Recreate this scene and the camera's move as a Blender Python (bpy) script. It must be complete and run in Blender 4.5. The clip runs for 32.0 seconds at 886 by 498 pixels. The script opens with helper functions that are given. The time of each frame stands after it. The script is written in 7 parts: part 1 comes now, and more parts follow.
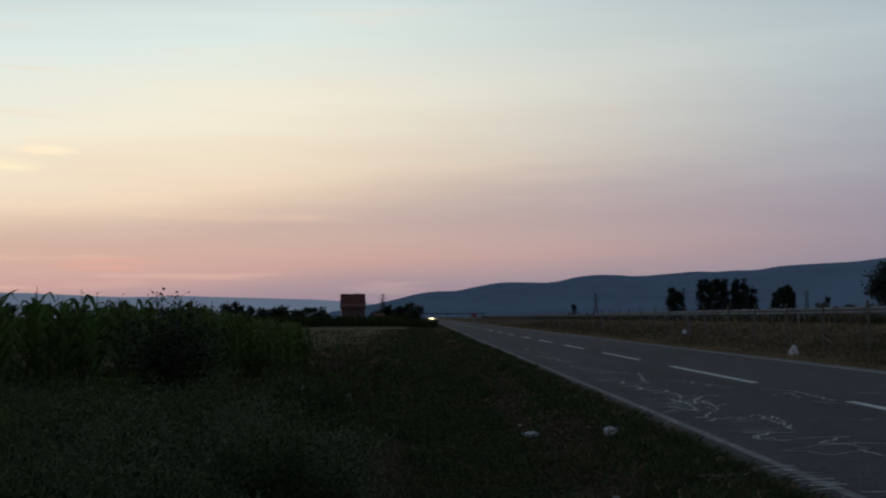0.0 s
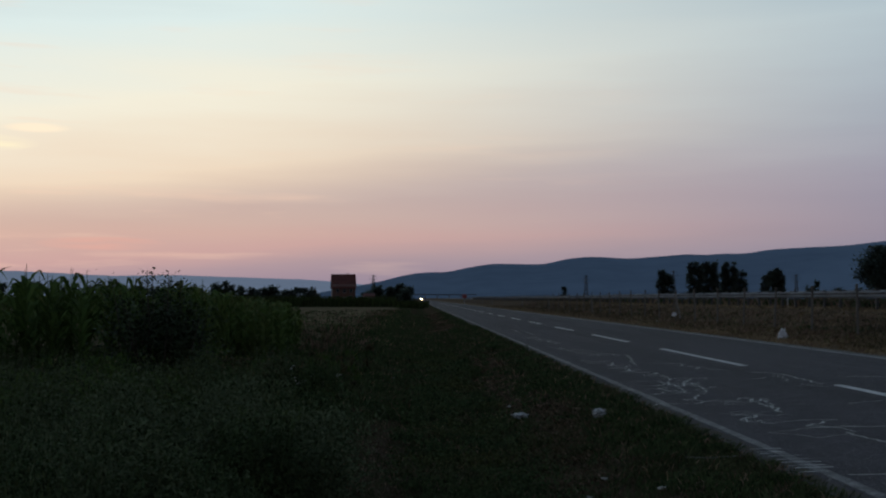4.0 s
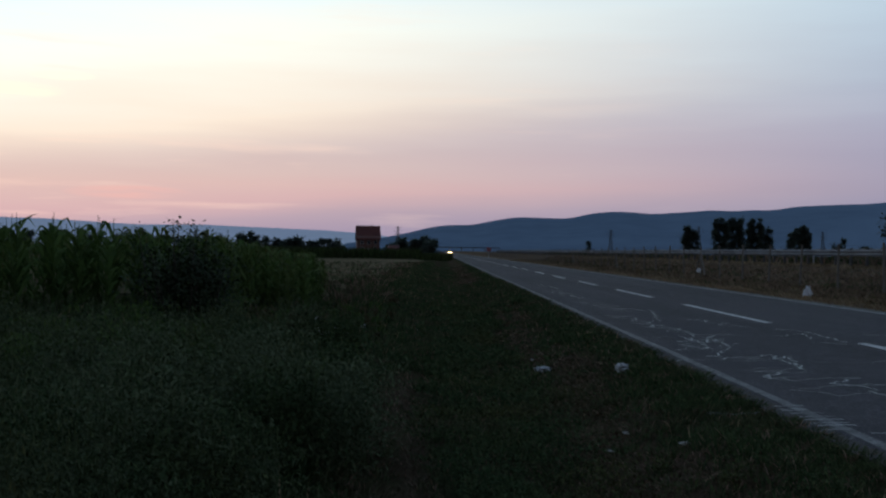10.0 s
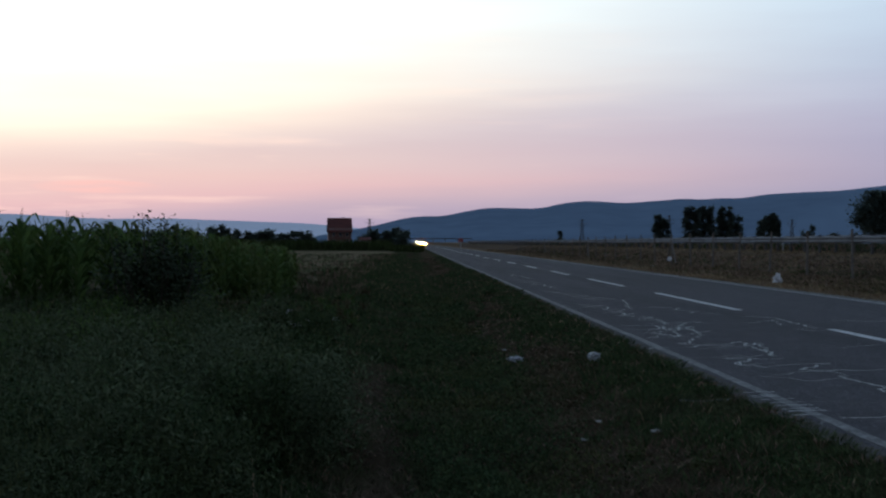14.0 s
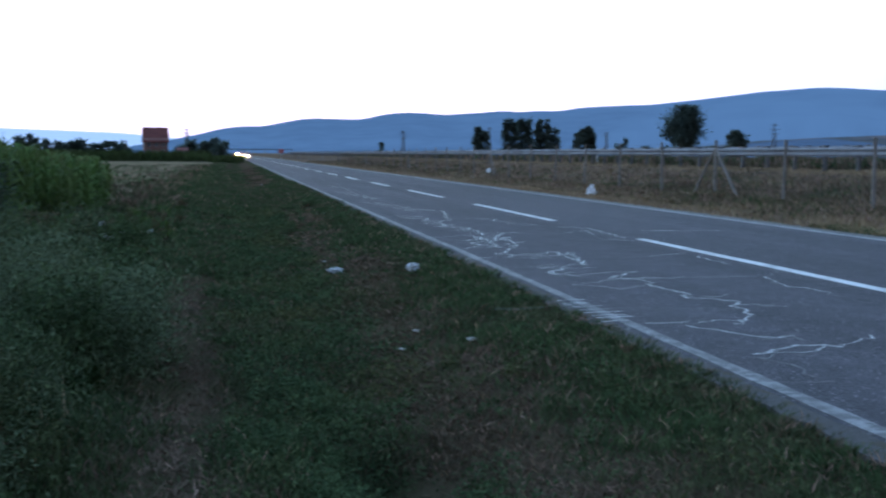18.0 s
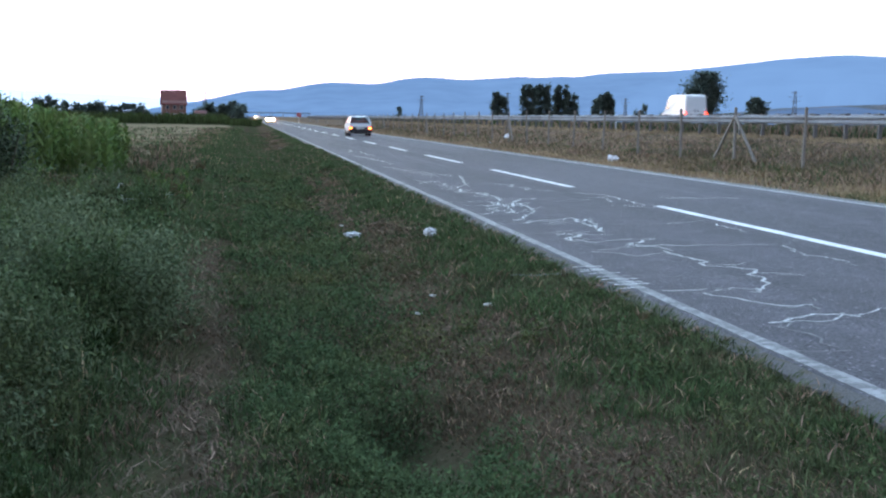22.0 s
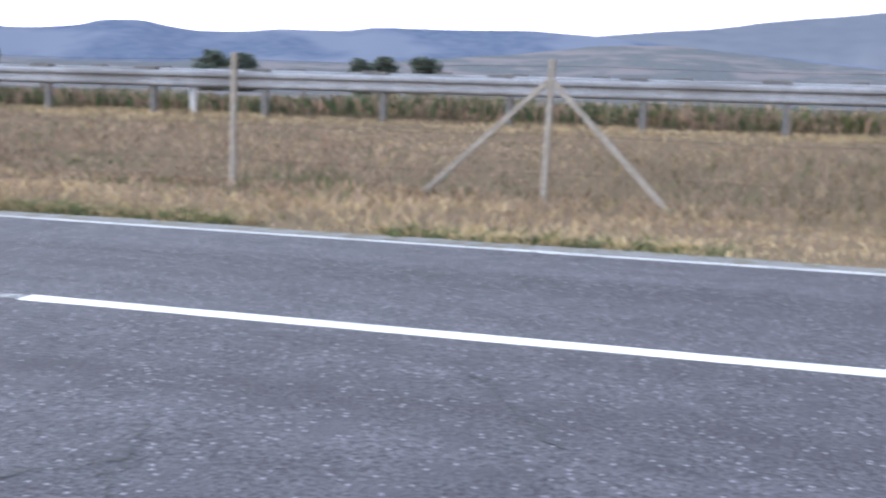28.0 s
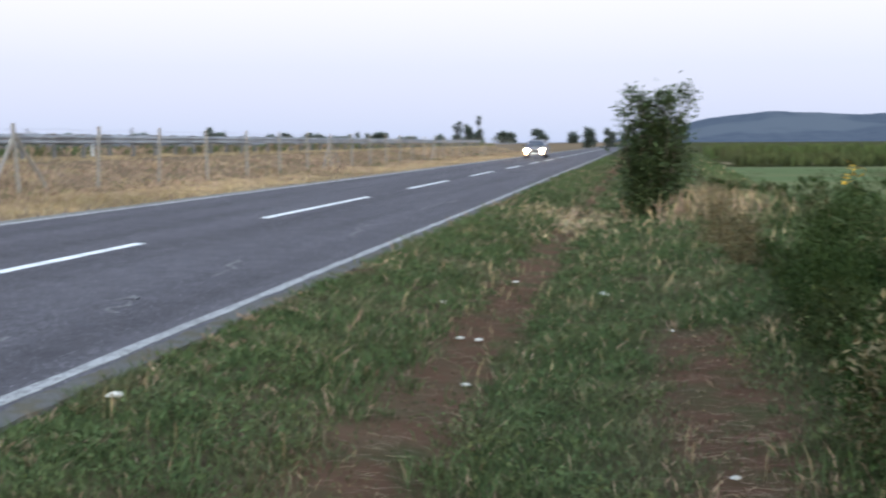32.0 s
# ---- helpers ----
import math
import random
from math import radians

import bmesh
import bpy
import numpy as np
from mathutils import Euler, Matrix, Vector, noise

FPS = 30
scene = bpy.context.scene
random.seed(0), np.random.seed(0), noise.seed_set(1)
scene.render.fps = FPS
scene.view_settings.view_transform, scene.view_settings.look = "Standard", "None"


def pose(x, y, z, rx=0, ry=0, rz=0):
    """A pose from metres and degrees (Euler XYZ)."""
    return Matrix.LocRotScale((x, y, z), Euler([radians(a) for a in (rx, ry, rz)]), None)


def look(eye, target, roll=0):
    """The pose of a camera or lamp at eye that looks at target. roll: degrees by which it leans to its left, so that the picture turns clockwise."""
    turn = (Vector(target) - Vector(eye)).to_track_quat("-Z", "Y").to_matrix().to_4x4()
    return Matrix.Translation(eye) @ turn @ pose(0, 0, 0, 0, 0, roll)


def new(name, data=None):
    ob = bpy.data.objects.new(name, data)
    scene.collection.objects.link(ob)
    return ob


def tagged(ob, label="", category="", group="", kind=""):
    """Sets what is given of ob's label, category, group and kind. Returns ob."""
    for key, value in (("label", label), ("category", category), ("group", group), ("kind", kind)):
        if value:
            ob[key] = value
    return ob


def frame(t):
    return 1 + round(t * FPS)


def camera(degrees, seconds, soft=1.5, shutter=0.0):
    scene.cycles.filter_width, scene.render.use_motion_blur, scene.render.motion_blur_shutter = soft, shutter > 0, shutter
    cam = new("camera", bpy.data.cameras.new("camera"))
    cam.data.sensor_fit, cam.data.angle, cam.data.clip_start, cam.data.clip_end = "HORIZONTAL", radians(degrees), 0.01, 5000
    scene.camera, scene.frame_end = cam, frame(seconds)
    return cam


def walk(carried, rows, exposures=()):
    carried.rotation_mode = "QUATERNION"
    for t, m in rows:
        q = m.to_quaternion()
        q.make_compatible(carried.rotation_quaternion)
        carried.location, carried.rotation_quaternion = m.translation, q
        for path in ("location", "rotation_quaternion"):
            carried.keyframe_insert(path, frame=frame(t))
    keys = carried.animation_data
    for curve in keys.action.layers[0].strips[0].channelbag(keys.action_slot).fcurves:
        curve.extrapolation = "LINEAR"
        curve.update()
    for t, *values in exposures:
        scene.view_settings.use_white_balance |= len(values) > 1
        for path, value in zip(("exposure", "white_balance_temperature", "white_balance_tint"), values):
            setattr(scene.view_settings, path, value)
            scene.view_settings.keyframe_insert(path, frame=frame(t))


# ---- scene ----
DEG = math.pi / 180

# ---------------------------------------------------------------- camera
cam = camera(40.3, 32.0, soft=2.2, shutter=0.65)
PATH = [
    (0, (0.003, 0.190, 1.280), (0.153, 10.173, 1.845), -0.37),
    (0.5, (-0.000, 0.190, 1.280), (-0.017, 10.176, 1.804), -0.46),
    (1, (0.004, 0.190, 1.280), (0.218, 10.178, 1.722), -0.38),
    (1.5, (0.002, 0.190, 1.280), (0.093, 10.179, 1.734), -0.11),
    (2, (0.003, 0.190, 1.280), (0.143, 10.175, 1.808), -0.06),
    (2.5, (0.005, 0.190, 1.280), (0.287, 10.173, 1.777), -0.07),
    (3, (0.004, 0.190, 1.280), (0.240, 10.175, 1.769), 0.00),
    (3.5, (0.004, 0.190, 1.280), (0.234, 10.178, 1.701), 0.06),
    (5.5, (0.003, 0.190, 1.280), (0.169, 10.181, 1.671), 0.17),
    (6, (0.003, 0.190, 1.280), (0.168, 10.183, 1.602), 0.75),
    (6.5, (0.001, 0.190, 1.280), (0.033, 10.187, 1.528), 0.41),
    (7, (-0.002, 0.190, 1.280), (-0.090, 10.186, 1.548), 0.87),
    (7.5, (-0.003, 0.190, 1.280), (-0.158, 10.185, 1.539), 0.44),
    (8, (-0.004, 0.190, 1.280), (-0.202, 10.186, 1.465), 0.25),
    (8.5, (-0.003, 0.190, 1.280), (-0.148, 10.189, 1.349), 0.42),
    (9, (-0.003, 0.190, 1.280), (-0.159, 10.188, 1.429), 0.93),
    (9.5, (0.001, 0.190, 1.280), (0.039, 10.189, 1.371), 0.33),
    (10, (0.001, 0.190, 1.280), (0.027, 10.190, 1.295), 0.83),
    (10.5, (0.004, 0.190, 1.280), (0.194, 10.187, 1.119), 1.43),
    (11, (-0.001, 0.190, 1.280), (-0.063, 10.188, 1.113), 0.49),
    (11.5, (0.005, 0.190, 1.280), (0.248, 10.186, 1.190), -0.52),
    (12, (0.007, 0.190, 1.280), (0.388, 10.182, 1.235), 0.30),
    (12.5, (0.011, 0.190, 1.280), (0.605, 10.171, 1.183), 0.33),
    (13, (0.008, 0.190, 1.280), (0.442, 10.180, 1.221), 0.29),
    (13.5, (0.007, 0.190, 1.280), (0.370, 10.182, 1.107), 0.02),
    (14, (0.005, 0.190, 1.280), (0.264, 10.186, 1.224), 0.18),
    (14.5, (-0.000, 0.190, 1.280), (-0.013, 10.190, 1.254), 0.09),
    (16.5, (-0.013, 0.189, 1.280), (-0.716, 10.152, 0.781), -0.24),
    (17, (-0.006, 0.190, 1.280), (-0.301, 10.163, 0.618), -0.07),
    (17.5, (0.012, 0.189, 1.280), (0.669, 10.142, 0.567), -0.11),
    (18, (0.033, 0.187, 1.280), (1.758, 10.006, 0.499), 0.44),
    (18.5, (0.036, 0.186, 1.280), (1.942, 9.978, 0.577), 0.07),
    (19, (0.030, 0.187, 1.280), (1.626, 10.025, 0.457), 0.62),
    (19.5, (0.030, 0.187, 1.280), (1.612, 10.023, 0.406), 0.80),
    (20, (0.027, 0.188, 1.280), (1.437, 10.038, 0.287), 0.91),
    (20.5, (0.020, 0.189, 1.280), (1.082, 10.078, 0.240), 0.51),
    (21, (0.025, 0.188, 1.280), (1.314, 10.048, 0.221), 0.98),
    (21.5, (0.027, 0.188, 1.280), (1.444, 10.022, 0.147), 0.80),
    (22, (0.030, 0.187, 1.280), (1.616, 10.003, 0.211), 0.91),
    (22.5, (0.027, 0.188, 1.280), (1.435, 10.040, 0.300), 1.23),
    (23, (0.041, 0.185, 1.280), (2.174, 9.908, 0.324), 0.25),
    (23.5, (0.040, 0.172, 1.280), (2.591, 9.801, 0.396), 0.36),
    (24, (0.044, 0.157, 1.280), (3.233, 9.588, 0.334), -0.51),
    (24.5, (0.068, 0.132, 1.280), (4.906, 8.804, 0.102), 0.05),
    (25, (0.094, 0.096, 1.280), (6.703, 7.490, -0.002), 2.08),
    (25.5, (0.102, 0.068, 1.280), (7.584, 6.585, 0.030), 3.31),
    (26, (0.101, 0.049, 1.280), (7.933, 6.142, 0.040), 2.70),
    (26.5, (0.104, 0.021, 1.280), (8.555, 5.252, 0.178), 1.96),
    (28.5, (0.096, -0.089, 1.280), (9.853, 1.702, 0.018), 1.62),
    (28.6, (0.096, -0.100, 1.280), (9.901, 1.405, 0.023), 1.47),
    (28.7, (0.095, -0.112, 1.280), (9.950, 0.981, -0.015), 1.10),
    (28.8, (0.094, -0.125, 1.280), (9.994, 0.320, -0.077), 1.13),
    (28.9, (0.093, -0.138, 1.280), (9.996, -0.380, -0.103), 1.46),
    (29, (0.091, -0.151, 1.280), (9.937, -1.174, -0.138), 1.65),
    (29.2, (0.085, -0.177, 1.280), (9.800, -2.120, -0.128), 1.42),
    (29.3, (0.081, -0.190, 1.280), (9.660, -2.690, -0.170), 1.44),
    (29.4, (0.075, -0.203, 1.280), (9.440, -3.420, -0.086), 1.70),
    (29.5, (0.069, -0.217, 1.280), (9.211, -4.056, -0.019), 1.65),
    (29.7, (0.054, -0.245, 1.280), (8.560, -5.340, 0.004), 1.24),
    (30, (0.027, -0.284, 1.280), (7.452, -6.844, -0.076), 0.39),
    (30.5, (-0.014, -0.324, 1.280), (5.726, -8.443, 0.211), 0.38),
    (31, (-0.048, -0.351, 1.280), (4.314, -9.304, 0.376), 1.74),
    (31.5, (-0.091, -0.375, 1.280), (2.469, -9.998, 0.356), 1.43),
    (32, (-0.118, -0.390, 1.280), (1.466, -10.225, 0.405), -0.31),
]

EXPOSURES = [
    (0.0, -0.05, 6950, 10), (3.5, -0.02, 6800, 9), (6.0, 0.0, 6500, 9), (9.0, 0.15, 6300, 9), (10.0, 0.24, 6200, 9), (11.0, 0.62, 6150, 9),
    (13.0, 0.52, 6200, 10), (14.5, 0.48, 6200, 10), (16.5, 0.6, 6200, 10), (17.0, 1.25, 6000, 8), (18.0, 2.2, 5450, 7), (19.0, 2.15, 5350, 7),
    (20.0, 2.75, 5800, 9), (22.0, 3.2, 6350, 10), (23.0, 3.0, 6550, 12), (24.0, 2.9, 6350, 13), (25.0, 2.7, 6150, 15), (25.5, 3.40, 6600, 17), (26.0, 3.85, 7050, 19),
    (26.5, 3.9, 7100, 19), (28.5, 3.98, 7800, 19), (29.0, 4.27, 8050, 20), (30.0, 4.22, 7500, 15), (31.0, 3.70, 7150, 12), (32.0, 3.46, 7600, 13),
]
walk(cam, [(t, look(eye, target, roll)) for t, eye, target, roll in PATH], EXPOSURES)


def srgb(r, g, b):
    """Linear colour of an 8-bit one."""
    return tuple(((c / 255 + 0.055) / 1.055) ** 2.4 if c > 10 else c / 255 / 12.92 for c in (r, g, b)) + (1.0,)


# ---------------------------------------------------------------- sky at dusk
def build_sky():
    world = bpy.data.worlds.new("dusk_sky")
    scene.world = world
    world.use_nodes = True
    nt = world.node_tree
    nt.nodes.clear()
    N, L = nt.nodes.new, nt.links.new

    def math_node(op, a, b=None, clamp=False):
        n = N("ShaderNodeMath")
        n.operation, n.use_clamp = op, clamp
        for i, v in enumerate((a, b)):
            if v is None:
                continue
            if isinstance(v, (int, float)):
                n.inputs[i].default_value = v
            else:
                L(v, n.inputs[i])
        return n.outputs[0]

    def ramp(fac, stops, mode="EASE"):
        n = N("ShaderNodeValToRGB")
        n.color_ramp.interpolation = "LINEAR"
        while len(n.color_ramp.elements) < len(stops):
            n.color_ramp.elements.new(0.5)
        for e, (p, c) in zip(n.color_ramp.elements, stops):
            e.position, e.color = p, c
        L(fac, n.inputs[0])
        return n.outputs[0]

    def mix(fac, a, b, kind="MIX"):
        n = N("ShaderNodeMix")
        n.data_type, n.blend_type = "RGBA", kind
        for i, v in ((0, fac), (6, a), (7, b)):
            if isinstance(v, (int, float)):
                n.inputs[i].default_value = v
            elif isinstance(v, tuple):
                n.inputs[i].default_value = v
            else:
                L(v, n.inputs[i])
        return n.outputs[2]

    coord = N("ShaderNodeTexCoord")
    split = N("ShaderNodeSeparateXYZ")
    L(coord.outputs["Generated"], split.inputs[0])
    x, y, z = split.outputs
    up = math_node("MAXIMUM", z, 0.0)
    flat = math_node("SQRT", math_node("ADD", math_node("MULTIPLY", x, x), math_node("MULTIPLY", y, y)))
    sx, sy = math.sin(-22 * DEG), math.cos(-22 * DEG)
    toward = math_node("DIVIDE", math_node("ADD", math_node("MULTIPLY", x, sx), math_node("MULTIPLY", y, sy)), math_node("MAXIMUM", flat, 0.001))
    away = math_node("DIVIDE", math_node("ARCCOSINE", toward), math.pi)
    # slow unevenness of the haze layers
    stretch = N("ShaderNodeMapping")
    stretch.inputs["Scale"].default_value = (1.6, 1.6, 16.0)
    L(coord.outputs["Generated"], stretch.inputs[0])
    cloud = N("ShaderNodeTexNoise")
    cloud.inputs["Scale"].default_value, cloud.inputs["Detail"].default_value = 1.6, 5.0
    cloud.inputs["Roughness"].default_value = 0.5
    L(stretch.outputs[0], cloud.inputs["Vector"])
    wave = math_node("MULTIPLY", math_node("SUBTRACT", cloud.outputs[0], 0.5), 0.10)
    # layers sag away from the sunset
    lift = math_node("MULTIPLY", math_node("SUBTRACT", away, 0.12), -0.36)
    level = math_node("ADD", math_node("ADD", math_node("SQRT", up), wave), lift, True)
    west = ramp(level, [
        (0.00, srgb(118, 114, 140)), (0.12, srgb(138, 124, 148)), (0.17, srgb(164, 142, 154)), (0.215, srgb(202, 162, 160)),
        (0.28, srgb(206, 182, 172)), (0.34, srgb(236, 218, 198)), (0.41, srgb(242, 239, 224)), (0.50, srgb(220, 237, 239)),
        (0.70, srgb(126, 154, 176)), (1.0, srgb(64, 80, 110))])
    side = ramp(level, [
        (0.0, srgb(96, 106, 140)), (0.14, srgb(120, 124, 152)), (0.27, srgb(146, 148, 170)), (0.33, srgb(160, 170, 186)),
        (0.42, srgb(178, 196, 208)), (0.60, srgb(124, 152, 176)), (1.0, srgb(64, 80, 110))])
    east = ramp(math_node("SQRT", up), [
        (0.0, srgb(62, 71, 88)), (0.25, srgb(70, 78, 92)), (0.40, srgb(82, 86, 94)), (0.55, srgb(89, 90, 97)), (1.0, srgb(64, 80, 110))])
    f1 = N("ShaderNodeMapRange")
    f1.interpolation_type = "SMOOTHSTEP"
    f1.inputs[1].default_value, f1.inputs[2].default_value = 0.06, 0.27
    L(away, f1.inputs[0])
    f2 = N("ShaderNodeMapRange")
    f2.interpolation_type = "SMOOTHSTEP"
    f2.inputs[1].default_value, f2.inputs[2].default_value = 0.32, 0.85
    L(away, f2.inputs[0])
    sky = mix(f2.outputs[0], mix(f1.outputs[0], west, side), east)
    # a bank of mauve haze; its soft top climbs slowly northwards
    azimuth = math_node("ARCTAN2", x, y)
    edge = math_node("ADD", math_node("MULTIPLY", azimuth, 0.085), 0.108)
    under = math_node("DIVIDE", math_node("SUBTRACT", math_node("ADD", edge, math_node("MULTIPLY", wave, 0.35)), z), 0.024)
    bank = N("ShaderNodeMapRange")
    bank.interpolation_type = "SMOOTHSTEP"
    bank.inputs[1].default_value, bank.inputs[2].default_value, bank.inputs[4].default_value = -0.25, 0.9, 0.36
    L(under, bank.inputs[0])
    facing = N("ShaderNodeMapRange")
    facing.interpolation_type = "SMOOTHSTEP"
    facing.inputs[1].default_value, facing.inputs[2].default_value, facing.inputs[3].default_value, facing.inputs[4].default_value = 0.15, 0.34, 1.0, 0.0
    L(away, facing.inputs[0])
    rosy = ramp(math_node("MULTIPLY", z, 8.0, True), [(0.0, srgb(164, 158, 176)), (0.22, srgb(184, 166, 174)), (0.42, srgb(206, 174, 168)), (0.64, srgb(186, 168, 172)), (1.0, srgb(176, 170, 182))])
    sky = mix(math_node("MULTIPLY", bank.outputs[0], facing.outputs[0]), sky, rosy)
    # thin lit streaks of cloud low over the sunset
    streak_map = N("ShaderNodeMapping")
    streak_map.inputs["Scale"].default_value = (5.0, 5.0, 60.0)
    L(coord.outputs["Generated"], streak_map.inputs[0])
    streak = N("ShaderNodeTexNoise")
    streak.inputs["Scale"].default_value, streak.inputs["Detail"].default_value = 1.5, 6.0
    L(streak_map.outputs[0], streak.inputs["Vector"])
    sf = N("ShaderNodeMapRange")
    sf.inputs[1].default_value, sf.inputs[2].default_value, sf.inputs[4].default_value = 0.58, 0.80, 0.5
    L(streak.outputs[0], sf.inputs[0])
    near_sun = math_node("SUBTRACT", 1.0, math_node("MULTIPLY", away, 5.0), True)
    sky = mix(math_node("MULTIPLY", sf.outputs[0], near_sun), sky, srgb(248, 212, 190))
    # two lit wisps higher up
    bearing = math_node("ARCTAN2", x, y)

    def wisp(az, el, wide, tall, fade):
        a = math_node("DIVIDE", math_node("SUBTRACT", bearing, az * DEG), wide * DEG)
        b = math_node("DIVIDE", math_node("SUBTRACT", math_node("ADD", z, math_node("MULTIPLY", wave, 0.08)), math.sin(el * DEG)), tall * DEG)
        inside = math_node("SUBTRACT", 1.0, math_node("ADD", math_node("MULTIPLY", a, a), math_node("MULTIPLY", b, b)), True)
        ragged = math_node("MULTIPLY", math_node("SUBTRACT", streak.outputs[0], 0.38), 4.5, True)
        return math_node("MULTIPLY", math_node("MULTIPLY", inside, ragged), fade, True)

    sky = mix(wisp(-20.0, 6.87, 2.8, 0.40, 1.5), sky, srgb(255, 244, 212))
    sky = mix(wisp(-17.4, 7.59, 1.6, 0.26, 1.3), sky, srgb(255, 240, 216))
    sky = mix(wisp(-14.5, 2.5, 3.0, 0.32, 0.7), sky, srgb(232, 172, 160))
    # the physical sky of a set sun, faint under the haze
    nishita = N("ShaderNodeTexSky")
    nishita.sky_type, nishita.sun_disc = "NISHITA", False
    nishita.sun_elevation, nishita.sun_rotation = 0.5 * DEG, -22 * DEG
    sky = mix(0.004, sky, nishita.outputs[0], "ADD")
    back = N("ShaderNodeBackground")
    back.inputs["Strength"].default_value = 1.0
    L(sky, back.inputs["Color"])
    out = N("ShaderNodeOutputWorld")
    L(back.outputs[0], out.inputs["Surface"])


build_sky()


# ---------------------------------------------------------------- materials
def surface(name, a, b, scale=8.0, rough=0.85, bump=0.0, c=None, patch=0.6, metal=0.0, island=0.0, stretch=(1, 1, 1), spec=0.3, emit=None):
    """A material of two colours in fine grain, a third in large patches; island: shade steps from piece to piece."""
    m = bpy.data.materials.new(name)
    m.use_nodes = True
    nt = m.node_tree
    N, L = nt.nodes.new, nt.links.new
    shader = nt.nodes["Principled BSDF"]
    shader.inputs["Roughness"].default_value = rough
    shader.inputs["Metallic"].default_value = metal
    shader.inputs["Specular IOR Level"].default_value = spec
    coord = N("ShaderNodeTexCoord")
    mapping = N("ShaderNodeMapping")
    mapping.inputs["Scale"].default_value = stretch
    L(coord.outputs["Object"], mapping.inputs[0])

    def noise_at(s, detail=4.0):
        n = N("ShaderNodeTexNoise")
        n.inputs["Scale"].default_value, n.inputs["Detail"].default_value = s, detail
        L(mapping.outputs[0], n.inputs["Vector"])
        return n.outputs[0]

    def spread(v, lo, hi):
        n = N("ShaderNodeMapRange")
        n.inputs[1].default_value, n.inputs[2].default_value = lo, hi
        L(v, n.inputs[0])
        return n.outputs[0]

    def mixed(fac, p, q, kind="MIX"):
        n = N("ShaderNodeMix")
        n.data_type, n.blend_type = "RGBA", kind
        for i, v in ((0, fac), (6, p), (7, q)):
            if isinstance(v, float):
                n.inputs[i].default_value = v
            elif isinstance(v, tuple):
                n.inputs[i].default_value = v if len(v) == 4 else v + (1.0,)
            else:
                L(v, n.inputs[i])
        return n.outputs[2]

    grain = noise_at(scale)
    colour = mixed(spread(grain, 0.32, 0.68), a, b)
    if c is not None:
        colour = mixed(spread(noise_at(scale * 0.09, 3.0), 0.48, 0.48 + 0.3 * patch), colour, c)
    if island:
        geo = N("ShaderNodeNewGeometry")
        shade = N("ShaderNodeMapRange")
        shade.inputs[3].default_value, shade.inputs[4].default_value = 1 - island, 1 + island
        L(geo.outputs["Random Per Island"], shade.inputs[0])
        hsv = N("ShaderNodeHueSaturation")
        L(shade.outputs[0], hsv.inputs["Value"])
        L(colour, hsv.inputs["Color"])
        colour = hsv.outputs[0]
    L(colour, shader.inputs["Base Color"])
    if bump:
        bn = N("ShaderNodeBump")
        bn.inputs["Strength"].default_value, bn.inputs["Distance"].default_value = bump, 0.02
        L(grain, bn.inputs["Height"])
        L(bn.outputs[0], shader.inputs["Normal"])
    if emit:
        shader.inputs["Emission Color"].default_value = emit[0] if len(emit[0]) == 4 else emit[0] + (1.0,)
        shader.inputs["Emission Strength"].default_value = emit[1]
    return m


def thin_leaf(m, share):
    """Lets part of the light through a leaf."""
    nt = m.node_tree
    shader = nt.nodes["Principled BSDF"]
    back = nt.nodes.new("ShaderNodeBsdfTranslucent")
    nt.links.new(shader.inputs["Base Color"].links[0].from_socket, back.inputs["Color"])
    both = nt.nodes.new("ShaderNodeMixShader")
    both.inputs[0].default_value = share
    nt.links.new(shader.outputs[0], both.inputs[1])
    nt.links.new(back.outputs[0], both.inputs[2])
    nt.links.new(both.outputs[0], nt.nodes["Material Output"].inputs["Surface"])


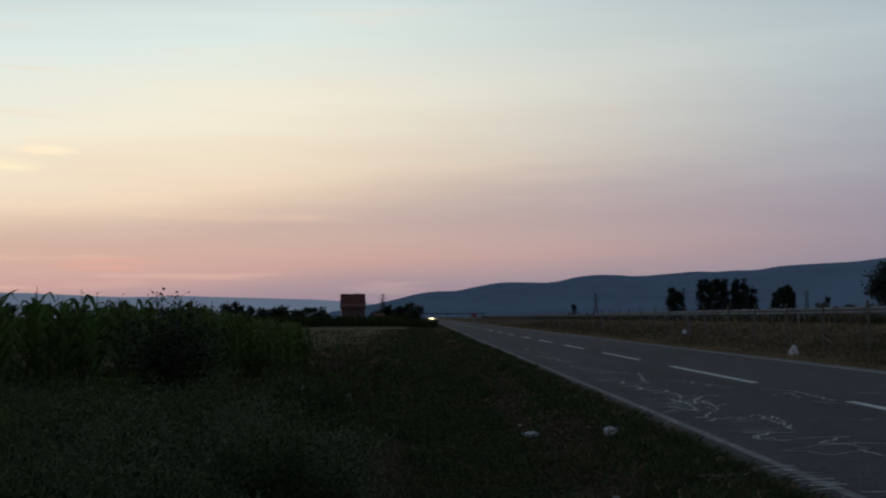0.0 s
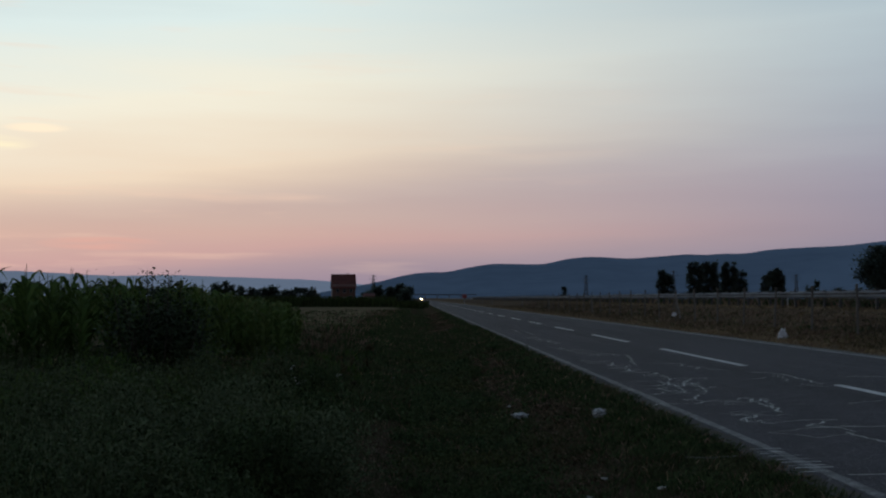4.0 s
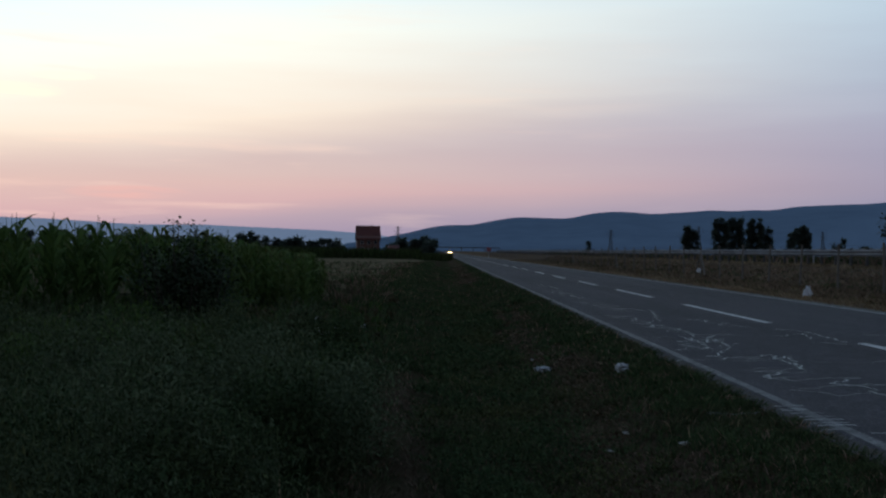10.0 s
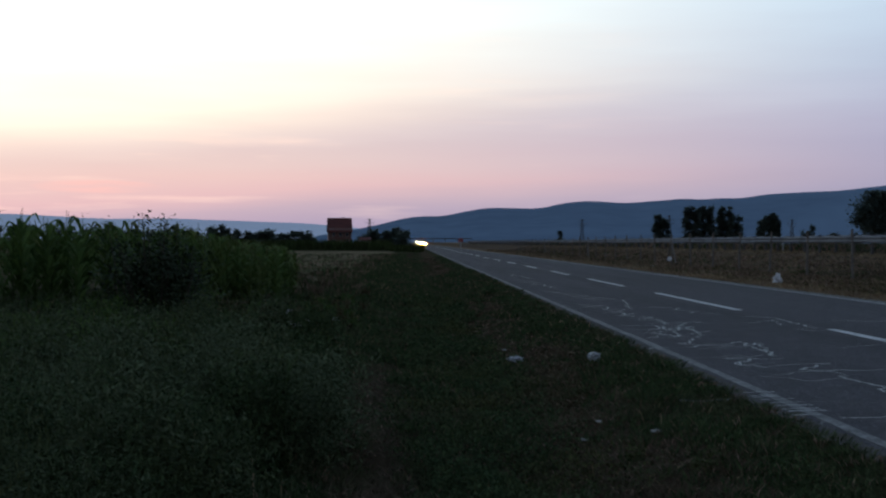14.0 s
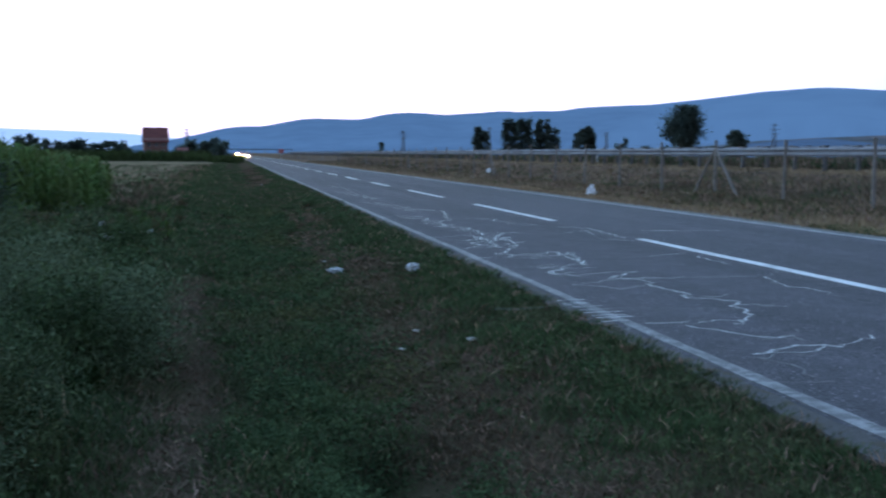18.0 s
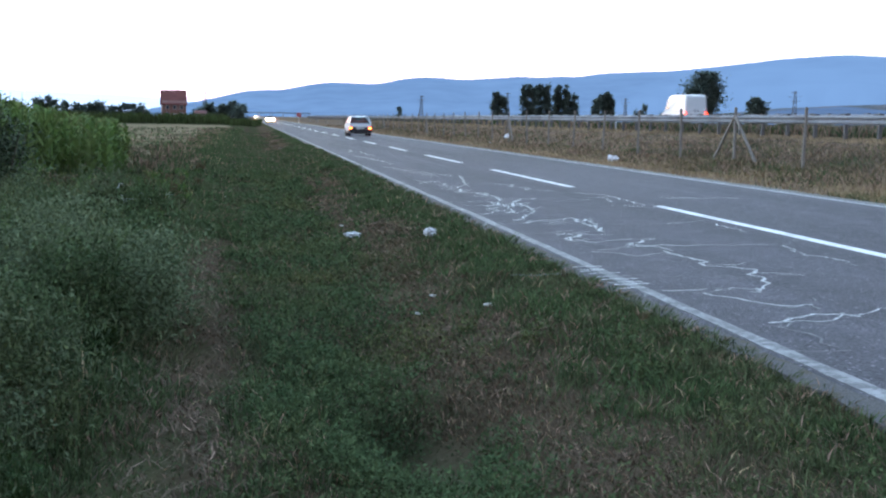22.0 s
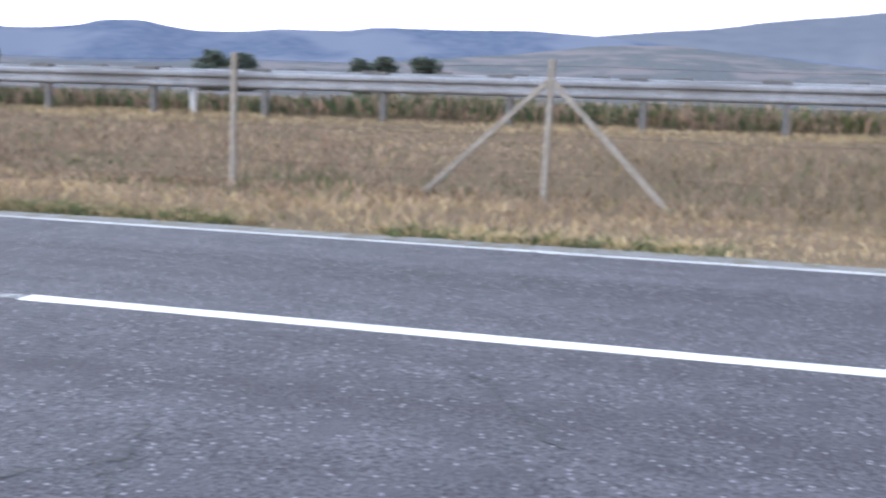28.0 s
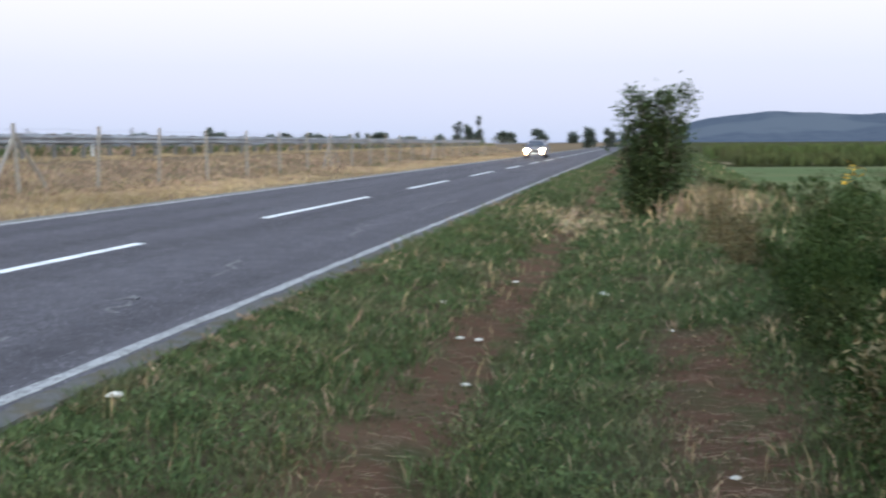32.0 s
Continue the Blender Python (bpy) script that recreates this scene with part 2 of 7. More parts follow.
def ground_material():
    """Soil and short growth: green verge, trodden brown tracks, dry straw beyond the road."""
    m = surface("ground_cover", (0.020, 0.020, 0.010), (0.070, 0.058, 0.034), 22.0, 1.0, 1.0, c=(0.075, 0.055, 0.034), patch=0.7, spec=0.0)
    nt = m.node_tree
    N, L = nt.nodes.new, nt.links.new
    shader = nt.nodes["Principled BSDF"]
    base = shader.inputs["Base Color"].links[0].from_socket
    coord = N("ShaderNodeTexCoord")
    split = N("ShaderNodeSeparateXYZ")
    L(coord.outputs["Object"], split.inputs[0])
    wob = N("ShaderNodeTexNoise")
    wob.inputs["Scale"].default_value, wob.inputs["Detail"].default_value = 0.5, 4.0
    L(coord.outputs["Object"], wob.inputs["Vector"])
    shift = N("ShaderNodeMath")
    shift.operation = "MULTIPLY_ADD"
    L(wob.outputs[0], shift.inputs[0])
    shift.inputs[1].default_value = 1.6
    L(split.outputs[0], shift.inputs[2])
    rampn = N("ShaderNodeValToRGB")
    stops = [(0.0, (0.045, 0.050, 0.022, 1)), (0.345, (0.045, 0.05, 0.022, 1)), (0.365, (0.058, 0.038, 0.026, 1)), (0.385, (0.040, 0.042, 0.020, 1)), (0.425, (0.036, 0.042, 0.018, 1)),
             (0.455, (0.085, 0.058, 0.038, 1)), (0.50, (0.075, 0.054, 0.034, 1)), (0.525, (0.046, 0.054, 0.022, 1)), (0.60, (0.05, 0.06, 0.025, 1)), (0.80, (0.22, 0.155, 0.098, 1)), (1.0, (0.19, 0.130, 0.088, 1))]
    while len(rampn.color_ramp.elements) < len(stops):
        rampn.color_ramp.elements.new(0.5)
    for e, (p, c) in zip(rampn.color_ramp.elements, stops):
        e.position, e.color = p, c
    rng = N("ShaderNodeMapRange")
    rng.inputs[1].default_value, rng.inputs[2].default_value = -6.0, 12.0
    L(shift.outputs[0], rng.inputs[0])
    L(rng.outputs[0], rampn.inputs[0])
    mx = N("ShaderNodeMix")
    mx.data_type = "RGBA"
    mx.inputs[0].default_value = 0.6
    L(base, mx.inputs[6])
    L(rampn.outputs[0], mx.inputs[7])
    # two reddish wheel tracks south of the standing place
    track = N("ShaderNodeValToRGB")
    marks = [(0.0, (0, 0, 0, 1)), (0.27, (0, 0, 0, 1)), (0.31, (1, 1, 1, 1)), (0.37, (1, 1, 1, 1)), (0.41, (0, 0, 0, 1)), (0.50, (0, 0, 0, 1)), (0.54, (1, 1, 1, 1)), (0.60, (1, 1, 1, 1)), (0.64, (0, 0, 0, 1))]
    while len(track.color_ramp.elements) < len(marks):
        track.color_ramp.elements.new(0.5)
    for e, (p, c) in zip(track.color_ramp.elements, marks):
        e.position, e.color = p, c
    narrow = N("ShaderNodeMapRange")
    narrow.inputs[1].default_value, narrow.inputs[2].default_value = -3.0, 5.0
    wide = N("ShaderNodeMath")
    wide.operation = "MULTIPLY_ADD"
    L(wob.outputs[0], wide.inputs[0])
    wide.inputs[1].default_value = 0.7
    L(split.outputs[0], wide.inputs[2])
    L(wide.outputs[0], narrow.inputs[0])
    L(narrow.outputs[0], track.inputs[0])
    south = N("ShaderNodeMapRange")
    south.inputs[1].default_value, south.inputs[2].default_value, south.inputs[3].default_value, south.inputs[4].default_value = -3.0, -1.0, 1.0, 0.0
    L(split.outputs[1], south.inputs[0])
    both = N("ShaderNodeMath")
    both.operation = "MULTIPLY"
    L(track.outputs[0], both.inputs[0])
    L(south.outputs[0], both.inputs[1])
    bare = N("ShaderNodeTexNoise")
    bare.inputs["Scale"].default_value, bare.inputs["Detail"].default_value = 2.2, 5.0
    L(coord.outputs["Object"], bare.inputs["Vector"])
    worn = N("ShaderNodeMapRange")
    worn.inputs[1].default_value, worn.inputs[2].default_value = 0.36, 0.56
    L(bare.outputs[0], worn.inputs[0])
    some = N("ShaderNodeMath")
    some.operation = "MULTIPLY"
    L(both.outputs[0], some.inputs[0])
    L(worn.outputs[0], some.inputs[1])
    near_end = N("ShaderNodeMapRange")
    near_end.inputs[1].default_value, near_end.inputs[2].default_value = -11.4, -10.2
    L(split.outputs[1], near_end.inputs[0])
    road_side = N("ShaderNodeMath")
    road_side.operation = "GREATER_THAN"
    L(split.outputs[0], road_side.inputs[0])
    road_side.inputs[1].default_value = 0.35
    either = N("ShaderNodeMath")
    either.operation = "MAXIMUM"
    L(near_end.outputs[0], either.inputs[0])
    L(road_side.outputs[0], either.inputs[1])
    kept = N("ShaderNodeMath")
    kept.operation = "MULTIPLY"
    L(some.outputs[0], kept.inputs[0])
    L(either.outputs[0], kept.inputs[1])
    mt = N("ShaderNodeMix")
    mt.data_type = "RGBA"
    L(kept.outputs[0], mt.inputs[0])
    L(mx.outputs[2], mt.inputs[6])
    mt.inputs[7].default_value = (0.080, 0.045, 0.030, 1)
    L(mt.outputs[2], shader.inputs["Base Color"])
    return m


def asphalt_material():
    """Worn asphalt: pale stones in a dark binder, long tyre-polished bands, blotches."""
    m = surface("worn_asphalt", (0.028, 0.026, 0.030), (0.088, 0.083, 0.092), 42.0, 0.80, 1.0, c=(0.050, 0.047, 0.054), patch=0.9, spec=0.10)
    nt = m.node_tree
    N, L = nt.nodes.new, nt.links.new
    shader = nt.nodes["Principled BSDF"]
    base = shader.inputs["Base Color"].links[0].from_socket
    coord = N("ShaderNodeTexCoord")
    bands = N("ShaderNodeMapping")
    bands.inputs["Scale"].default_value = (1.1, 0.05, 1.0)
    L(coord.outputs["Object"], bands.inputs[0])
    tn = N("ShaderNodeTexNoise")
    tn.inputs["Scale"].default_value, tn.inputs["Detail"].default_value = 1.2, 5.0
    L(bands.outputs[0], tn.inputs["Vector"])
    vor = N("ShaderNodeTexVoronoi")
    vor.inputs["Scale"].default_value = 23.0
    L(coord.outputs["Object"], vor.inputs["Vector"])
    chips = N("ShaderNodeMapRange")
    chips.inputs[1].default_value, chips.inputs[2].default_value, chips.inputs[3].default_value, chips.inputs[4].default_value = 0.10, 0.30, 0.95, 0.0
    L(vor.outputs[0], chips.inputs[0])
    pick = N("ShaderNodeSeparateColor")
    L(vor.outputs[1], pick.inputs[0])
    rare = N("ShaderNodeMath")
    rare.operation = "GREATER_THAN"
    L(pick.outputs[0], rare.inputs[0])
    rare.inputs[1].default_value = 0.62
    shown = N("ShaderNodeMath")
    shown.operation = "MULTIPLY"
    L(chips.outputs[0], shown.inputs[0])
    L(rare.outputs[0], shown.inputs[1])
    tone = N("ShaderNodeMapRange")
    tone.inputs[1].default_value, tone.inputs[2].default_value, tone.inputs[3].default_value, tone.inputs[4].default_value = 0.3, 0.7, 0.78, 1.22
    L(tn.outputs[0], tone.inputs[0])
    # mottling: tar-rich blots and bleached patches a hand to a stride across
    mottle = N("ShaderNodeTexNoise")
    mottle.inputs["Scale"].default_value, mottle.inputs["Detail"].default_value, mottle.inputs["Roughness"].default_value = 2.6, 8.0, 0.72
    L(coord.outputs["Object"], mottle.inputs["Vector"])
    shade = N("ShaderNodeMapRange")
    shade.inputs[1].default_value, shade.inputs[2].default_value, shade.inputs[3].default_value, shade.inputs[4].default_value = 0.30, 0.70, 0.80, 1.20
    L(mottle.outputs[0], shade.inputs[0])
    value = N("ShaderNodeMath")
    value.operation = "MULTIPLY"
    L(tone.outputs[0], value.inputs[0])
    L(shade.outputs[0], value.inputs[1])
    hsv = N("ShaderNodeHueSaturation")
    L(value.outputs[0], hsv.inputs["Value"])
    L(base, hsv.inputs["Color"])
    mx = N("ShaderNodeMix")
    mx.data_type = "RGBA"
    L(shown.outputs[0], mx.inputs[0])
    L(hsv.outputs[0], mx.inputs[6])
    mx.inputs[7].default_value = (0.23, 0.22, 0.235, 1)
    L(mx.outputs[2], shader.inputs["Base Color"])
    return m


def line_paint(name, wear, tone=1.0, scale=26.0):
    """Road paint rubbed through to the asphalt in places."""
    m = surface(name, (0.50 * tone, 0.50 * tone, 0.49 * tone), (0.62 * tone, 0.62 * tone, 0.61 * tone), 20.0, 0.8, 0.2, c=(0.40 * tone, 0.40 * tone, 0.39 * tone))
    nt = m.node_tree
    N, L = nt.nodes.new, nt.links.new
    shader = nt.nodes["Principled BSDF"]
    base = shader.inputs["Base Color"].links[0].from_socket
    coord = N("ShaderNodeTexCoord")
    tn = N("ShaderNodeTexNoise")
    tn.inputs["Scale"].default_value, tn.inputs["Detail"].default_value, tn.inputs["Roughness"].default_value = scale, 8.0, 0.8
    L(coord.outputs["Object"], tn.inputs["Vector"])
    f = N("ShaderNodeMapRange")
    f.inputs[1].default_value, f.inputs[2].default_value = 0.62 - wear, 0.72 - wear
    L(tn.outputs[0], f.inputs[0])
    mx = N("ShaderNodeMix")
    mx.data_type = "RGBA"
    L(f.outputs[0], mx.inputs[0])
    L(base, mx.inputs[6])
    mx.inputs[7].default_value = (0.085, 0.083, 0.085, 1)
    L(mx.outputs[2], shader.inputs["Base Color"])
    return m


def glow(name, colour, strength):
    m = bpy.data.materials.new(name)
    m.use_nodes = True
    s = m.node_tree.nodes["Principled BSDF"]
    s.inputs["Base Color"].default_value = colour
    s.inputs["Emission Color"].default_value = colour
    s.inputs["Emission Strength"].default_value = strength
    return m


M = {}
M["ground"] = ground_material()
M["asphalt"] = asphalt_material()
M["dash_paint"] = line_paint("centre_line_paint", 0.02)
M["edge_paint"] = line_paint("worn_edge_paint", 0.14, 0.46)
M["rubbed_paint"] = line_paint("rubbed_edge_paint", 0.19, 0.38, 9.0)
M["sealant"] = line_paint("pale_crack_filler", 0.12, 0.76, 4.0)
M["sealant_faint"] = line_paint("faded_crack_filler", 0.20, 0.27, 4.0)
M["crack"] = surface("open_crack", (0.03, 0.03, 0.032), (0.05, 0.05, 0.05), 30.0, 0.9)
M["far_edge_paint"] = line_paint("far_edge_paint", 0.10, 0.55)
M["pale_gravel"] = surface("pale_dusty_gravel", (0.11, 0.105, 0.10), (0.21, 0.20, 0.19), 60.0, 0.95, 0.8, c=(0.13, 0.115, 0.09), patch=0.5, spec=0.05)
M["gravel"] = surface("shoulder_gravel", (0.060, 0.058, 0.055), (0.125, 0.120, 0.112), 70.0, 0.95, 1.0, c=(0.085, 0.076, 0.058), patch=0.4, spec=0.05)
M["grass"] = surface("verge_grass", (0.033, 0.056, 0.023), (0.076, 0.102, 0.043), 9.0, 0.9, c=(0.092, 0.090, 0.050), patch=0.7, island=0.55, spec=0.06)
M["dry_grass"] = surface("dry_grass", (0.28, 0.205, 0.115), (0.38, 0.285, 0.17), 1.2, 0.95, c=(0.20, 0.15, 0.085), island=0.35, spec=0.05)
M["brown_grass"] = surface("withered_slope_grass", (0.225, 0.146, 0.104), (0.310, 0.210, 0.150), 1.2, 0.95, c=(0.175, 0.124, 0.086), island=0.35, spec=0.05)
M["dead_turf"] = surface("dead_turf", (0.088, 0.062, 0.042), (0.140, 0.102, 0.070), 1.2, 0.95, c=(0.07, 0.065, 0.03), island=0.35, spec=0.03)
M["weed"] = surface("weed_leaf", (0.036, 0.060, 0.026), (0.074, 0.100, 0.042), 7.0, 0.95, c=(0.082, 0.084, 0.034), island=0.55, spec=0.03)
M["grey_weed"] = surface("grey_mugwort_leaf", (0.074, 0.096, 0.050), (0.120, 0.142, 0.074), 7.0, 0.95, c=(0.066, 0.082, 0.040), island=0.35, spec=0.03)
# near-black leaf: painted shade in weed gaps, dark weeds along the track
M["shade_weed"] = surface("dark_shade_weed_leaf", (0.014, 0.026, 0.008), (0.030, 0.046, 0.014), 7.0, 0.95, c=(0.026, 0.030, 0.012), island=0.4, spec=0.03)
M["red_weed"] = surface("reddish_dock_leaf", (0.082, 0.066, 0.034), (0.115, 0.088, 0.045), 5.0, 0.8, c=(0.06, 0.065, 0.03), island=0.35, spec=0.1)
M["corn"] = surface("maize_leaf", (0.052, 0.092, 0.024), (0.088, 0.132, 0.034), 2.0, 0.85, c=(0.10, 0.105, 0.036), island=0.4, spec=0.06)
M["far_corn"] = surface("far_maize", (0.036, 0.056, 0.02), (0.06, 0.078, 0.026), 0.8, 0.95, c=(0.05, 0.05, 0.024), island=0.35, spec=0.03)
# tone raised and blued: distance haze put into the crowns' colour
M["leaf"] = surface("hazed_tree_leaf", (0.075, 0.098, 0.082), (0.105, 0.125, 0.10), 0.8, 0.95, island=0.35, spec=0.05)
M["bush_leaf"] = surface("bush_leaf", (0.04, 0.065, 0.026), (0.065, 0.09, 0.036), 1.5, 0.65, island=0.4, spec=0.2)
M["dark_leaf"] = surface("dark_shrub_leaf", (0.034, 0.050, 0.026), (0.056, 0.074, 0.038), 1.5, 0.8, island=0.35, spec=0.1)
for kind, share in (("leaf", 0.4), ("bush_leaf", 0.4), ("corn", 0.25), ("grass", 0.2), ("weed", 0.2), ("grey_weed", 0.15)):
    thin_leaf(M[kind], share)
M["bark"] = surface("bark", (0.05, 0.04, 0.03), (0.09, 0.075, 0.06), 12.0, 0.95, 0.8)
M["stubble"] = surface("stubble_field", (0.140, 0.110, 0.066), (0.200, 0.155, 0.095), 2.0, 1.0, 0.3, c=(0.105, 0.094, 0.050), patch=1.0, stretch=(1, 0.2, 1), spec=0.0)
M["crop"] = surface("low_green_crop", (0.058, 0.080, 0.036), (0.095, 0.115, 0.056), 1.6, 1.0, 0.4, c=(0.110, 0.105, 0.055), patch=0.9, stretch=(0.3, 1, 1), spec=0.0)
M["concrete"] = surface("fence_concrete", (0.160, 0.143, 0.126), (0.225, 0.203, 0.180), 16.0, 0.95, 0.4, c=(0.120, 0.104, 0.088), spec=0.1)
M["wire"] = surface("fence_wire", (0.050, 0.045, 0.042), (0.085, 0.075, 0.068), 10.0, 0.7, metal=0.2)
M["steel"] = surface("galvanised_steel", (0.155, 0.16, 0.172), (0.21, 0.216, 0.23), 6.0, 0.85, 0.05, c=(0.12, 0.12, 0.126), metal=0.1, spec=0.15)
M["steel_post"] = surface("rail_post_steel", (0.070, 0.069, 0.070), (0.105, 0.103, 0.102), 8.0, 0.7, 0.1, c=(0.095, 0.080, 0.066), metal=0.1)
M["dark_steel"] = surface("dark_bracket_steel", (0.06, 0.06, 0.065), (0.10, 0.10, 0.10), 10.0, 0.6, metal=0.3)
M["roof_tile"] = surface("red_roof_tiles", (0.115, 0.036, 0.028), (0.15, 0.048, 0.036), 3.0, 0.85, 0.3, c=(0.095, 0.032, 0.027), stretch=(1, 1, 3))
M["sign_red"] = surface("sign_red", (0.30, 0.035, 0.035), (0.36, 0.05, 0.045), 6.0, 0.6)
M["house_wall"] = surface("bare_brick_wall", (0.14, 0.07, 0.055), (0.18, 0.095, 0.075), 4.0, 0.9, 0.2, c=(0.17, 0.11, 0.09))
M["plaster"] = surface("pale_plaster", (0.40, 0.36, 0.33), (0.46, 0.42, 0.39), 2.0, 0.9, c=(0.34, 0.31, 0.28))
M["window"] = surface("dark_window_glass", (0.03, 0.035, 0.045), (0.05, 0.055, 0.06), 2.0, 0.12, spec=0.5)
M["white_bag"] = surface("white_plastic", (0.36, 0.37, 0.37), (0.50, 0.50, 0.50), 12.0, 0.6, 0.5, c=(0.36, 0.36, 0.36))
M["white_sack"] = surface("bright_white_plastic", (0.66, 0.67, 0.68), (0.78, 0.78, 0.79), 12.0, 0.5, 0.4, c=(0.58, 0.58, 0.58))
M["white_petal"] = surface("white_petal", (0.66, 0.66, 0.62), (0.75, 0.75, 0.72), 10.0, 0.8)
M["yellow_petal"] = surface("yellow_petal", (0.40, 0.22, 0.015), (0.50, 0.29, 0.02), 10.0, 0.8)
M["litter"] = surface("weathered_paper", (0.42, 0.40, 0.36), (0.55, 0.53, 0.48), 12.0, 0.85)


# ---------------------------------------------------------------- mesh helpers
def polys(name, v, mats, which=None):
    """One mesh of separate polygons: v is an array of (polygons, corners, 3)."""
    v = np.asarray(v, np.float32)
    n, k = v.shape[:2]
    me = bpy.data.meshes.new(name)
    me.vertices.add(n * k)
    me.vertices.foreach_set("co", v.ravel())
    me.loops.add(n * k)
    me.loops.foreach_set("vertex_index", np.arange(n * k, dtype=np.int32))
    me.polygons.add(n)
    me.polygons.foreach_set("loop_start", np.arange(0, n * k, k, dtype=np.int32))
    mats = mats if isinstance(mats, (list, tuple)) else [mats]
    for m in mats:
        me.materials.append(m)
    if which is not None:
        me.polygons.foreach_set("material_index", np.asarray(which, np.int32))
    me.update(calc_edges=True)
    return me


def part(name, bm, material, parent, label=""):
    """Links a bmesh as one mesh object under a thing or a part."""
    me = bpy.data.meshes.new(name)
    bmesh.ops.recalc_face_normals(bm, faces=bm.faces)
    bm.to_mesh(me)
    bm.free()
    for m in material if isinstance(material, (list, tuple)) else [material]:
        me.materials.append(m)
    ob = new(name, me)
    ob.parent = parent
    if label:
        ob["label"] = label
    return ob


def mesh_part(name, me, parent, m=None):
    ob = new(name, me)
    ob.parent = parent
    if m is not None:
        ob.matrix_basis = m
    return ob


def empty(name, m):
    ob = new(name)
    ob.empty_display_size = 0.3
    ob.matrix_basis = m
    return ob


def box(bm, x0, x1, y0, y1, z0, z1, bevel=0.0):
    geo = bmesh.ops.create_cube(bm, size=1.0, matrix=Matrix.Translation(((x0 + x1) / 2, (y0 + y1) / 2, (z0 + z1) / 2)) @ Matrix.Diagonal((x1 - x0, y1 - y0, z1 - z0, 1)))
    if bevel:
        edges = list({e for v in geo["verts"] for e in v.link_edges})
        bmesh.ops.bevel(bm, geom=edges, offset=bevel, segments=2, affect="EDGES")
    return bm


def boxed(x0, x1, y0, y1, z0, z1, bevel=0.0):
    return box(bmesh.new(), x0, x1, y0, y1, z0, z1, bevel)


def rod(bm, a, b, ra, rb=None, seg=8):
    """A tapered round bar from a to b."""
    a, b = Vector(a), Vector(b)
    d = b - a
    m = Matrix.Translation((a + b) / 2) @ d.to_track_quat("Z", "Y").to_matrix().to_4x4()
    bmesh.ops.create_cone(bm, cap_ends=True, segments=seg, radius1=ra, radius2=ra if rb is None else rb, depth=d.length, matrix=m)
    return bm


def loft(bm, rings, close=True):
    """Skins a row of rings of equal length."""
    rows = [[bm.verts.new(p) for p in ring] for ring in rings]
    n = len(rows[0])
    for a, b in zip(rows, rows[1:]):
        for i in range(n):
            bm.faces.new((a[i], a[(i + 1) % n], b[(i + 1) % n], b[i]))
    if close:
        bm.faces.new(rows[0])
        bm.faces.new(rows[-1][::-1])
    return bm


# ---------------------------------------------------------------- lie of the land
LAND_X = [-5000, -8, -3, -1.2, -0.3, 0.5, 0.95, 1.5, 2.3, 2.95, 3.06, 9.6, 9.9, 10.6, 13.0, 14.6, 17.3, 18.4, 19.5, 44, 48, 54, 5000]
LAND_Z = [-0.30, -0.30, -0.28, -0.27, -0.34, -0.40, -0.46, -0.34, -0.16, -0.075, -0.20, -0.06, 0.02, 0.05, 0.02, 0.10, 0.78, 0.86, 0.95, 1.0, 0.2, -0.30, -0.30]


def land(x, y):
    x, y = np.asarray(x, float), np.asarray(y, float)
    z = np.interp(x, LAND_X, LAND_Z)
    rough = 0.035 * np.sin(1.7 * x + 0.6 * y) * np.sin(0.9 * y - 0.4 * x) + 0.02 * np.sin(3.1 * x + 1.0) * np.sin(2.3 * y)
    off_road = np.clip((2.85 - x) / 0.8, 0, 1) + np.clip((x - 10.2) / 0.8, 0, 1) * (x < 17.5)
    hollow = 0.42 * np.exp(-(((x - 0.94) / 0.34) ** 2 + ((y - 6.35) / 0.6) ** 2)) + 0.10 * np.exp(-(((x - 0.75) / 0.4) ** 2 + ((y - 9.2) / 0.9) ** 2))
    return z + rough * off_road * (np.abs(y) < 120) - hollow


def road_z(x):
    return 0.018 * (x - 6.25)


def sheet(name, xs, ys, height, material):
    gx, gy = np.meshgrid(xs, ys, indexing="ij")
    gz = height(gx, gy)
    nx, ny = gx.shape
    v = np.stack([gx, gy, gz], -1).reshape(-1, 3)
    i = np.arange(nx * ny).reshape(nx, ny)
    f = np.stack([i[:-1, :-1], i[1:, :-1], i[1:, 1:], i[:-1, 1:]], -1).reshape(-1, 4)
    me = bpy.data.meshes.new(name)
    me.from_pydata(v.tolist(), [], f.tolist())
    me.materials.append(material)
    me.polygons.foreach_set("use_smooth", np.ones(len(f), bool))
    me.update()
    return new(name, me)


def build_ground():
    xs = np.unique(np.r_[-4800, -3000, -1500, -700, -300, -120, -60, -40, -30, np.arange(-24, 10.2, 0.35), np.arange(10.2, 20, 0.4), 24, 34, 43.9, 44, 46, 48, 51, 54, 60, 90, 160, 300, 700, 1500, 3000, 4800])
    ys = np.unique(np.r_[-4800, -2500, -1200, -600, -300, -150, np.arange(-80, 110, 0.7), 130, 170, 240, 400, 700, 1200, 2500, 4800])
    tagged(sheet("ground", xs, ys, land, M["ground"]), "uneven grassy verge, ditch and fields around the road", "ground", kind="structure")


build_ground()


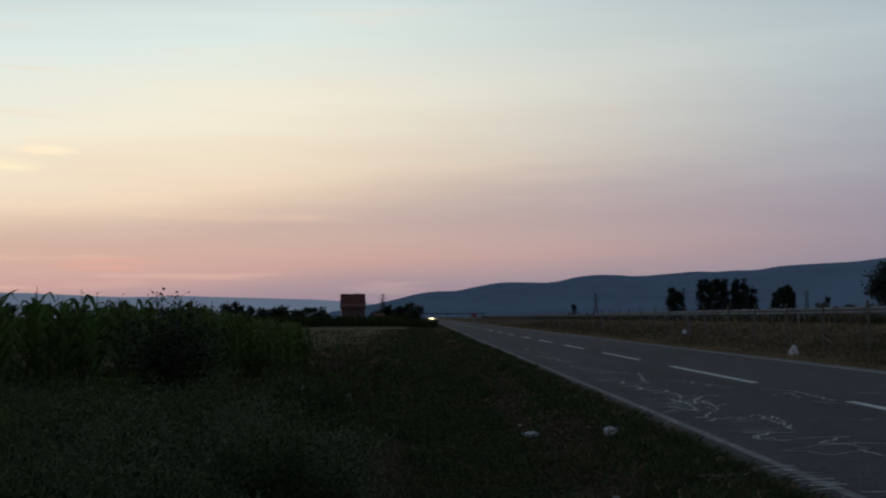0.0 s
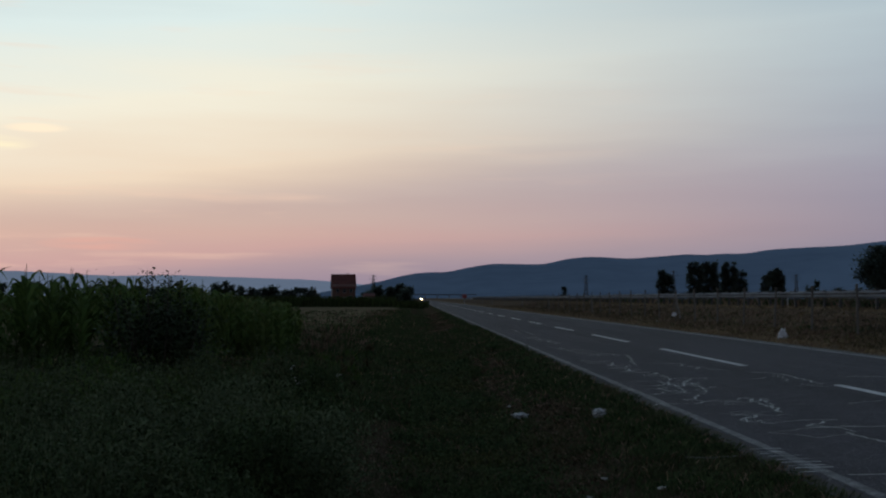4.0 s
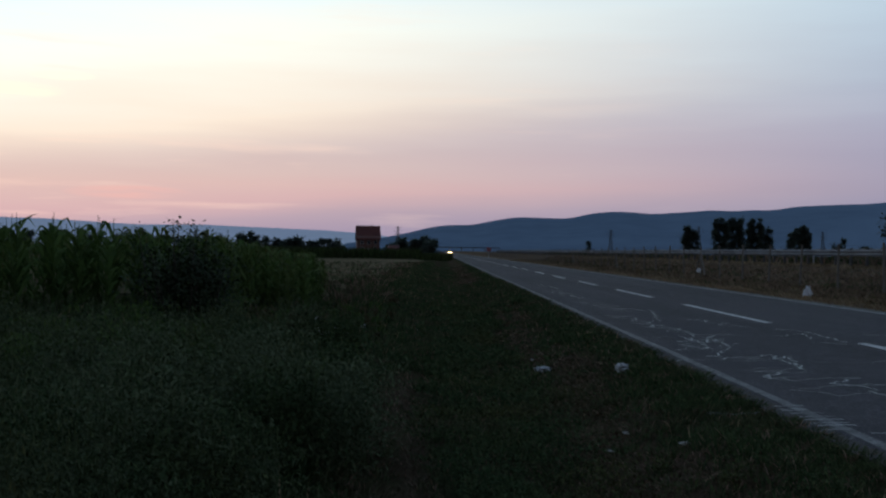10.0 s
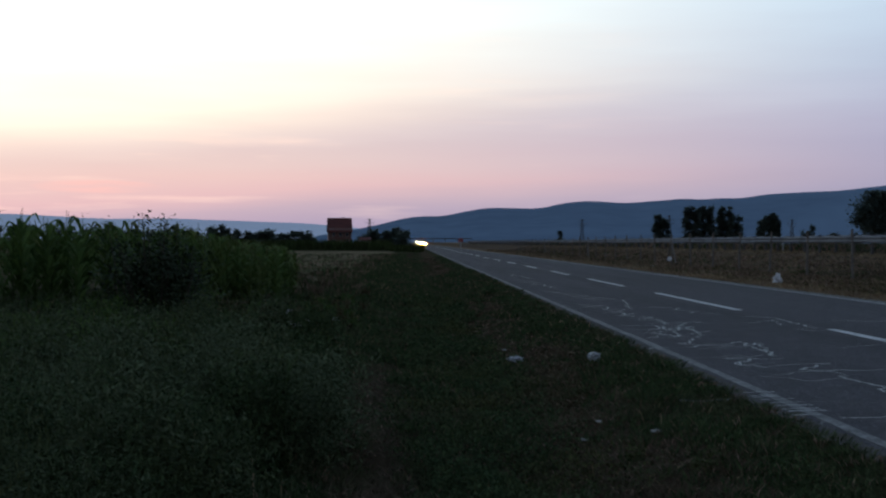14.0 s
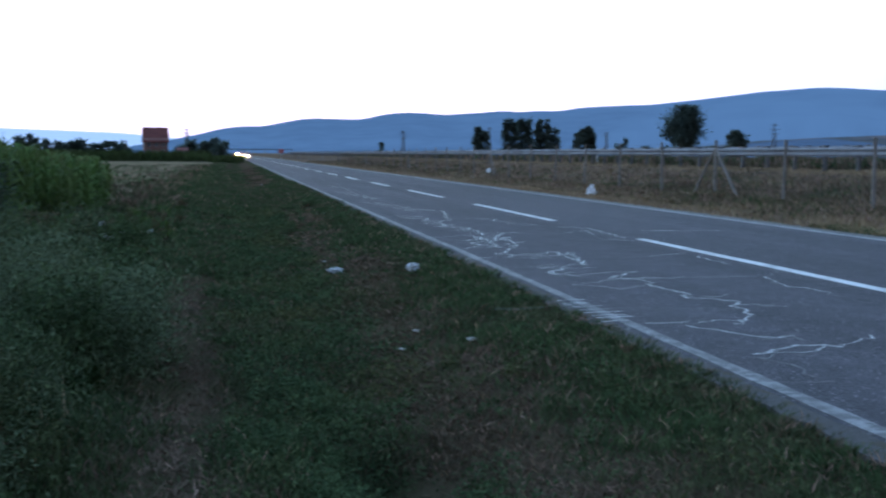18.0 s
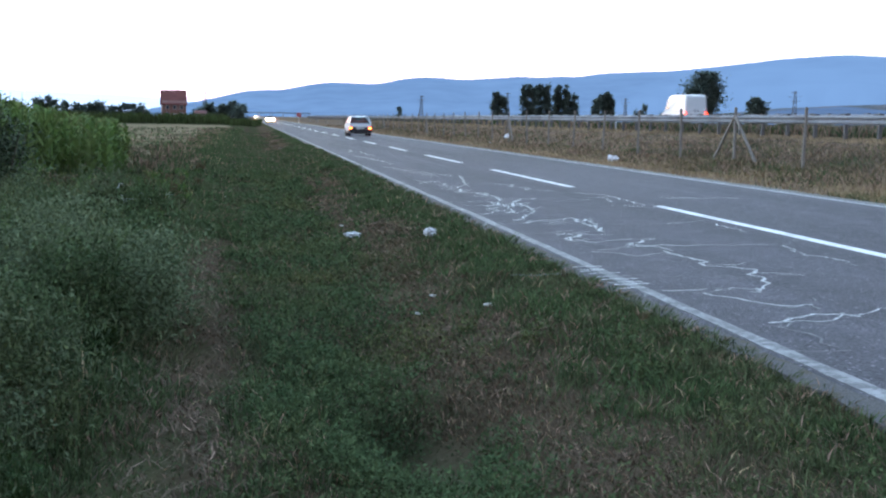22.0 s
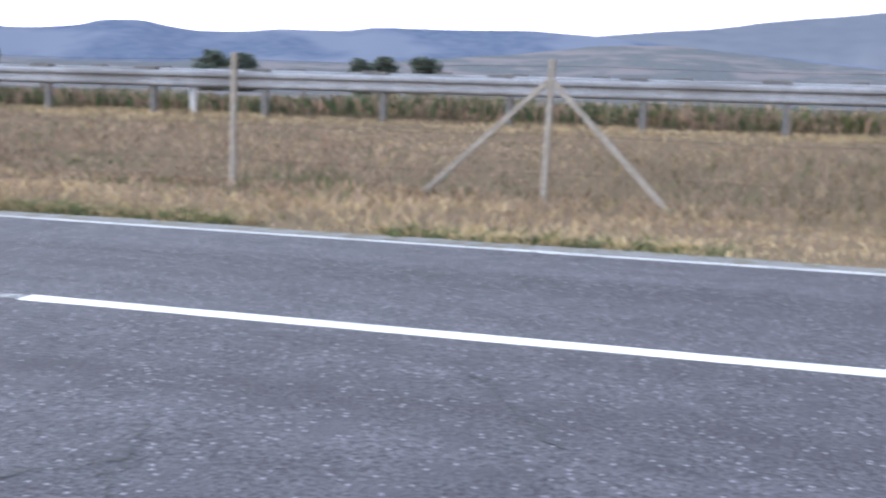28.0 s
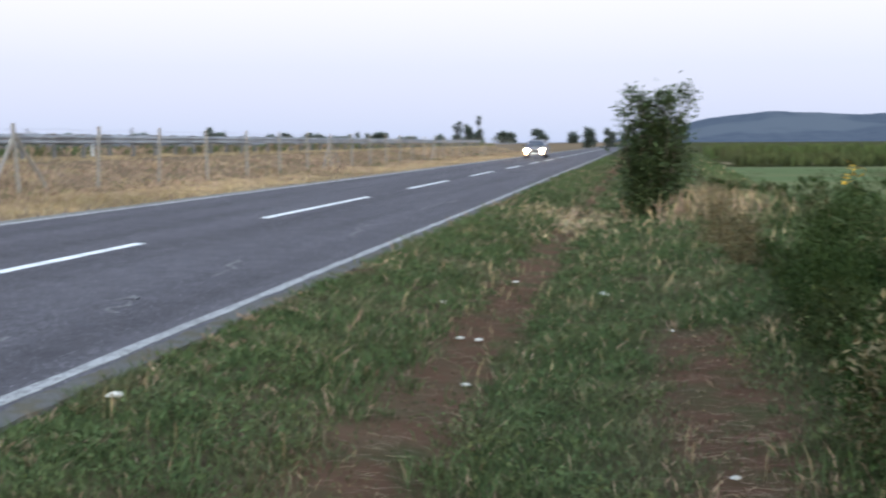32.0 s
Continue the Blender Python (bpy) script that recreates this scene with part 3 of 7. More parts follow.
def strip(name, x0, x1, y0, y1, material, lift=0.0, thick=0.03, step=4.0, waver=0.0, seed=0, z=road_z):
    """A long flat strip along the road, with an edge of its own height."""
    rnd = np.random.RandomState(seed)
    n = max(2, int((y1 - y0) / step) + 1)
    ys = np.linspace(y0, y1, n)
    a = x0 + waver * rnd.uniform(-1, 1, n)
    b = x1 + waver * rnd.uniform(-1, 1, n)
    rings = [[(a[i], ys[i], z(x0) + lift), (b[i], ys[i], z(x1) + lift), (b[i], ys[i], z(x1) + lift - thick), (a[i], ys[i], z(x0) + lift - thick)] for i in range(n)]
    bm = loft(bmesh.new(), rings)
    me = bpy.data.meshes.new(name)
    bmesh.ops.recalc_face_normals(bm, faces=bm.faces)
    bm.to_mesh(me)
    bm.free()
    me.materials.append(material)
    return new(name, me)


def build_road():
    road = strip("road", 2.93, 9.80, -1500, 1500, M["asphalt"], 0.0, 0.25, 10.0)
    tagged(road, "two-lane road of worn grey asphalt with cracks", "road", kind="structure")
    for x0, y0, y1 in ((2.87, -200, 300),):
        ob = strip("shoulder_near", x0, 3.05, y0, y1, M["gravel"], 0.004, 0.2, 0.22, 0.03, 1)
        tagged(ob, "narrow gravel shoulder beside the asphalt", "shoulder", kind="structure")
    ob = strip("shoulder_far", 9.64, 9.92, -200, 300, M["pale_gravel"], 0.004, 0.2, 0.5, 0.05, 2)
    tagged(ob, "narrow pale gravel shoulder under the fence side", "shoulder", kind="structure")
    for y0, y1, paint, words in ((-400, 2.0, "edge_paint", "worn white edge line"), (2.0, 500, "rubbed_paint", "edge line with most of its white paint rubbed off")):
        ob = strip("edge_line_near", 3.10, 3.21, y0, y1, M[paint], 0.004, 0.003, 0.5, 0.014, 3)
        tagged(ob, words + " beside the verge", "road marking", kind="structure")
        ob = strip("edge_line_far", 9.51, 9.61, y0, y1, M["far_edge_paint"], 0.004, 0.003, 0.5, 0.014, 4)
        tagged(ob, "worn white edge line on the fence side", "road marking", kind="structure")
    starts = [(-3.15, 4.45), (9.75, 18.0), (23.1, 30.9), (35.7, 42.8), (48.2, 54.2), (60.3, 66.5), (72.5, 79.0), (85.5, 92), (98, 105), (111, 118), (124, 131),
              (-15.2, -7.5), (-28.7, -20.5), (-41.0, -34.0), (-54.0, -47.0), (-67, -60), (-80, -73), (-93, -86), (-106, -99)]
    starts += [(131 + 13 * i + 6, 131 + 13 * i + 13) for i in range(14)] + [(-112 - 13 * i - 7, -112 - 13 * i) for i in range(10)]
    for i, (a, b) in enumerate(starts):
        ob = strip("centre_line_dash", 6.18, 6.33, a, b, M["dash_paint"], 0.004, 0.003, 0.5, 0.006, 20 + i)
        tagged(ob, "long white painted dash of the centre line", "road marking", "centre line dashes", "structure")
    for a, b in ((-4.0, -3.15), (4.45, 5.4)):
        ob = strip("centre_line_dash", 6.20, 6.31, a, b, M["rubbed_paint"], 0.004, 0.003, 0.25, 0.02, 60)
        tagged(ob, "worn end of a painted dash of the centre line", "road marking", "centre line dashes", "structure")
    # the motorway beyond the rail
    ob = strip("motorway", 20.2, 43.5, -1500, 1500, M["asphalt"], 1.02 - 0.018 * (31.8 - 6.25), 0.2, 50.0)
    tagged(ob, "raised motorway carriageway behind the guard rail", "motorway", kind="structure")


build_road()


def ribbon(name, pts, width, material, rnd, lift=0.005):
    pts = np.array(pts, float)
    d = np.gradient(pts, axis=0)
    d /= np.linalg.norm(d, axis=1, keepdims=True) + 1e-9
    nrm = np.stack([-d[:, 1], d[:, 0]], -1)
    w = width * rnd.uniform(0.45, 1.25, (len(pts), 1)) / 2
    a, b = pts + nrm * w, pts - nrm * w
    za, zb = road_z(a[:, 0]) + lift, road_z(b[:, 0]) + lift
    A, B = np.c_[a, za], np.c_[b, zb]
    v = np.stack([A[:-1], A[1:], B[1:], B[:-1]], 1)
    me = polys(name, v, material)
    return new(name, me)


def build_cracks():
    rnd = np.random.RandomState(5)

    def stairs(x0, y0, x1, y1, reach, n):
        """A zigzag that strays sideways and steps on along the lane."""
        f = np.linspace(0, 1, n)
        x = x0 + (x1 - x0) * f + reach * np.where(np.arange(n) % 2, 1, -1) * rnd.uniform(0.1, 1.0, n)
        y = y0 + (y1 - y0) * f + rnd.normal(0, 0.06, n)
        pts = []
        for k in range(n - 1):
            m = max(3, int(np.hypot(x[k + 1] - x[k], y[k + 1] - y[k]) / 0.16))
            for q in np.linspace(0, 1, m, endpoint=False):
                pts.append((x[k] + (x[k + 1] - x[k]) * q + rnd.normal(0, 0.03), y[k] + (y[k + 1] - y[k]) * q + rnd.normal(0, 0.055)))
        return pts

    def joined(*anchors):
        """A crack that wanders from one anchor to the next."""
        pts = []
        for (xa, ya), (xb, yb) in zip(anchors[:-1], anchors[1:]):
            m = max(3, int(math.hypot(xb - xa, yb - ya) / 0.11))
            for q in np.linspace(0, 1, m, endpoint=False):
                pts.append((xa + (xb - xa) * q + rnd.normal(0, 0.03), ya + (yb - ya) * q + rnd.normal(0, 0.05)))
        return pts + [anchors[-1]]

    def filled(width, material, *anchors):
        ob = ribbon("filled_crack", joined(*anchors), width * 0.70, M[material], rnd)
        tagged(ob, "zigzag crack filled with pale sealant in the lane", "road crack", "filled cracks", "structure")
        # fainter spurs that branch off across the lane
        for xa, ya in anchors[::2]:
            reach = rnd.uniform(0.25, 0.75) * (1 if rnd.uniform() < 0.6 else -1)
            spur = joined((xa, ya), (xa + 0.5 * reach, ya + rnd.normal(0, 0.12)), (xa + reach, ya + rnd.normal(0, 0.25)))
            ob = ribbon("filled_crack", spur, 0.018, M["sealant"] if width > 0.04 else M["sealant_faint"], rnd)
            tagged(ob, "thin spur of a pale filled crack", "road crack", "filled cracks", "structure")

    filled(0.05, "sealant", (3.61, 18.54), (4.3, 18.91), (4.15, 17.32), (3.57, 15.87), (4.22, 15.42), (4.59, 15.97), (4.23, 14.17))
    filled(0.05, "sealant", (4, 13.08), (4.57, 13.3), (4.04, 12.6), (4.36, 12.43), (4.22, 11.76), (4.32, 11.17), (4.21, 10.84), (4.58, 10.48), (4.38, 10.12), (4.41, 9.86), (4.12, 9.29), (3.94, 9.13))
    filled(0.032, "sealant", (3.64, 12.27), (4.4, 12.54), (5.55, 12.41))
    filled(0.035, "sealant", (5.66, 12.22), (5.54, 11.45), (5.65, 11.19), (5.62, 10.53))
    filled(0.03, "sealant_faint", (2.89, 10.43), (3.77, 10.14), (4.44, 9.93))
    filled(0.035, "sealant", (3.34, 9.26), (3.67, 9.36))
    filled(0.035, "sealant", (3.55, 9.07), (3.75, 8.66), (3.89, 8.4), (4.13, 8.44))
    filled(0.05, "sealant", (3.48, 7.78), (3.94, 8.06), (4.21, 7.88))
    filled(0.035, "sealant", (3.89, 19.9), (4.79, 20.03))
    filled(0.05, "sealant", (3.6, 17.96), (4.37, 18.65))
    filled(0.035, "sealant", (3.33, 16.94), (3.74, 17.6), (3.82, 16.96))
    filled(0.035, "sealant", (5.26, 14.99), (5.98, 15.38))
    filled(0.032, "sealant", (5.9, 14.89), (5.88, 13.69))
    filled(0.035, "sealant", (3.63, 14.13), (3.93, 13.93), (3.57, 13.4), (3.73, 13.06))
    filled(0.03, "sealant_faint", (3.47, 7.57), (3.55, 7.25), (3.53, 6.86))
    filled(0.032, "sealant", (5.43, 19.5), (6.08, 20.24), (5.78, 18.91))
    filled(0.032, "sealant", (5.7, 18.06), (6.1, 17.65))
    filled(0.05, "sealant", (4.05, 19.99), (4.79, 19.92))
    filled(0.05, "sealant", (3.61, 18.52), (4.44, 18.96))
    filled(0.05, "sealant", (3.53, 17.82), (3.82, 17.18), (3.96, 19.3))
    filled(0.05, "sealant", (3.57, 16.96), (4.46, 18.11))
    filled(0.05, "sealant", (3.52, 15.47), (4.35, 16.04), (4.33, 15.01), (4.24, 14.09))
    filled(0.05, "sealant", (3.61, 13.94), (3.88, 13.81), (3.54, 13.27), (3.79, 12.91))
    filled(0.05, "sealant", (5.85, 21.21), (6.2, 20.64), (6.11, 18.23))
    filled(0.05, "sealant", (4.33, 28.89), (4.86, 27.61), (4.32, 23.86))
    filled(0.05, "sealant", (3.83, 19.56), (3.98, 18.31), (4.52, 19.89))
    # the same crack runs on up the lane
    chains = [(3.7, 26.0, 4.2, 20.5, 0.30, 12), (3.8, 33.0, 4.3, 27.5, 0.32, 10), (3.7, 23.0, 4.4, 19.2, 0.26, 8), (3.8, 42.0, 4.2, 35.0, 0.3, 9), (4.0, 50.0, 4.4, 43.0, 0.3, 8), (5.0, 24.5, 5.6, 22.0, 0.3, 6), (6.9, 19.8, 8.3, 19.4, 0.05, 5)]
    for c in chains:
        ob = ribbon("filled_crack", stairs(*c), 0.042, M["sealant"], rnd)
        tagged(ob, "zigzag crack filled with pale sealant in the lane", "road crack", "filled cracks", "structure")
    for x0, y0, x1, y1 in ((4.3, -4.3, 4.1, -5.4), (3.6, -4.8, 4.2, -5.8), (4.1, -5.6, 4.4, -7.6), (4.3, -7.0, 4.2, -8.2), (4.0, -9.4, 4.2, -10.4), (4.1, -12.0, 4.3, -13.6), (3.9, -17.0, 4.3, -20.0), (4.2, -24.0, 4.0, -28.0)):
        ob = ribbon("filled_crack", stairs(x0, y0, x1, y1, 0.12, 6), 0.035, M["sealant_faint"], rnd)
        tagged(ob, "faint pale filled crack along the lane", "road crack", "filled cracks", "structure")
    # short scrapes of paint across the edge line
    for k in range(9):
        y = 9.5 + 0.17 * k + rnd.uniform(-0.05, 0.05)
        x = 2.97 + 0.03 * rnd.uniform(-1, 1)
        ob = ribbon("paint_scrape", [(x, y), (x + 0.14, y + 0.03), (x + rnd.uniform(0.2, 0.34), y + 0.02)], 0.04, M["sealant"], rnd, 0.008)
        tagged(ob, "short white paint scrape over the edge line", "road marking", "paint scrapes", "structure")
    for x0, y0, x1, y1 in ((3.3, 3.9, 6.2, 4.6), (3.2, 2.0, 4.2, 2.4), (4.5, 0.8, 5.6, 1.5), (3.1, 3.0, 3.8, 2.2)):
        n = 22
        pts = np.c_[np.linspace(x0, x1, n), np.linspace(y0, y1, n)] + rnd.normal(0, 0.03, (n, 2))
        tagged(ribbon("open_crack", pts, 0.014, M["crack"], rnd), "thin dark open crack in the asphalt", "road crack", "open cracks", "structure")


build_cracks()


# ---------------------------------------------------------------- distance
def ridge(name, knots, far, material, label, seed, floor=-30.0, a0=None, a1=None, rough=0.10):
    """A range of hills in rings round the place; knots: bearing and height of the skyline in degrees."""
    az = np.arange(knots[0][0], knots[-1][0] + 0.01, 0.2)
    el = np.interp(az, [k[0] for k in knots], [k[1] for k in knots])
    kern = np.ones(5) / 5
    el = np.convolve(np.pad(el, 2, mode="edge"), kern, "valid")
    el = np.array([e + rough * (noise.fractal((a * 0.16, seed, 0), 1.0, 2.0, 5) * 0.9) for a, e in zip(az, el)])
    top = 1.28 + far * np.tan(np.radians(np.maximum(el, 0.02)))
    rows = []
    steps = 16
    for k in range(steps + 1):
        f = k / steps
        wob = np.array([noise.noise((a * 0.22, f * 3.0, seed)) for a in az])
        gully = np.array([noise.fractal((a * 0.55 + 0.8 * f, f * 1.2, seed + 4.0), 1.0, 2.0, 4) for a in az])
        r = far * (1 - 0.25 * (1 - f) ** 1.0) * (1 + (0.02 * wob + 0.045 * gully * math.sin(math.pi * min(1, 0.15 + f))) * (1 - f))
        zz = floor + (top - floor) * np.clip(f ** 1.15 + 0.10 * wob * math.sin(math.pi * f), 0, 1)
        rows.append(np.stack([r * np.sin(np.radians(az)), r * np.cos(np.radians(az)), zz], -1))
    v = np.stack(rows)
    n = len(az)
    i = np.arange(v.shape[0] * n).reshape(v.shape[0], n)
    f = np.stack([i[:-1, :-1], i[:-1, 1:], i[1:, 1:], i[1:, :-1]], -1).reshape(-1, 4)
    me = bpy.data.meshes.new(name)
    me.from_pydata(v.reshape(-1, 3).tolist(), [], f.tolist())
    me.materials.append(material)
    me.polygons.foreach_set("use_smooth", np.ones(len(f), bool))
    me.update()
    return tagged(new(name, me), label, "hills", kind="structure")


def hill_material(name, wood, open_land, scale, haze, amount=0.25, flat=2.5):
    """Wooded slopes with paler clearings; distance haze is put in as emitted colour."""
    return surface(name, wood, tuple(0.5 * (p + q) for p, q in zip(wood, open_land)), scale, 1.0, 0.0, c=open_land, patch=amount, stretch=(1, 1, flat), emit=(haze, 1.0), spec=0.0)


# each range emits its own haze tint, dimmer to the east and south
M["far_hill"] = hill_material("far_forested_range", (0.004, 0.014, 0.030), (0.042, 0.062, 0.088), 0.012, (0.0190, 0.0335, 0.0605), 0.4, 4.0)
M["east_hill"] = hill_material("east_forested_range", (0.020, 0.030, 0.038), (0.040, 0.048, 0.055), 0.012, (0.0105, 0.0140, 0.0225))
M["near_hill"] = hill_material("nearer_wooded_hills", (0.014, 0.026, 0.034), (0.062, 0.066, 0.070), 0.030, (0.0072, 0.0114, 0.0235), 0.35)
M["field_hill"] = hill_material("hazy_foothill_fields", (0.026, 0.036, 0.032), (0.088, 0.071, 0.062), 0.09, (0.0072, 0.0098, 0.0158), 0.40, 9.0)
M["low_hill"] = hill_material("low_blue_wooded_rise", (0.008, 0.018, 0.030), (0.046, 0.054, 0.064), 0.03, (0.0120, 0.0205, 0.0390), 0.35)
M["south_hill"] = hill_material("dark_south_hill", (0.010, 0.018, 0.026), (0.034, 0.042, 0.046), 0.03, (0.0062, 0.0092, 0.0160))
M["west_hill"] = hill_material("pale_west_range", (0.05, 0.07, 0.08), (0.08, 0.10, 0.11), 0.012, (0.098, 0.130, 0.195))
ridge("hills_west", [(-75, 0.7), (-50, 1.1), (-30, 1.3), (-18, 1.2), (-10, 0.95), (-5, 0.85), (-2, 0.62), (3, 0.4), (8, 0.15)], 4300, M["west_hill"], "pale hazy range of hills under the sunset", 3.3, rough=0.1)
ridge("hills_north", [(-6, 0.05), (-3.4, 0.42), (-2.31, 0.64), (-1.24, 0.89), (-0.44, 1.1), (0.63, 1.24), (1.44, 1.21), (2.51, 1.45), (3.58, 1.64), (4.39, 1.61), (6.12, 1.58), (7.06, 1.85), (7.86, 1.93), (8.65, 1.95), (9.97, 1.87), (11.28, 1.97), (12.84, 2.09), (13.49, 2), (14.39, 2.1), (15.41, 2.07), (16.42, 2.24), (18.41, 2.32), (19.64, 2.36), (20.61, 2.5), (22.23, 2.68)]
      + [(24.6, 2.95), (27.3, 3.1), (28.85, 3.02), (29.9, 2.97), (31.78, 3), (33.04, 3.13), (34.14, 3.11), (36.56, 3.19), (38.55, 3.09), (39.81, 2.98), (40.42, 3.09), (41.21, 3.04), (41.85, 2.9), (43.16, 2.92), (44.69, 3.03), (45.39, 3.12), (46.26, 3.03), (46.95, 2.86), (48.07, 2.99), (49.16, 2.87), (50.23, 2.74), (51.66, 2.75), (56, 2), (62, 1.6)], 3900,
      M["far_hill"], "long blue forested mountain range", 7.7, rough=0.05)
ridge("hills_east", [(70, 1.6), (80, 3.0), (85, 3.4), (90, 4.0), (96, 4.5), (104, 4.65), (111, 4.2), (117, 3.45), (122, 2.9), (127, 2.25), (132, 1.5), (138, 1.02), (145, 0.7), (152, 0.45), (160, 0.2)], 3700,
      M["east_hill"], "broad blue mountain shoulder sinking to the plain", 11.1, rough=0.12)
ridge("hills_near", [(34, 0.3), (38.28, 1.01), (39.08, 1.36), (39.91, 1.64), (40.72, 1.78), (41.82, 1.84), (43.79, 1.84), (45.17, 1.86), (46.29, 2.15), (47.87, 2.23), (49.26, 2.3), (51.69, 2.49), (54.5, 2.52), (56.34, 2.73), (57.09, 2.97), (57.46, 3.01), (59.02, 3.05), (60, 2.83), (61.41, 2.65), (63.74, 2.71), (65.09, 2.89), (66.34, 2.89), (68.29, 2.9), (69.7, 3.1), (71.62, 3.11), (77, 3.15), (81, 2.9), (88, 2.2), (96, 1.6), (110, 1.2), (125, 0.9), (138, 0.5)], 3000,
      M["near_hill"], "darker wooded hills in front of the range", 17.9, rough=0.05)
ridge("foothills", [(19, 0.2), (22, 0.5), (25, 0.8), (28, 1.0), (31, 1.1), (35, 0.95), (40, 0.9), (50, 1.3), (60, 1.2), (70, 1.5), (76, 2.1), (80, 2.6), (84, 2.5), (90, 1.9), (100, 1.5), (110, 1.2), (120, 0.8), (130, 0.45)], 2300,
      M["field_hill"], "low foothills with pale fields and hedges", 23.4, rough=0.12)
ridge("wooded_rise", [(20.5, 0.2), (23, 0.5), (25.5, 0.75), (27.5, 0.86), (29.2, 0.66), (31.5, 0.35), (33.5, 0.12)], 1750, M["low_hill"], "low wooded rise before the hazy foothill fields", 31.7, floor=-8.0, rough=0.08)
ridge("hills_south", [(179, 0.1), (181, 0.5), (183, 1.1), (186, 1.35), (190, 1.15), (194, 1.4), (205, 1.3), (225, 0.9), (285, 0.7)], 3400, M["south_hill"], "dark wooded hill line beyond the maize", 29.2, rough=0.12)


# ---------------------------------------------------------------- growth
def blades(x, y, h, w, rnd, lean=0.35, z=None, way=None):
    """Bent four-cornered blades of grass; way: the bearing of their lean."""
    n = len(x)
    z0 = land(x, y) if z is None else z
    a = rnd.uniform(0, 2 * np.pi, n)
    dx, dy = np.cos(a) * w / 2, np.sin(a) * w / 2
    b = rnd.uniform(0, 2 * np.pi, n) if way is None else way
    l = h * lean * rnd.uniform(0.2, 1.4, n)
    tx, ty = np.cos(b) * l, np.sin(b) * l
    p0 = np.stack([x, y, z0 - 0.01], -1)
    p1 = np.stack([x + tx * 0.35 + dx, y + ty * 0.35 + dy, z0 + h * 0.6], -1)
    p2 = np.stack([x + tx, y + ty, z0 + h], -1)
    p3 = np.stack([x + tx * 0.35 - dx, y + ty * 0.35 - dy, z0 + h * 0.6], -1)
    return np.stack([p0, p1, p2, p3], 1)


def tufts(x, y, h, w, per, rnd, spread=0.05, lean=0.7):
    """Bunches of blades that fan out from their middle."""
    n = len(x)
    a = rnd.uniform(0, 2 * np.pi, n * per)
    r = np.abs(rnd.normal(0, 1, n * per)) * np.repeat(np.broadcast_to(spread, n), per)
    bx, by = np.repeat(x, per) + r * np.cos(a), np.repeat(y, per) + r * np.sin(a)
    return blades(bx, by, np.repeat(h, per) * rnd.uniform(0.5, 1.15, n * per), np.repeat(w, per), rnd, lean, None, a + rnd.normal(0, 0.5, n * per))


def leaves(cx, cy, cz, size, rnd, droop=0.2, wide=0.22):
    """Pointed four-cornered leaves at random turns."""
    n = len(cx)
    a = rnd.uniform(0, 2 * np.pi, n)
    t = rnd.uniform(-0.6, 0.9, n) - droop
    d = np.stack([np.cos(a) * np.cos(t), np.sin(a) * np.cos(t), np.sin(t)], -1)
    s = np.stack([-np.sin(a), np.cos(a), rnd.uniform(-0.6, 0.6, n)], -1)
    size = np.broadcast_to(size, n)[:, None]
    c = np.stack([cx, cy, cz], -1)
    return np.stack([c, c + d * size * 0.5 + s * size * wide, c + d * size, c + d * size * 0.5 - s * size * wide], 1)


def near_far(n, d0, d1, rnd):
    """Distances thinning out with range."""
    return d0 * (d1 / d0) ** rnd.uniform(0, 1, n)


def patchy(x, y, s, seed):
    return 0.5 + 0.5 * np.sin(s * x + seed + 1.3 * np.sin(0.6 * s * y + seed)) * np.sin(0.8 * s * y + 2.1 * seed + 0.9 * np.sin(0.7 * s * x))


def bare_track(x, y):
    """How far the ground is trodden bare, 0 to 1."""
    ahead = np.exp(-((x + 0.35 + 0.15 * np.sin(y * 0.6)) / 0.27) ** 2) * (y < 16)
    behind = np.maximum(np.exp(-((x - 1.18) / 0.28) ** 2), np.exp(-((x + 0.62) / 0.36) ** 2) * (y > -10.8))
    return np.where(y > 0, ahead, behind)


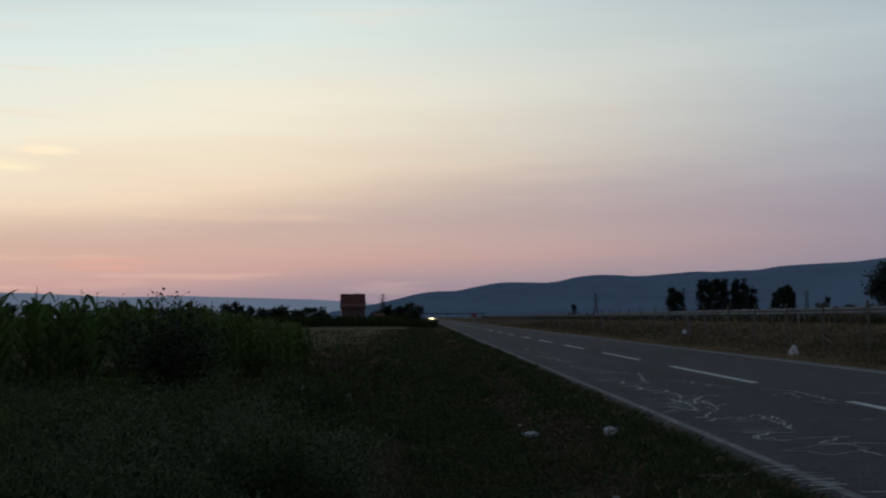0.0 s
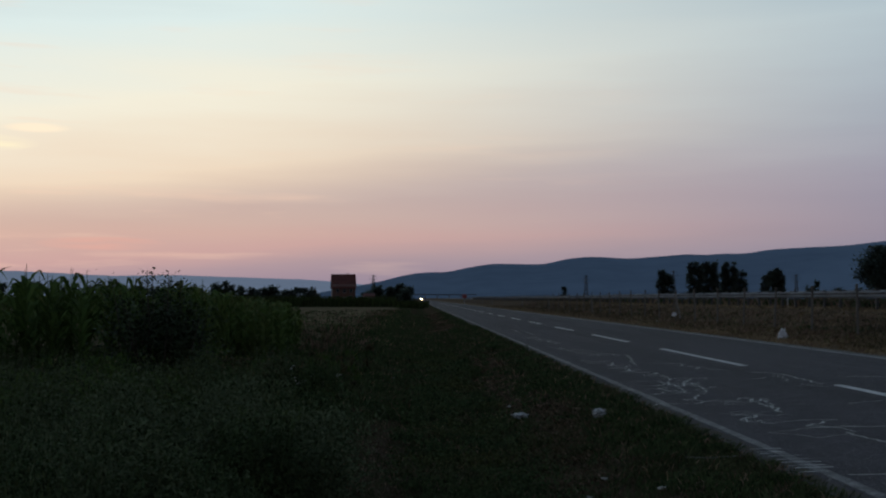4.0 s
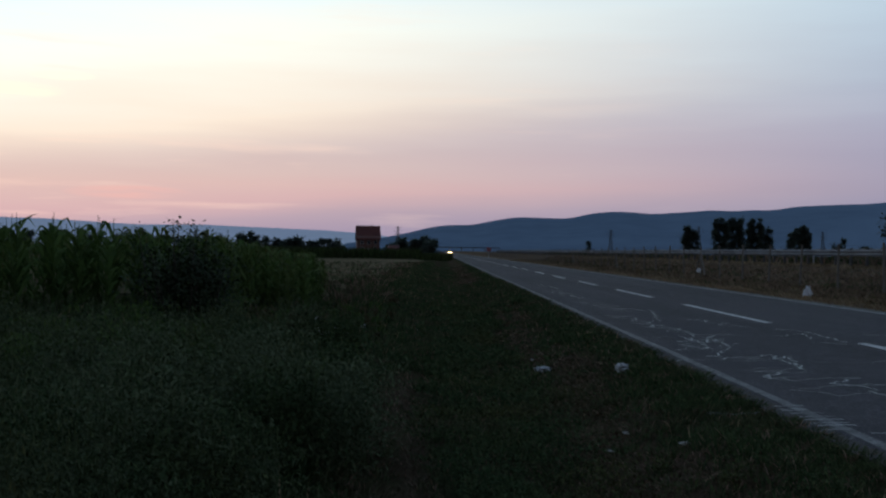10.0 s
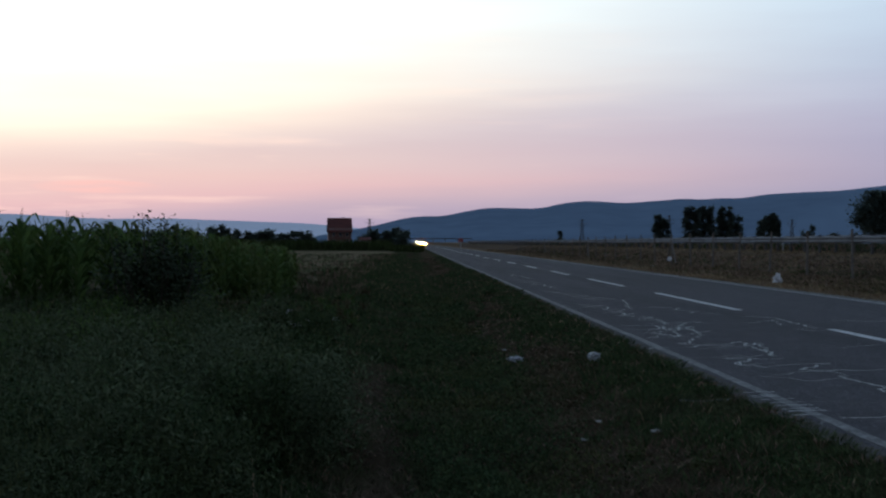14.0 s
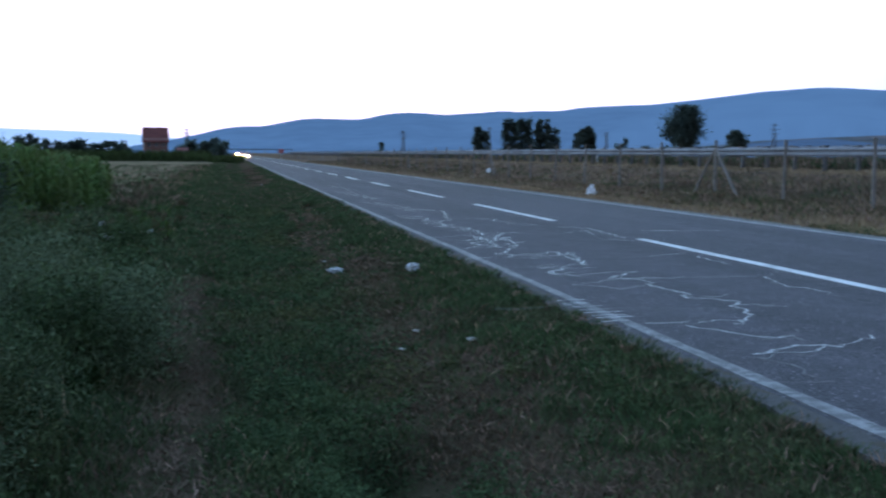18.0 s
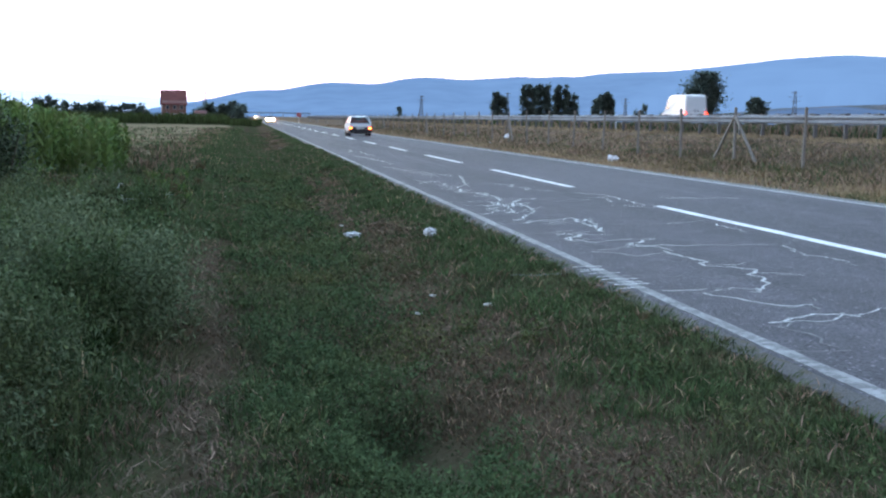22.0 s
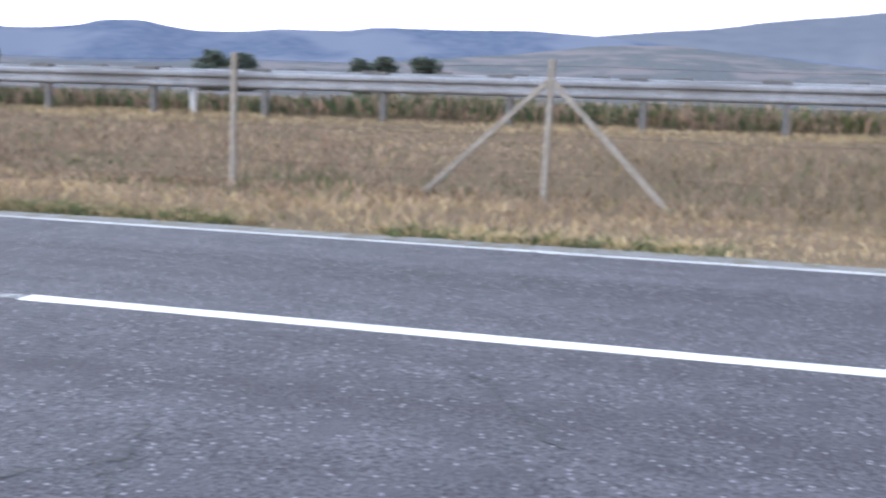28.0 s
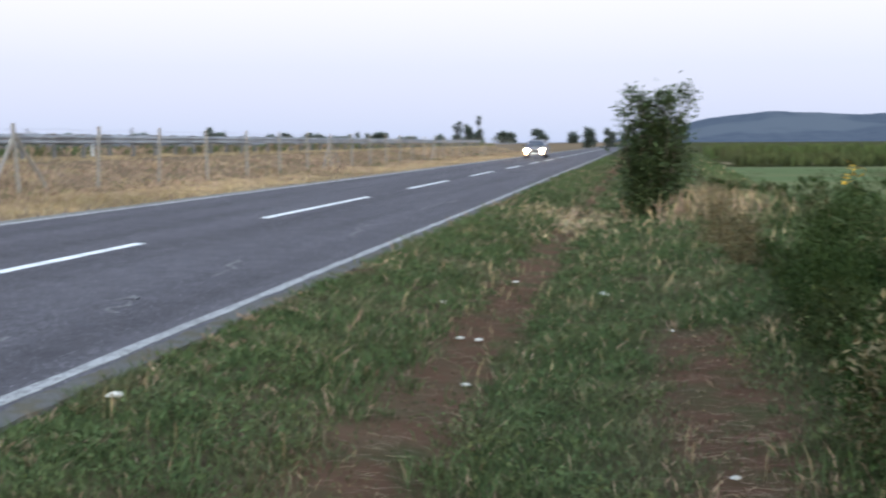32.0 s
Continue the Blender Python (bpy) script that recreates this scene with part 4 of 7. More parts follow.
def build_verge_grass():
    rnd = np.random.RandomState(11)
    sets, which = [], []

    def sown(n, sign, x0, x1, d1):
        d = near_far(n, 3.2, d1, rnd)
        return rnd.uniform(x0, x1, n), sign * d, d

    for sign, n, x0, x1, bunches in ((1, 125000, -1.4, 2.86, 7200), (-1, 105000, -2.2, 2.86, 6400)):
        # turf
        x, y, d = sown(n, sign, x0, x1, 120)
        p = patchy(x, y, 1.7, 0.4) * 0.45 + patchy(x, y, 5.3, 1.9) * 0.55
        track = bare_track(x, y)
        mown = np.exp(-((x - 1.7) / 0.5) ** 2) * (0.9 if sign > 0 else 0.1) * (d < 26)
        keep = rnd.uniform(0, 1, n) > 0.92 * track * (0.55 + 0.6 * patchy(x, y, 2.3, 0.8)) + 0.6 * mown * (p < 0.6)
        x, y, d, p, track = x[keep], y[keep], d[keep], p[keep], track[keep]
        band = np.exp(-((x - 1.55 - 0.25 * np.sin(0.5 * y) - 0.15 * np.sin(1.7 * y)) / 0.45) ** 2) if sign > 0 else 0 * x
        h = (0.025 + 0.09 * p ** 2.0) * rnd.uniform(0.5, 1.3, len(x)) * (1 - 0.5 * track) * (1 - 0.45 * band) * np.where((x > 2.6) & (d < 9), 0.45, 1.0)
        sets.append(blades(x, y, h, 0.0035 + 0.0008 * d, rnd, 1.0))
        patch = patchy(x, y, 0.9, 2.2) * 0.6 + patchy(x, y, 3.1, 0.7) * 0.4
        dry = rnd.uniform(0, 1, len(x)) < 0.05 + (0.5 if sign > 0 else 0.18) * (patch > 0.6) + 0.5 * track + 1.0 * band - 0.3 * (x > 2.2)
        u = rnd.uniform(0, 1, len(x))
        which.append(np.where(dry, np.where(u < (0.05 if sign < 0 else 0.03), 1, np.where(u < (0.18 if sign < 0 else 0.22), 2, 3)), 0))
        # bunches of longer grass between
        x, y, d = sown(bunches, sign, x0, x1, 60)
        keep = rnd.uniform(0, 1, bunches) > 1.1 * bare_track(x, y) + (0.95 * np.exp(-((x - 1.55 - 0.2 * np.sin(0.5 * y)) / 0.5) ** 2) * (d < 34) if sign > 0 else 0)
        x, y, d = x[keep], y[keep], d[keep]
        p = patchy(x, y, 1.1, 2.7) * 0.5 + patchy(x, y, 3.7, 0.2) * 0.5
        h = (0.04 + (0.10 if sign > 0 else 0.14) * p) * rnd.uniform(0.6, 1.3, len(x)) * np.where((x > 2.5) & (d < 13), 0.55, 1.0) * np.clip(d / 7, 0.55, 1)
        per = 18
        sets.append(tufts(x, y, h, 0.0035 + 0.0007 * d, per, rnd, 0.03 + 0.03 * rnd.uniform(0, 1, len(x)) + 0.002 * d, 0.9))
        straw = rnd.uniform(0, 1, len(x)) < 0.05 + (0.18 if sign > 0 else 0.10) * (patchy(x, y, 2.3, 1.5) > 0.75)
        kind = np.repeat(straw, per)
        u = rnd.uniform(0, 1, len(kind))
        which.append(np.where(kind, np.where(u < 0.08, 1, np.where(u < 0.32, 2, 0)), np.where(u < 0.05, 2, 0)))
    # pale seed stalks
    n = 1900
    x, y = rnd.uniform(-1.2, 2.7, n), np.where(rnd.uniform(0, 1, n) < 0.14, 1, -1) * near_far(n, 3.4, 40, rnd)
    keep = patchy(x, y, 1.9, 0.6) > 0.62
    x, y = x[keep], y[keep]
    sets.append(blades(x, y, rnd.uniform(0.12, 0.26, len(x)) * np.where(y > 0, 0.65, 1.0), 0.003 + 0.0006 * np.abs(y), rnd, 0.4))
    which.append(np.where(rnd.uniform(0, 1, len(x)) < 0.6, 1, 0))
    # matted dead blades on the mown band and over the trodden path
    n = 40000
    y = near_far(n, 3.4, 24, rnd)
    on_path = rnd.uniform(0, 1, n) < 0.12
    x = np.where(on_path, -0.35 - 0.15 * np.sin(y * 0.6) + rnd.normal(0, 0.24, n), 1.55 + 0.25 * np.sin(0.5 * y) + 0.15 * np.sin(1.7 * y) + rnd.normal(0, 0.42, n))
    x = np.minimum(x, 2.6)
    p = patchy(x, y, 4.7, 0.3)
    sets.append(blades(x, y, (0.012 + 0.035 * p) * rnd.uniform(0.5, 1.4, n), 0.003 + 0.0008 * y, rnd, 2.6))
    u = rnd.uniform(0, 1, n)
    which.append(np.where(u < 0.02, 1, np.where(u < 0.10, 2, np.where(u < 0.86, 3, 0))))
    # a fringe that creeps over the shoulder
    n = 3400
    y = rnd.choice([-1, 1], n) * near_far(n, 0.6, 60, rnd)
    x = 2.80 + np.where(y > 6, 0.05, 0.0) - np.abs(rnd.normal(0, 0.16, n)) + 0.10 * patchy(0 * y, y, 3.3, 0.6)
    sets.append(tufts(x, y, rnd.uniform(0.03, 0.085, n), 0.004 + 0.0007 * np.abs(y), 16, rnd, 0.045 + 0.001 * np.abs(y), 1.1))
    u = np.repeat(rnd.uniform(0, 1, n), 16)
    which.append(np.where(u < 0.10, 2, np.where(u < 0.22, 3, 0)))
    # round the standing place
    n = 26000
    x, y = rnd.uniform(-7.0, 0.8, n), rnd.uniform(-3.6, 3.6, n)
    near_eye = np.hypot(x, y) < 0.5
    sets.append(blades(x, y, np.where(near_eye, 0.03, (0.05 + 0.16 * patchy(x, y, 1.7, 0.4)) * rnd.uniform(0.5, 1.3, n)), 0.012, rnd, 0.7))
    which.append(np.where(rnd.uniform(0, 1, n) < 0.2, 3, 0))
    # close beside the standing place
    n = 24000
    x, y = rnd.uniform(0.8, 2.80, n), rnd.uniform(-3.4, 3.4, n)
    p = patchy(x, y, 4.1, 1.9)
    sets.append(blades(x, y, (0.03 + 0.09 * p) * rnd.uniform(0.5, 1.3, n), 0.007, rnd, 0.7))
    which.append(np.where(rnd.uniform(0, 1, n) < 0.12, 3, 0))
    v, k = np.concatenate(sets), np.concatenate(which)
    tagged(new("verge_grass", polys("verge_grass", v, [M["grass"], M["dry_grass"], M["brown_grass"], M["dead_turf"]], k)), "short green verge grass with dry brown patches", "grass", kind="stuff")


build_verge_grass()


def build_tussocks():
    """Low clover and plantain cushions over the verge and in the ditch."""
    rnd = np.random.RandomState(14)
    sets = []
    for sign, count in ((1, 1100), (-1, 500)):
        d = near_far(count, 3.4, 34, rnd)
        x = np.where(rnd.uniform(0, 1, count) < 0.6, rnd.normal(0.7, 0.55, count), rnd.uniform(-0.1, 2.7, count)) if sign > 0 else rnd.uniform(-1.4, 2.7, count)
        for cx, dist in zip(x, d):
            cy = sign * dist
            if cx > 2.4 or math.hypot((cx - 0.94) / 0.4, (cy - 6.35) / 0.6) < 0.5 or (sign > 0 and 1.25 < cx < 2.2 and rnd.uniform() < 0.8) or (sign < 0 and (abs(cx - 1.25) < 0.3 or abs(cx + 0.55) < 0.35)) or (sign > 0 and dist < 15 and abs(cx + 0.35 + 0.15 * math.sin(cy * 0.6)) < 0.24):
                continue
            n = 120 if dist < 9 else 60
            r = rnd.uniform(0.08, 0.26) * np.sqrt(rnd.uniform(0, 1, n))
            a = rnd.uniform(0, 2 * np.pi, n)
            px, py = cx + r * np.cos(a), cy + r * np.sin(a)
            tall = rnd.uniform(0.06, 0.20)
            sets.append(leaves(px, py, land(px, py) + tall * rnd.uniform(0.1, 1, n), (0.016 + 0.0020 * dist) * rnd.uniform(0.6, 1.4, n), rnd, -0.3, 0.2))
    tagged(new("low_herbs", polys("low_herbs", np.concatenate(sets), M["weed"])), "low leafy herbs scattered over the verge grass", "herbs", kind="stuff")


build_tussocks()


def build_far_verge():
    """The dry strip under the fence and the withered slope up to the rail."""
    rnd = np.random.RandomState(12)
    n = 185000
    x = 9.90 + 8.7 * rnd.uniform(0, 1, n) ** 0.85
    y = np.where(rnd.uniform(0, 1, n) < 0.62, rnd.uniform(-30, 45, n), np.where(rnd.uniform(0, 1, n) < 0.5, 45 + 130 * rnd.uniform(0, 1, n) ** 1.5, -30 - 120 * rnd.uniform(0, 1, n) ** 1.5))
    p = patchy(x, y, 0.8, 0.7)
    low = x < np.where(y > 22, 10.9, 13.2)
    h = np.where(low, 0.06 + 0.10 * p * np.clip((x - 9.9) / 1.2, 0.2, 1), (0.09 + 0.13 * p) * np.clip((17.6 - x) / 1.6, 0.5, 1)) * rnd.uniform(0.5, 1.3, n)
    far = np.hypot(x, y)
    v = blades(x, y, h, 0.007 + 0.00055 * far, rnd, 0.9)
    u = rnd.uniform(0, 1, n)
    tone = np.clip(u + 0.55 * (patchy(x, y, 1.9, 1.2) * 0.5 + patchy(x, y, 5.1, 0.4) * 0.5 - 0.5), 0, 1)
    green = (u < 0.8 * np.exp(-((x - 10.2) / 0.35) ** 2) * (0.4 + 0.6 * patchy(x, y, 1.3, 0.9)) * (y < 14) * np.where(y > 4.5, 1.0, 0.25) * (y > -9)) | ((patchy(x, y, 0.45, 3.0) > 0.9) & (u < 0.18))
    k = np.where(green, 2, np.where(low, np.where(tone < 0.5, 0, 1), np.where(tone < np.where(x > 17.1, 0.75, 0.16), 0, np.where(tone < np.where(y > 22, 0.34, 0.20), 3, np.where(tone < 0.88, 1, 4)))))
    # olive and rust-brown growth in long patches on the middle of the slope, bleached grass along its foot
    u2 = rnd.uniform(0, 1, n)
    streaks = patchy(x * 2.2, y * 0.5, 1.6, 2.3)
    middle = np.exp(-((x - 14.2) / 2.0) ** 2) * np.clip((y + 4) / 14, 0.35, 1)
    k = np.where((u2 < 0.85 * middle * streaks) & ~low, np.where(patchy(x, y * 0.6, 2.7, 4.1) > 0.55, 3, 4), k)
    k = np.where((x < 11.4) & (u2 < 0.5) & (k == 1), 0, k)
    tagged(new("dry_verge_grass", polys("dry_verge_grass", v, [M["dry_grass"], M["brown_grass"], M["grass"], M["weed"], M["dead_turf"]], k)), "dry straw-coloured grass under the fence and on the slope", "grass", kind="stuff")
    # green fringe creeping onto the shoulder
    n = 2600
    y = rnd.uniform(-16, 20, n)
    x = 9.96 + np.abs(rnd.normal(0, 0.28, n)) - 0.06 * patchy(0 * y, y, 2.1, 0.3)
    keep = patchy(x, y, 0.8, 1.7) > np.where(y > 0.5, 0.5, 0.72)
    x, y = x[keep], y[keep]
    v = tufts(x, y, rnd.uniform(0.05, 0.15, len(x)), np.full(len(x), 0.012), 12, rnd, 0.07, 0.8)
    k = np.repeat(rnd.choice([0, 1, 2], len(x), p=[0.40, 0.46, 0.14]), 12)
    tagged(new("fringe_grass", polys("fringe_grass", v, [M["grass"], M["dry_grass"], M["weed"]], k)), "green grass fringe along the far edge of the road", "grass", kind="stuff")
    # green growth behind the rail
    n = 60000
    y = np.where(rnd.uniform(0, 1, n) < 0.6, rnd.uniform(-30, 60, n), rnd.uniform(-160, 220, n))
    x = rnd.uniform(18.6, 20.1, n)
    v = blades(x, y, rnd.uniform(0.16, 0.40, n) * (0.75 + 0.4 * patchy(x, y, 0.9, 0.5)), 0.02 + 0.001 * np.hypot(x, y), rnd, 0.4)
    tagged(new("rail_side_grass", polys("rail_side_grass", v, [M["weed"], M["brown_grass"]], rnd.uniform(0, 1, n) < 0.45)), "tall dull olive grass growing behind the guard rail", "grass", kind="stuff")


build_far_verge()


def build_weeds():
    """The tangle between path and maize ahead, and beside the track behind."""
    rnd = np.random.RandomState(21)
    sets, which = [], []
    for sign, count in ((1, 950), (-1, 1000)):
        d = near_far(count, 3.6, 34 if sign > 0 else 40, rnd)
        side = rnd.uniform(0, 1, count) ** 1.4
        x = -0.75 - 0.012 * d - side * (3 + 0.42 * d) if sign > 0 else -1.18 - 0.03 * d - side * (3 + 0.45 * d)
        if sign > 0:
            more = 650
            d2 = rnd.uniform(11, 30, more)
            d = np.r_[d, d2]
            x = np.r_[x, -1.1 - 0.01 * d2 - rnd.uniform(0, 1, more) ** 1.2 * 3.6]
        else:
            more = 520
            d2 = near_far(more, 3.8, 15, rnd)
            d = np.r_[d, d2]
            x = np.r_[x, -1.14 - 0.035 * d2 - rnd.uniform(0, 1, more) * 1.2]
        y = sign * d
        for cx, cy, dist in zip(x, y, d):
            p = 0.55 * float(patchy(cx, cy, 0.8, 1.1)) + 0.45 * float(patchy(cx, cy, 2.1, 0.3))
            tall = (0.16 + 0.95 * p ** 1.7) * rnd.uniform(0.7, 1.3)
            edge = min(1.0, (abs(cx) - 0.5) / 1.2 + 0.35)
            tall *= edge
            if sign > 0 and dist > 14:
                tall *= max(0.7, 1 - 0.02 * (dist - 14)) * (0.55 if dist < 18 else 0.38 if cx > -0.16 * dist else 1.0)
            if sign < 0:
                tall = 1.05 * max(tall, 0.5 * edge) if cx < -2.2 else 0.8 * tall
                tall *= 0.5 if dist > 16 else 0.8 if dist > 11 else 1.0
            wide = tall * rnd.uniform(0.45, 0.8)
            n = int(200 if dist < 8 else 150 if dist < 14 else 80)
            size = (0.014 + 0.0024 * dist) * rnd.uniform(0.7, 1.4, n)
            r = wide * np.sqrt(rnd.uniform(0, 1, n))
            a = rnd.uniform(0, 2 * np.pi, n)
            hh = tall * rnd.uniform(0.05, 1, n) ** 0.7
            r *= 1.1 - 0.6 * hh / tall
            z0 = float(land(cx, cy))
            grassy = rnd.uniform() < 0.4
            sets.append(leaves(cx + r * np.cos(a), cy + r * np.sin(a), z0 + hh, size * (1.7 if grassy else 1.1), rnd, -0.6 if grassy else -0.1, 0.085 if grassy else 0.19))
            u = rnd.uniform()
            # low gaps take near-black leaves, their shade put into the colour
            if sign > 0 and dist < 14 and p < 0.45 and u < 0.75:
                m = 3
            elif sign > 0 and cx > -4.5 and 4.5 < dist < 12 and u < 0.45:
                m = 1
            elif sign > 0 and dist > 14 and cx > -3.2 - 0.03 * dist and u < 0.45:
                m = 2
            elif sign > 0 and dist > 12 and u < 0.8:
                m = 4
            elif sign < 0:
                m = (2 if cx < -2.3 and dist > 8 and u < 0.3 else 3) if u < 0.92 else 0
            else:
                m = 0
            which.append(np.full(n, m))
    # rounded mounds of mugwort and dock, leafy on the outside, dark between
    for i in range(230):
        dist = float(near_far(1, 4.2, 17, rnd)[0])
        cx = -1.05 - 0.012 * dist - rnd.uniform() ** 1.2 * (0.6 + 0.36 * dist)
        wide, tall = rnd.uniform(0.32, 0.62), rnd.uniform(0.38, 0.85) * min(1.0, 0.55 + 0.45 * (-cx - 0.8))
        n = 760 if dist < 9 else 520
        r, a = wide * np.sqrt(rnd.uniform(0, 1, n)), rnd.uniform(0, 2 * np.pi, n)
        ragged = 1 + 0.22 * np.sin(3 * a + i) * np.sin(7 * r / wide + 2 * i)
        hh = tall * np.clip(1 - (r / wide) ** 2, 0.02, 1) ** 0.55 * rnd.uniform(0.72, 1.06, n) * ragged
        px, py = cx + r * np.cos(a), dist + r * np.sin(a)
        sets.append(leaves(px, py, float(land(cx, dist)) + hh, (0.014 + 0.0022 * dist) * rnd.uniform(0.7, 1.5, n), rnd, -0.45, 0.16))
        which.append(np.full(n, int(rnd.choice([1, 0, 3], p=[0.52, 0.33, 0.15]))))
    v, k = np.concatenate(sets), np.concatenate(which)
    tagged(new("weeds", polys("weeds", v, [M["weed"], M["grey_weed"], M["red_weed"], M["shade_weed"], M["corn"]], k)), "dense dark green knee-high weeds beside the path", "weeds", kind="stuff")
    # rank grass among the weeds
    n = 36000
    s = np.where(rnd.uniform(0, 1, n) < 0.6, 1, -1)
    d = near_far(n, 3.4, 150, rnd)
    x = np.where(s > 0, -0.70, -1.35 - 0.03 * d) - rnd.uniform(0, 1, n) ** 1.3 * np.where(d < 30, 3.5 + 0.4 * d, 1.6)
    v = blades(x, s * d, rnd.uniform(0.12, 0.45, n) * np.where(d > 30, 0.5, 1.0) * np.clip((np.abs(x) - 0.3) / 1.0, 0.35, 1), 0.005 + 0.0009 * d, rnd, 0.75)
    u = rnd.uniform(0, 1, n)
    tagged(new("tall_grass", polys("tall_grass", v, [M["grass"], M["dry_grass"]], (u < np.where(s > 0, 0.05, 0.05)))), "tall rank grass standing among the weeds", "grass", kind="stuff")


build_weeds()


def build_maize():
    rnd = np.random.RandomState(31)
    sets = []
    plants = []
    # ahead: rows run with the road, the near edge slants off to the field's side
    for gx in np.arange(-3.0, -34, -0.72):
        for gy in np.arange(24, 60, 0.44):
            x, y = gx + rnd.uniform(-0.3, 0.3), gy + rnd.uniform(-0.2, 0.2)
            bear = math.degrees(math.atan2(x, y))
            if y < 27.5 + 0.10 * (x + 3) or bear > -5.6 - 0.25 * math.sin(y):
                continue
            depth = min((-5.6 - bear) * 0.6, y - (27.5 + 0.10 * (x + 3)))
            if depth > 3.2 and rnd.uniform() > 0.25:
                continue
            plants.append((x, y, np.interp(bear, [-13, -9.5, -7.5, -5.6], [2.00, 1.74, 1.42, 1.22]) * rnd.uniform(0.72, 1.14)))
    for x, y, h in plants:
        z0 = float(land(x, y))
        n = 9
        base = z0 + h * np.linspace(0.12, 0.80, n)
        a = rnd.uniform(0, np.pi) + np.pi * np.arange(n) + rnd.uniform(-0.4, 0.4, n)
        ln = h * rnd.uniform(0.28, 0.42, n) * np.linspace(1.0, 0.7, n)
        d = np.stack([np.cos(a), np.sin(a), 0 * a], -1)
        s = np.stack([-np.sin(a), np.cos(a), 0 * a], -1) * 0.048
        c = np.stack([np.full(n, x), np.full(n, y), base], -1)
        up = np.array([0, 0, 1.0])
        m1 = c + d * ln[:, None] * 0.36 + up * ln[:, None] * 0.55
        m2 = c + d * ln[:, None] * 0.66 + up * ln[:, None] * 0.72
        tip = c + d * ln[:, None] * 0.98 + up * ln[:, None] * rnd.uniform(0.1, 0.9, n)[:, None]
        sets.append(np.stack([c - s * 0.6, c + s * 0.6, m1 + s * 1.3, m1 - s * 1.3], 1))
        sets.append(np.stack([m1 - s * 1.3, m1 + s * 1.3, m2 + s, m2 - s], 1))
        sets.append(np.stack([m2 - s, m2 + s, tip + s * 0.1, tip - s * 0.1], 1))
        for w in (0.0, 1.57):
            q = np.array([math.cos(w), math.sin(w), 0]) * 0.016
            b0, b1 = np.array([x, y, z0]), np.array([x, y, z0 + h * 1.02])
            sets.append(np.stack([b0 - q, b0 + q, b1 + q * 0.4, b1 - q * 0.4])[None])
    v = np.concatenate(sets)
    tagged(new("maize_plants", polys("maize_plants", v, M["corn"])), "stand of tall green maize at the field's edge", "maize", kind="stuff")
    # far belts: maize beyond the stubble and behind, in loose leaf clumps
    sets = []
    for (x0, x1, y0, y1, h, n) in ((-260, -3.5, 205, 222, 2.1, 26000), (-190, -6, -75, -81, 0.95, 16000), (-260, -6, -92, -112, 1.45, 26000), (-3.5, 2, 190, 222, 1.2, 1500)):
        x, y = rnd.uniform(x0, x1, n), rnd.uniform(y0, y1, n)
        sets.append(blades(x, y, h * rnd.uniform(0.6, 1.05, n), 0.16, rnd, 0.35))
    tagged(new("far_maize", polys("far_maize", np.concatenate(sets), M["far_corn"])), "distant belts of standing maize across the fields", "maize", kind="stuff")


build_maize()


def field(name, x0, x1, y0, y1, material, label):
    tagged(sheet(name, np.linspace(x0, x1, 24), np.linspace(y0, y1, 30), lambda x, y: -0.26 + 0.03 * np.sin(x * 0.9) * np.sin(y * 0.13), material), label, "field", kind="structure")


def build_field_edge():
    """Rank half-dry grass and stalks where verge, stubble and maize meet."""
    rnd = np.random.RandomState(95)
    n = 1500
    y = near_far(n, 30, 150, rnd)
    x = np.where(rnd.uniform(0, 1, n) < 0.5, -1.5 - rnd.uniform(0, 1, n) ** 1.5 * 0.10 * y, -2.4 + rnd.normal(0, 0.6, n))
    h = rnd.uniform(0.10, 0.38, n) * np.clip((-0.8 - x) / 1.2, 0.3, 1) * np.where(y > 60, 0.75, 1.0)
    v = tufts(x, y, h, 0.008 + 0.0007 * y, 9, rnd, 0.12 + 0.002 * y, 0.4)
    k = np.repeat(rnd.choice([0, 1, 2, 3], n, p=[0.30, 0.22, 0.28, 0.20]), 9)
    tagged(new("field_edge_grass", polys("field_edge_grass", v, [M["grass"], M["dead_turf"], M["weed"], M["brown_grass"]], k)), "rank half-dry grass along the edge of the stubble", "grass", kind="stuff")


build_field_edge()
field("stubble_field", -240, -2.6, 40, 204, M["stubble"], "pale harvested stubble field")
field("green_field_south", -200, -3.2, -75, -30, M["crop"], "low green crop field beside the track")
field("stubble_field_south", -200, -6, -91, -82, M["stubble"], "pale mown strip between the maize belts")


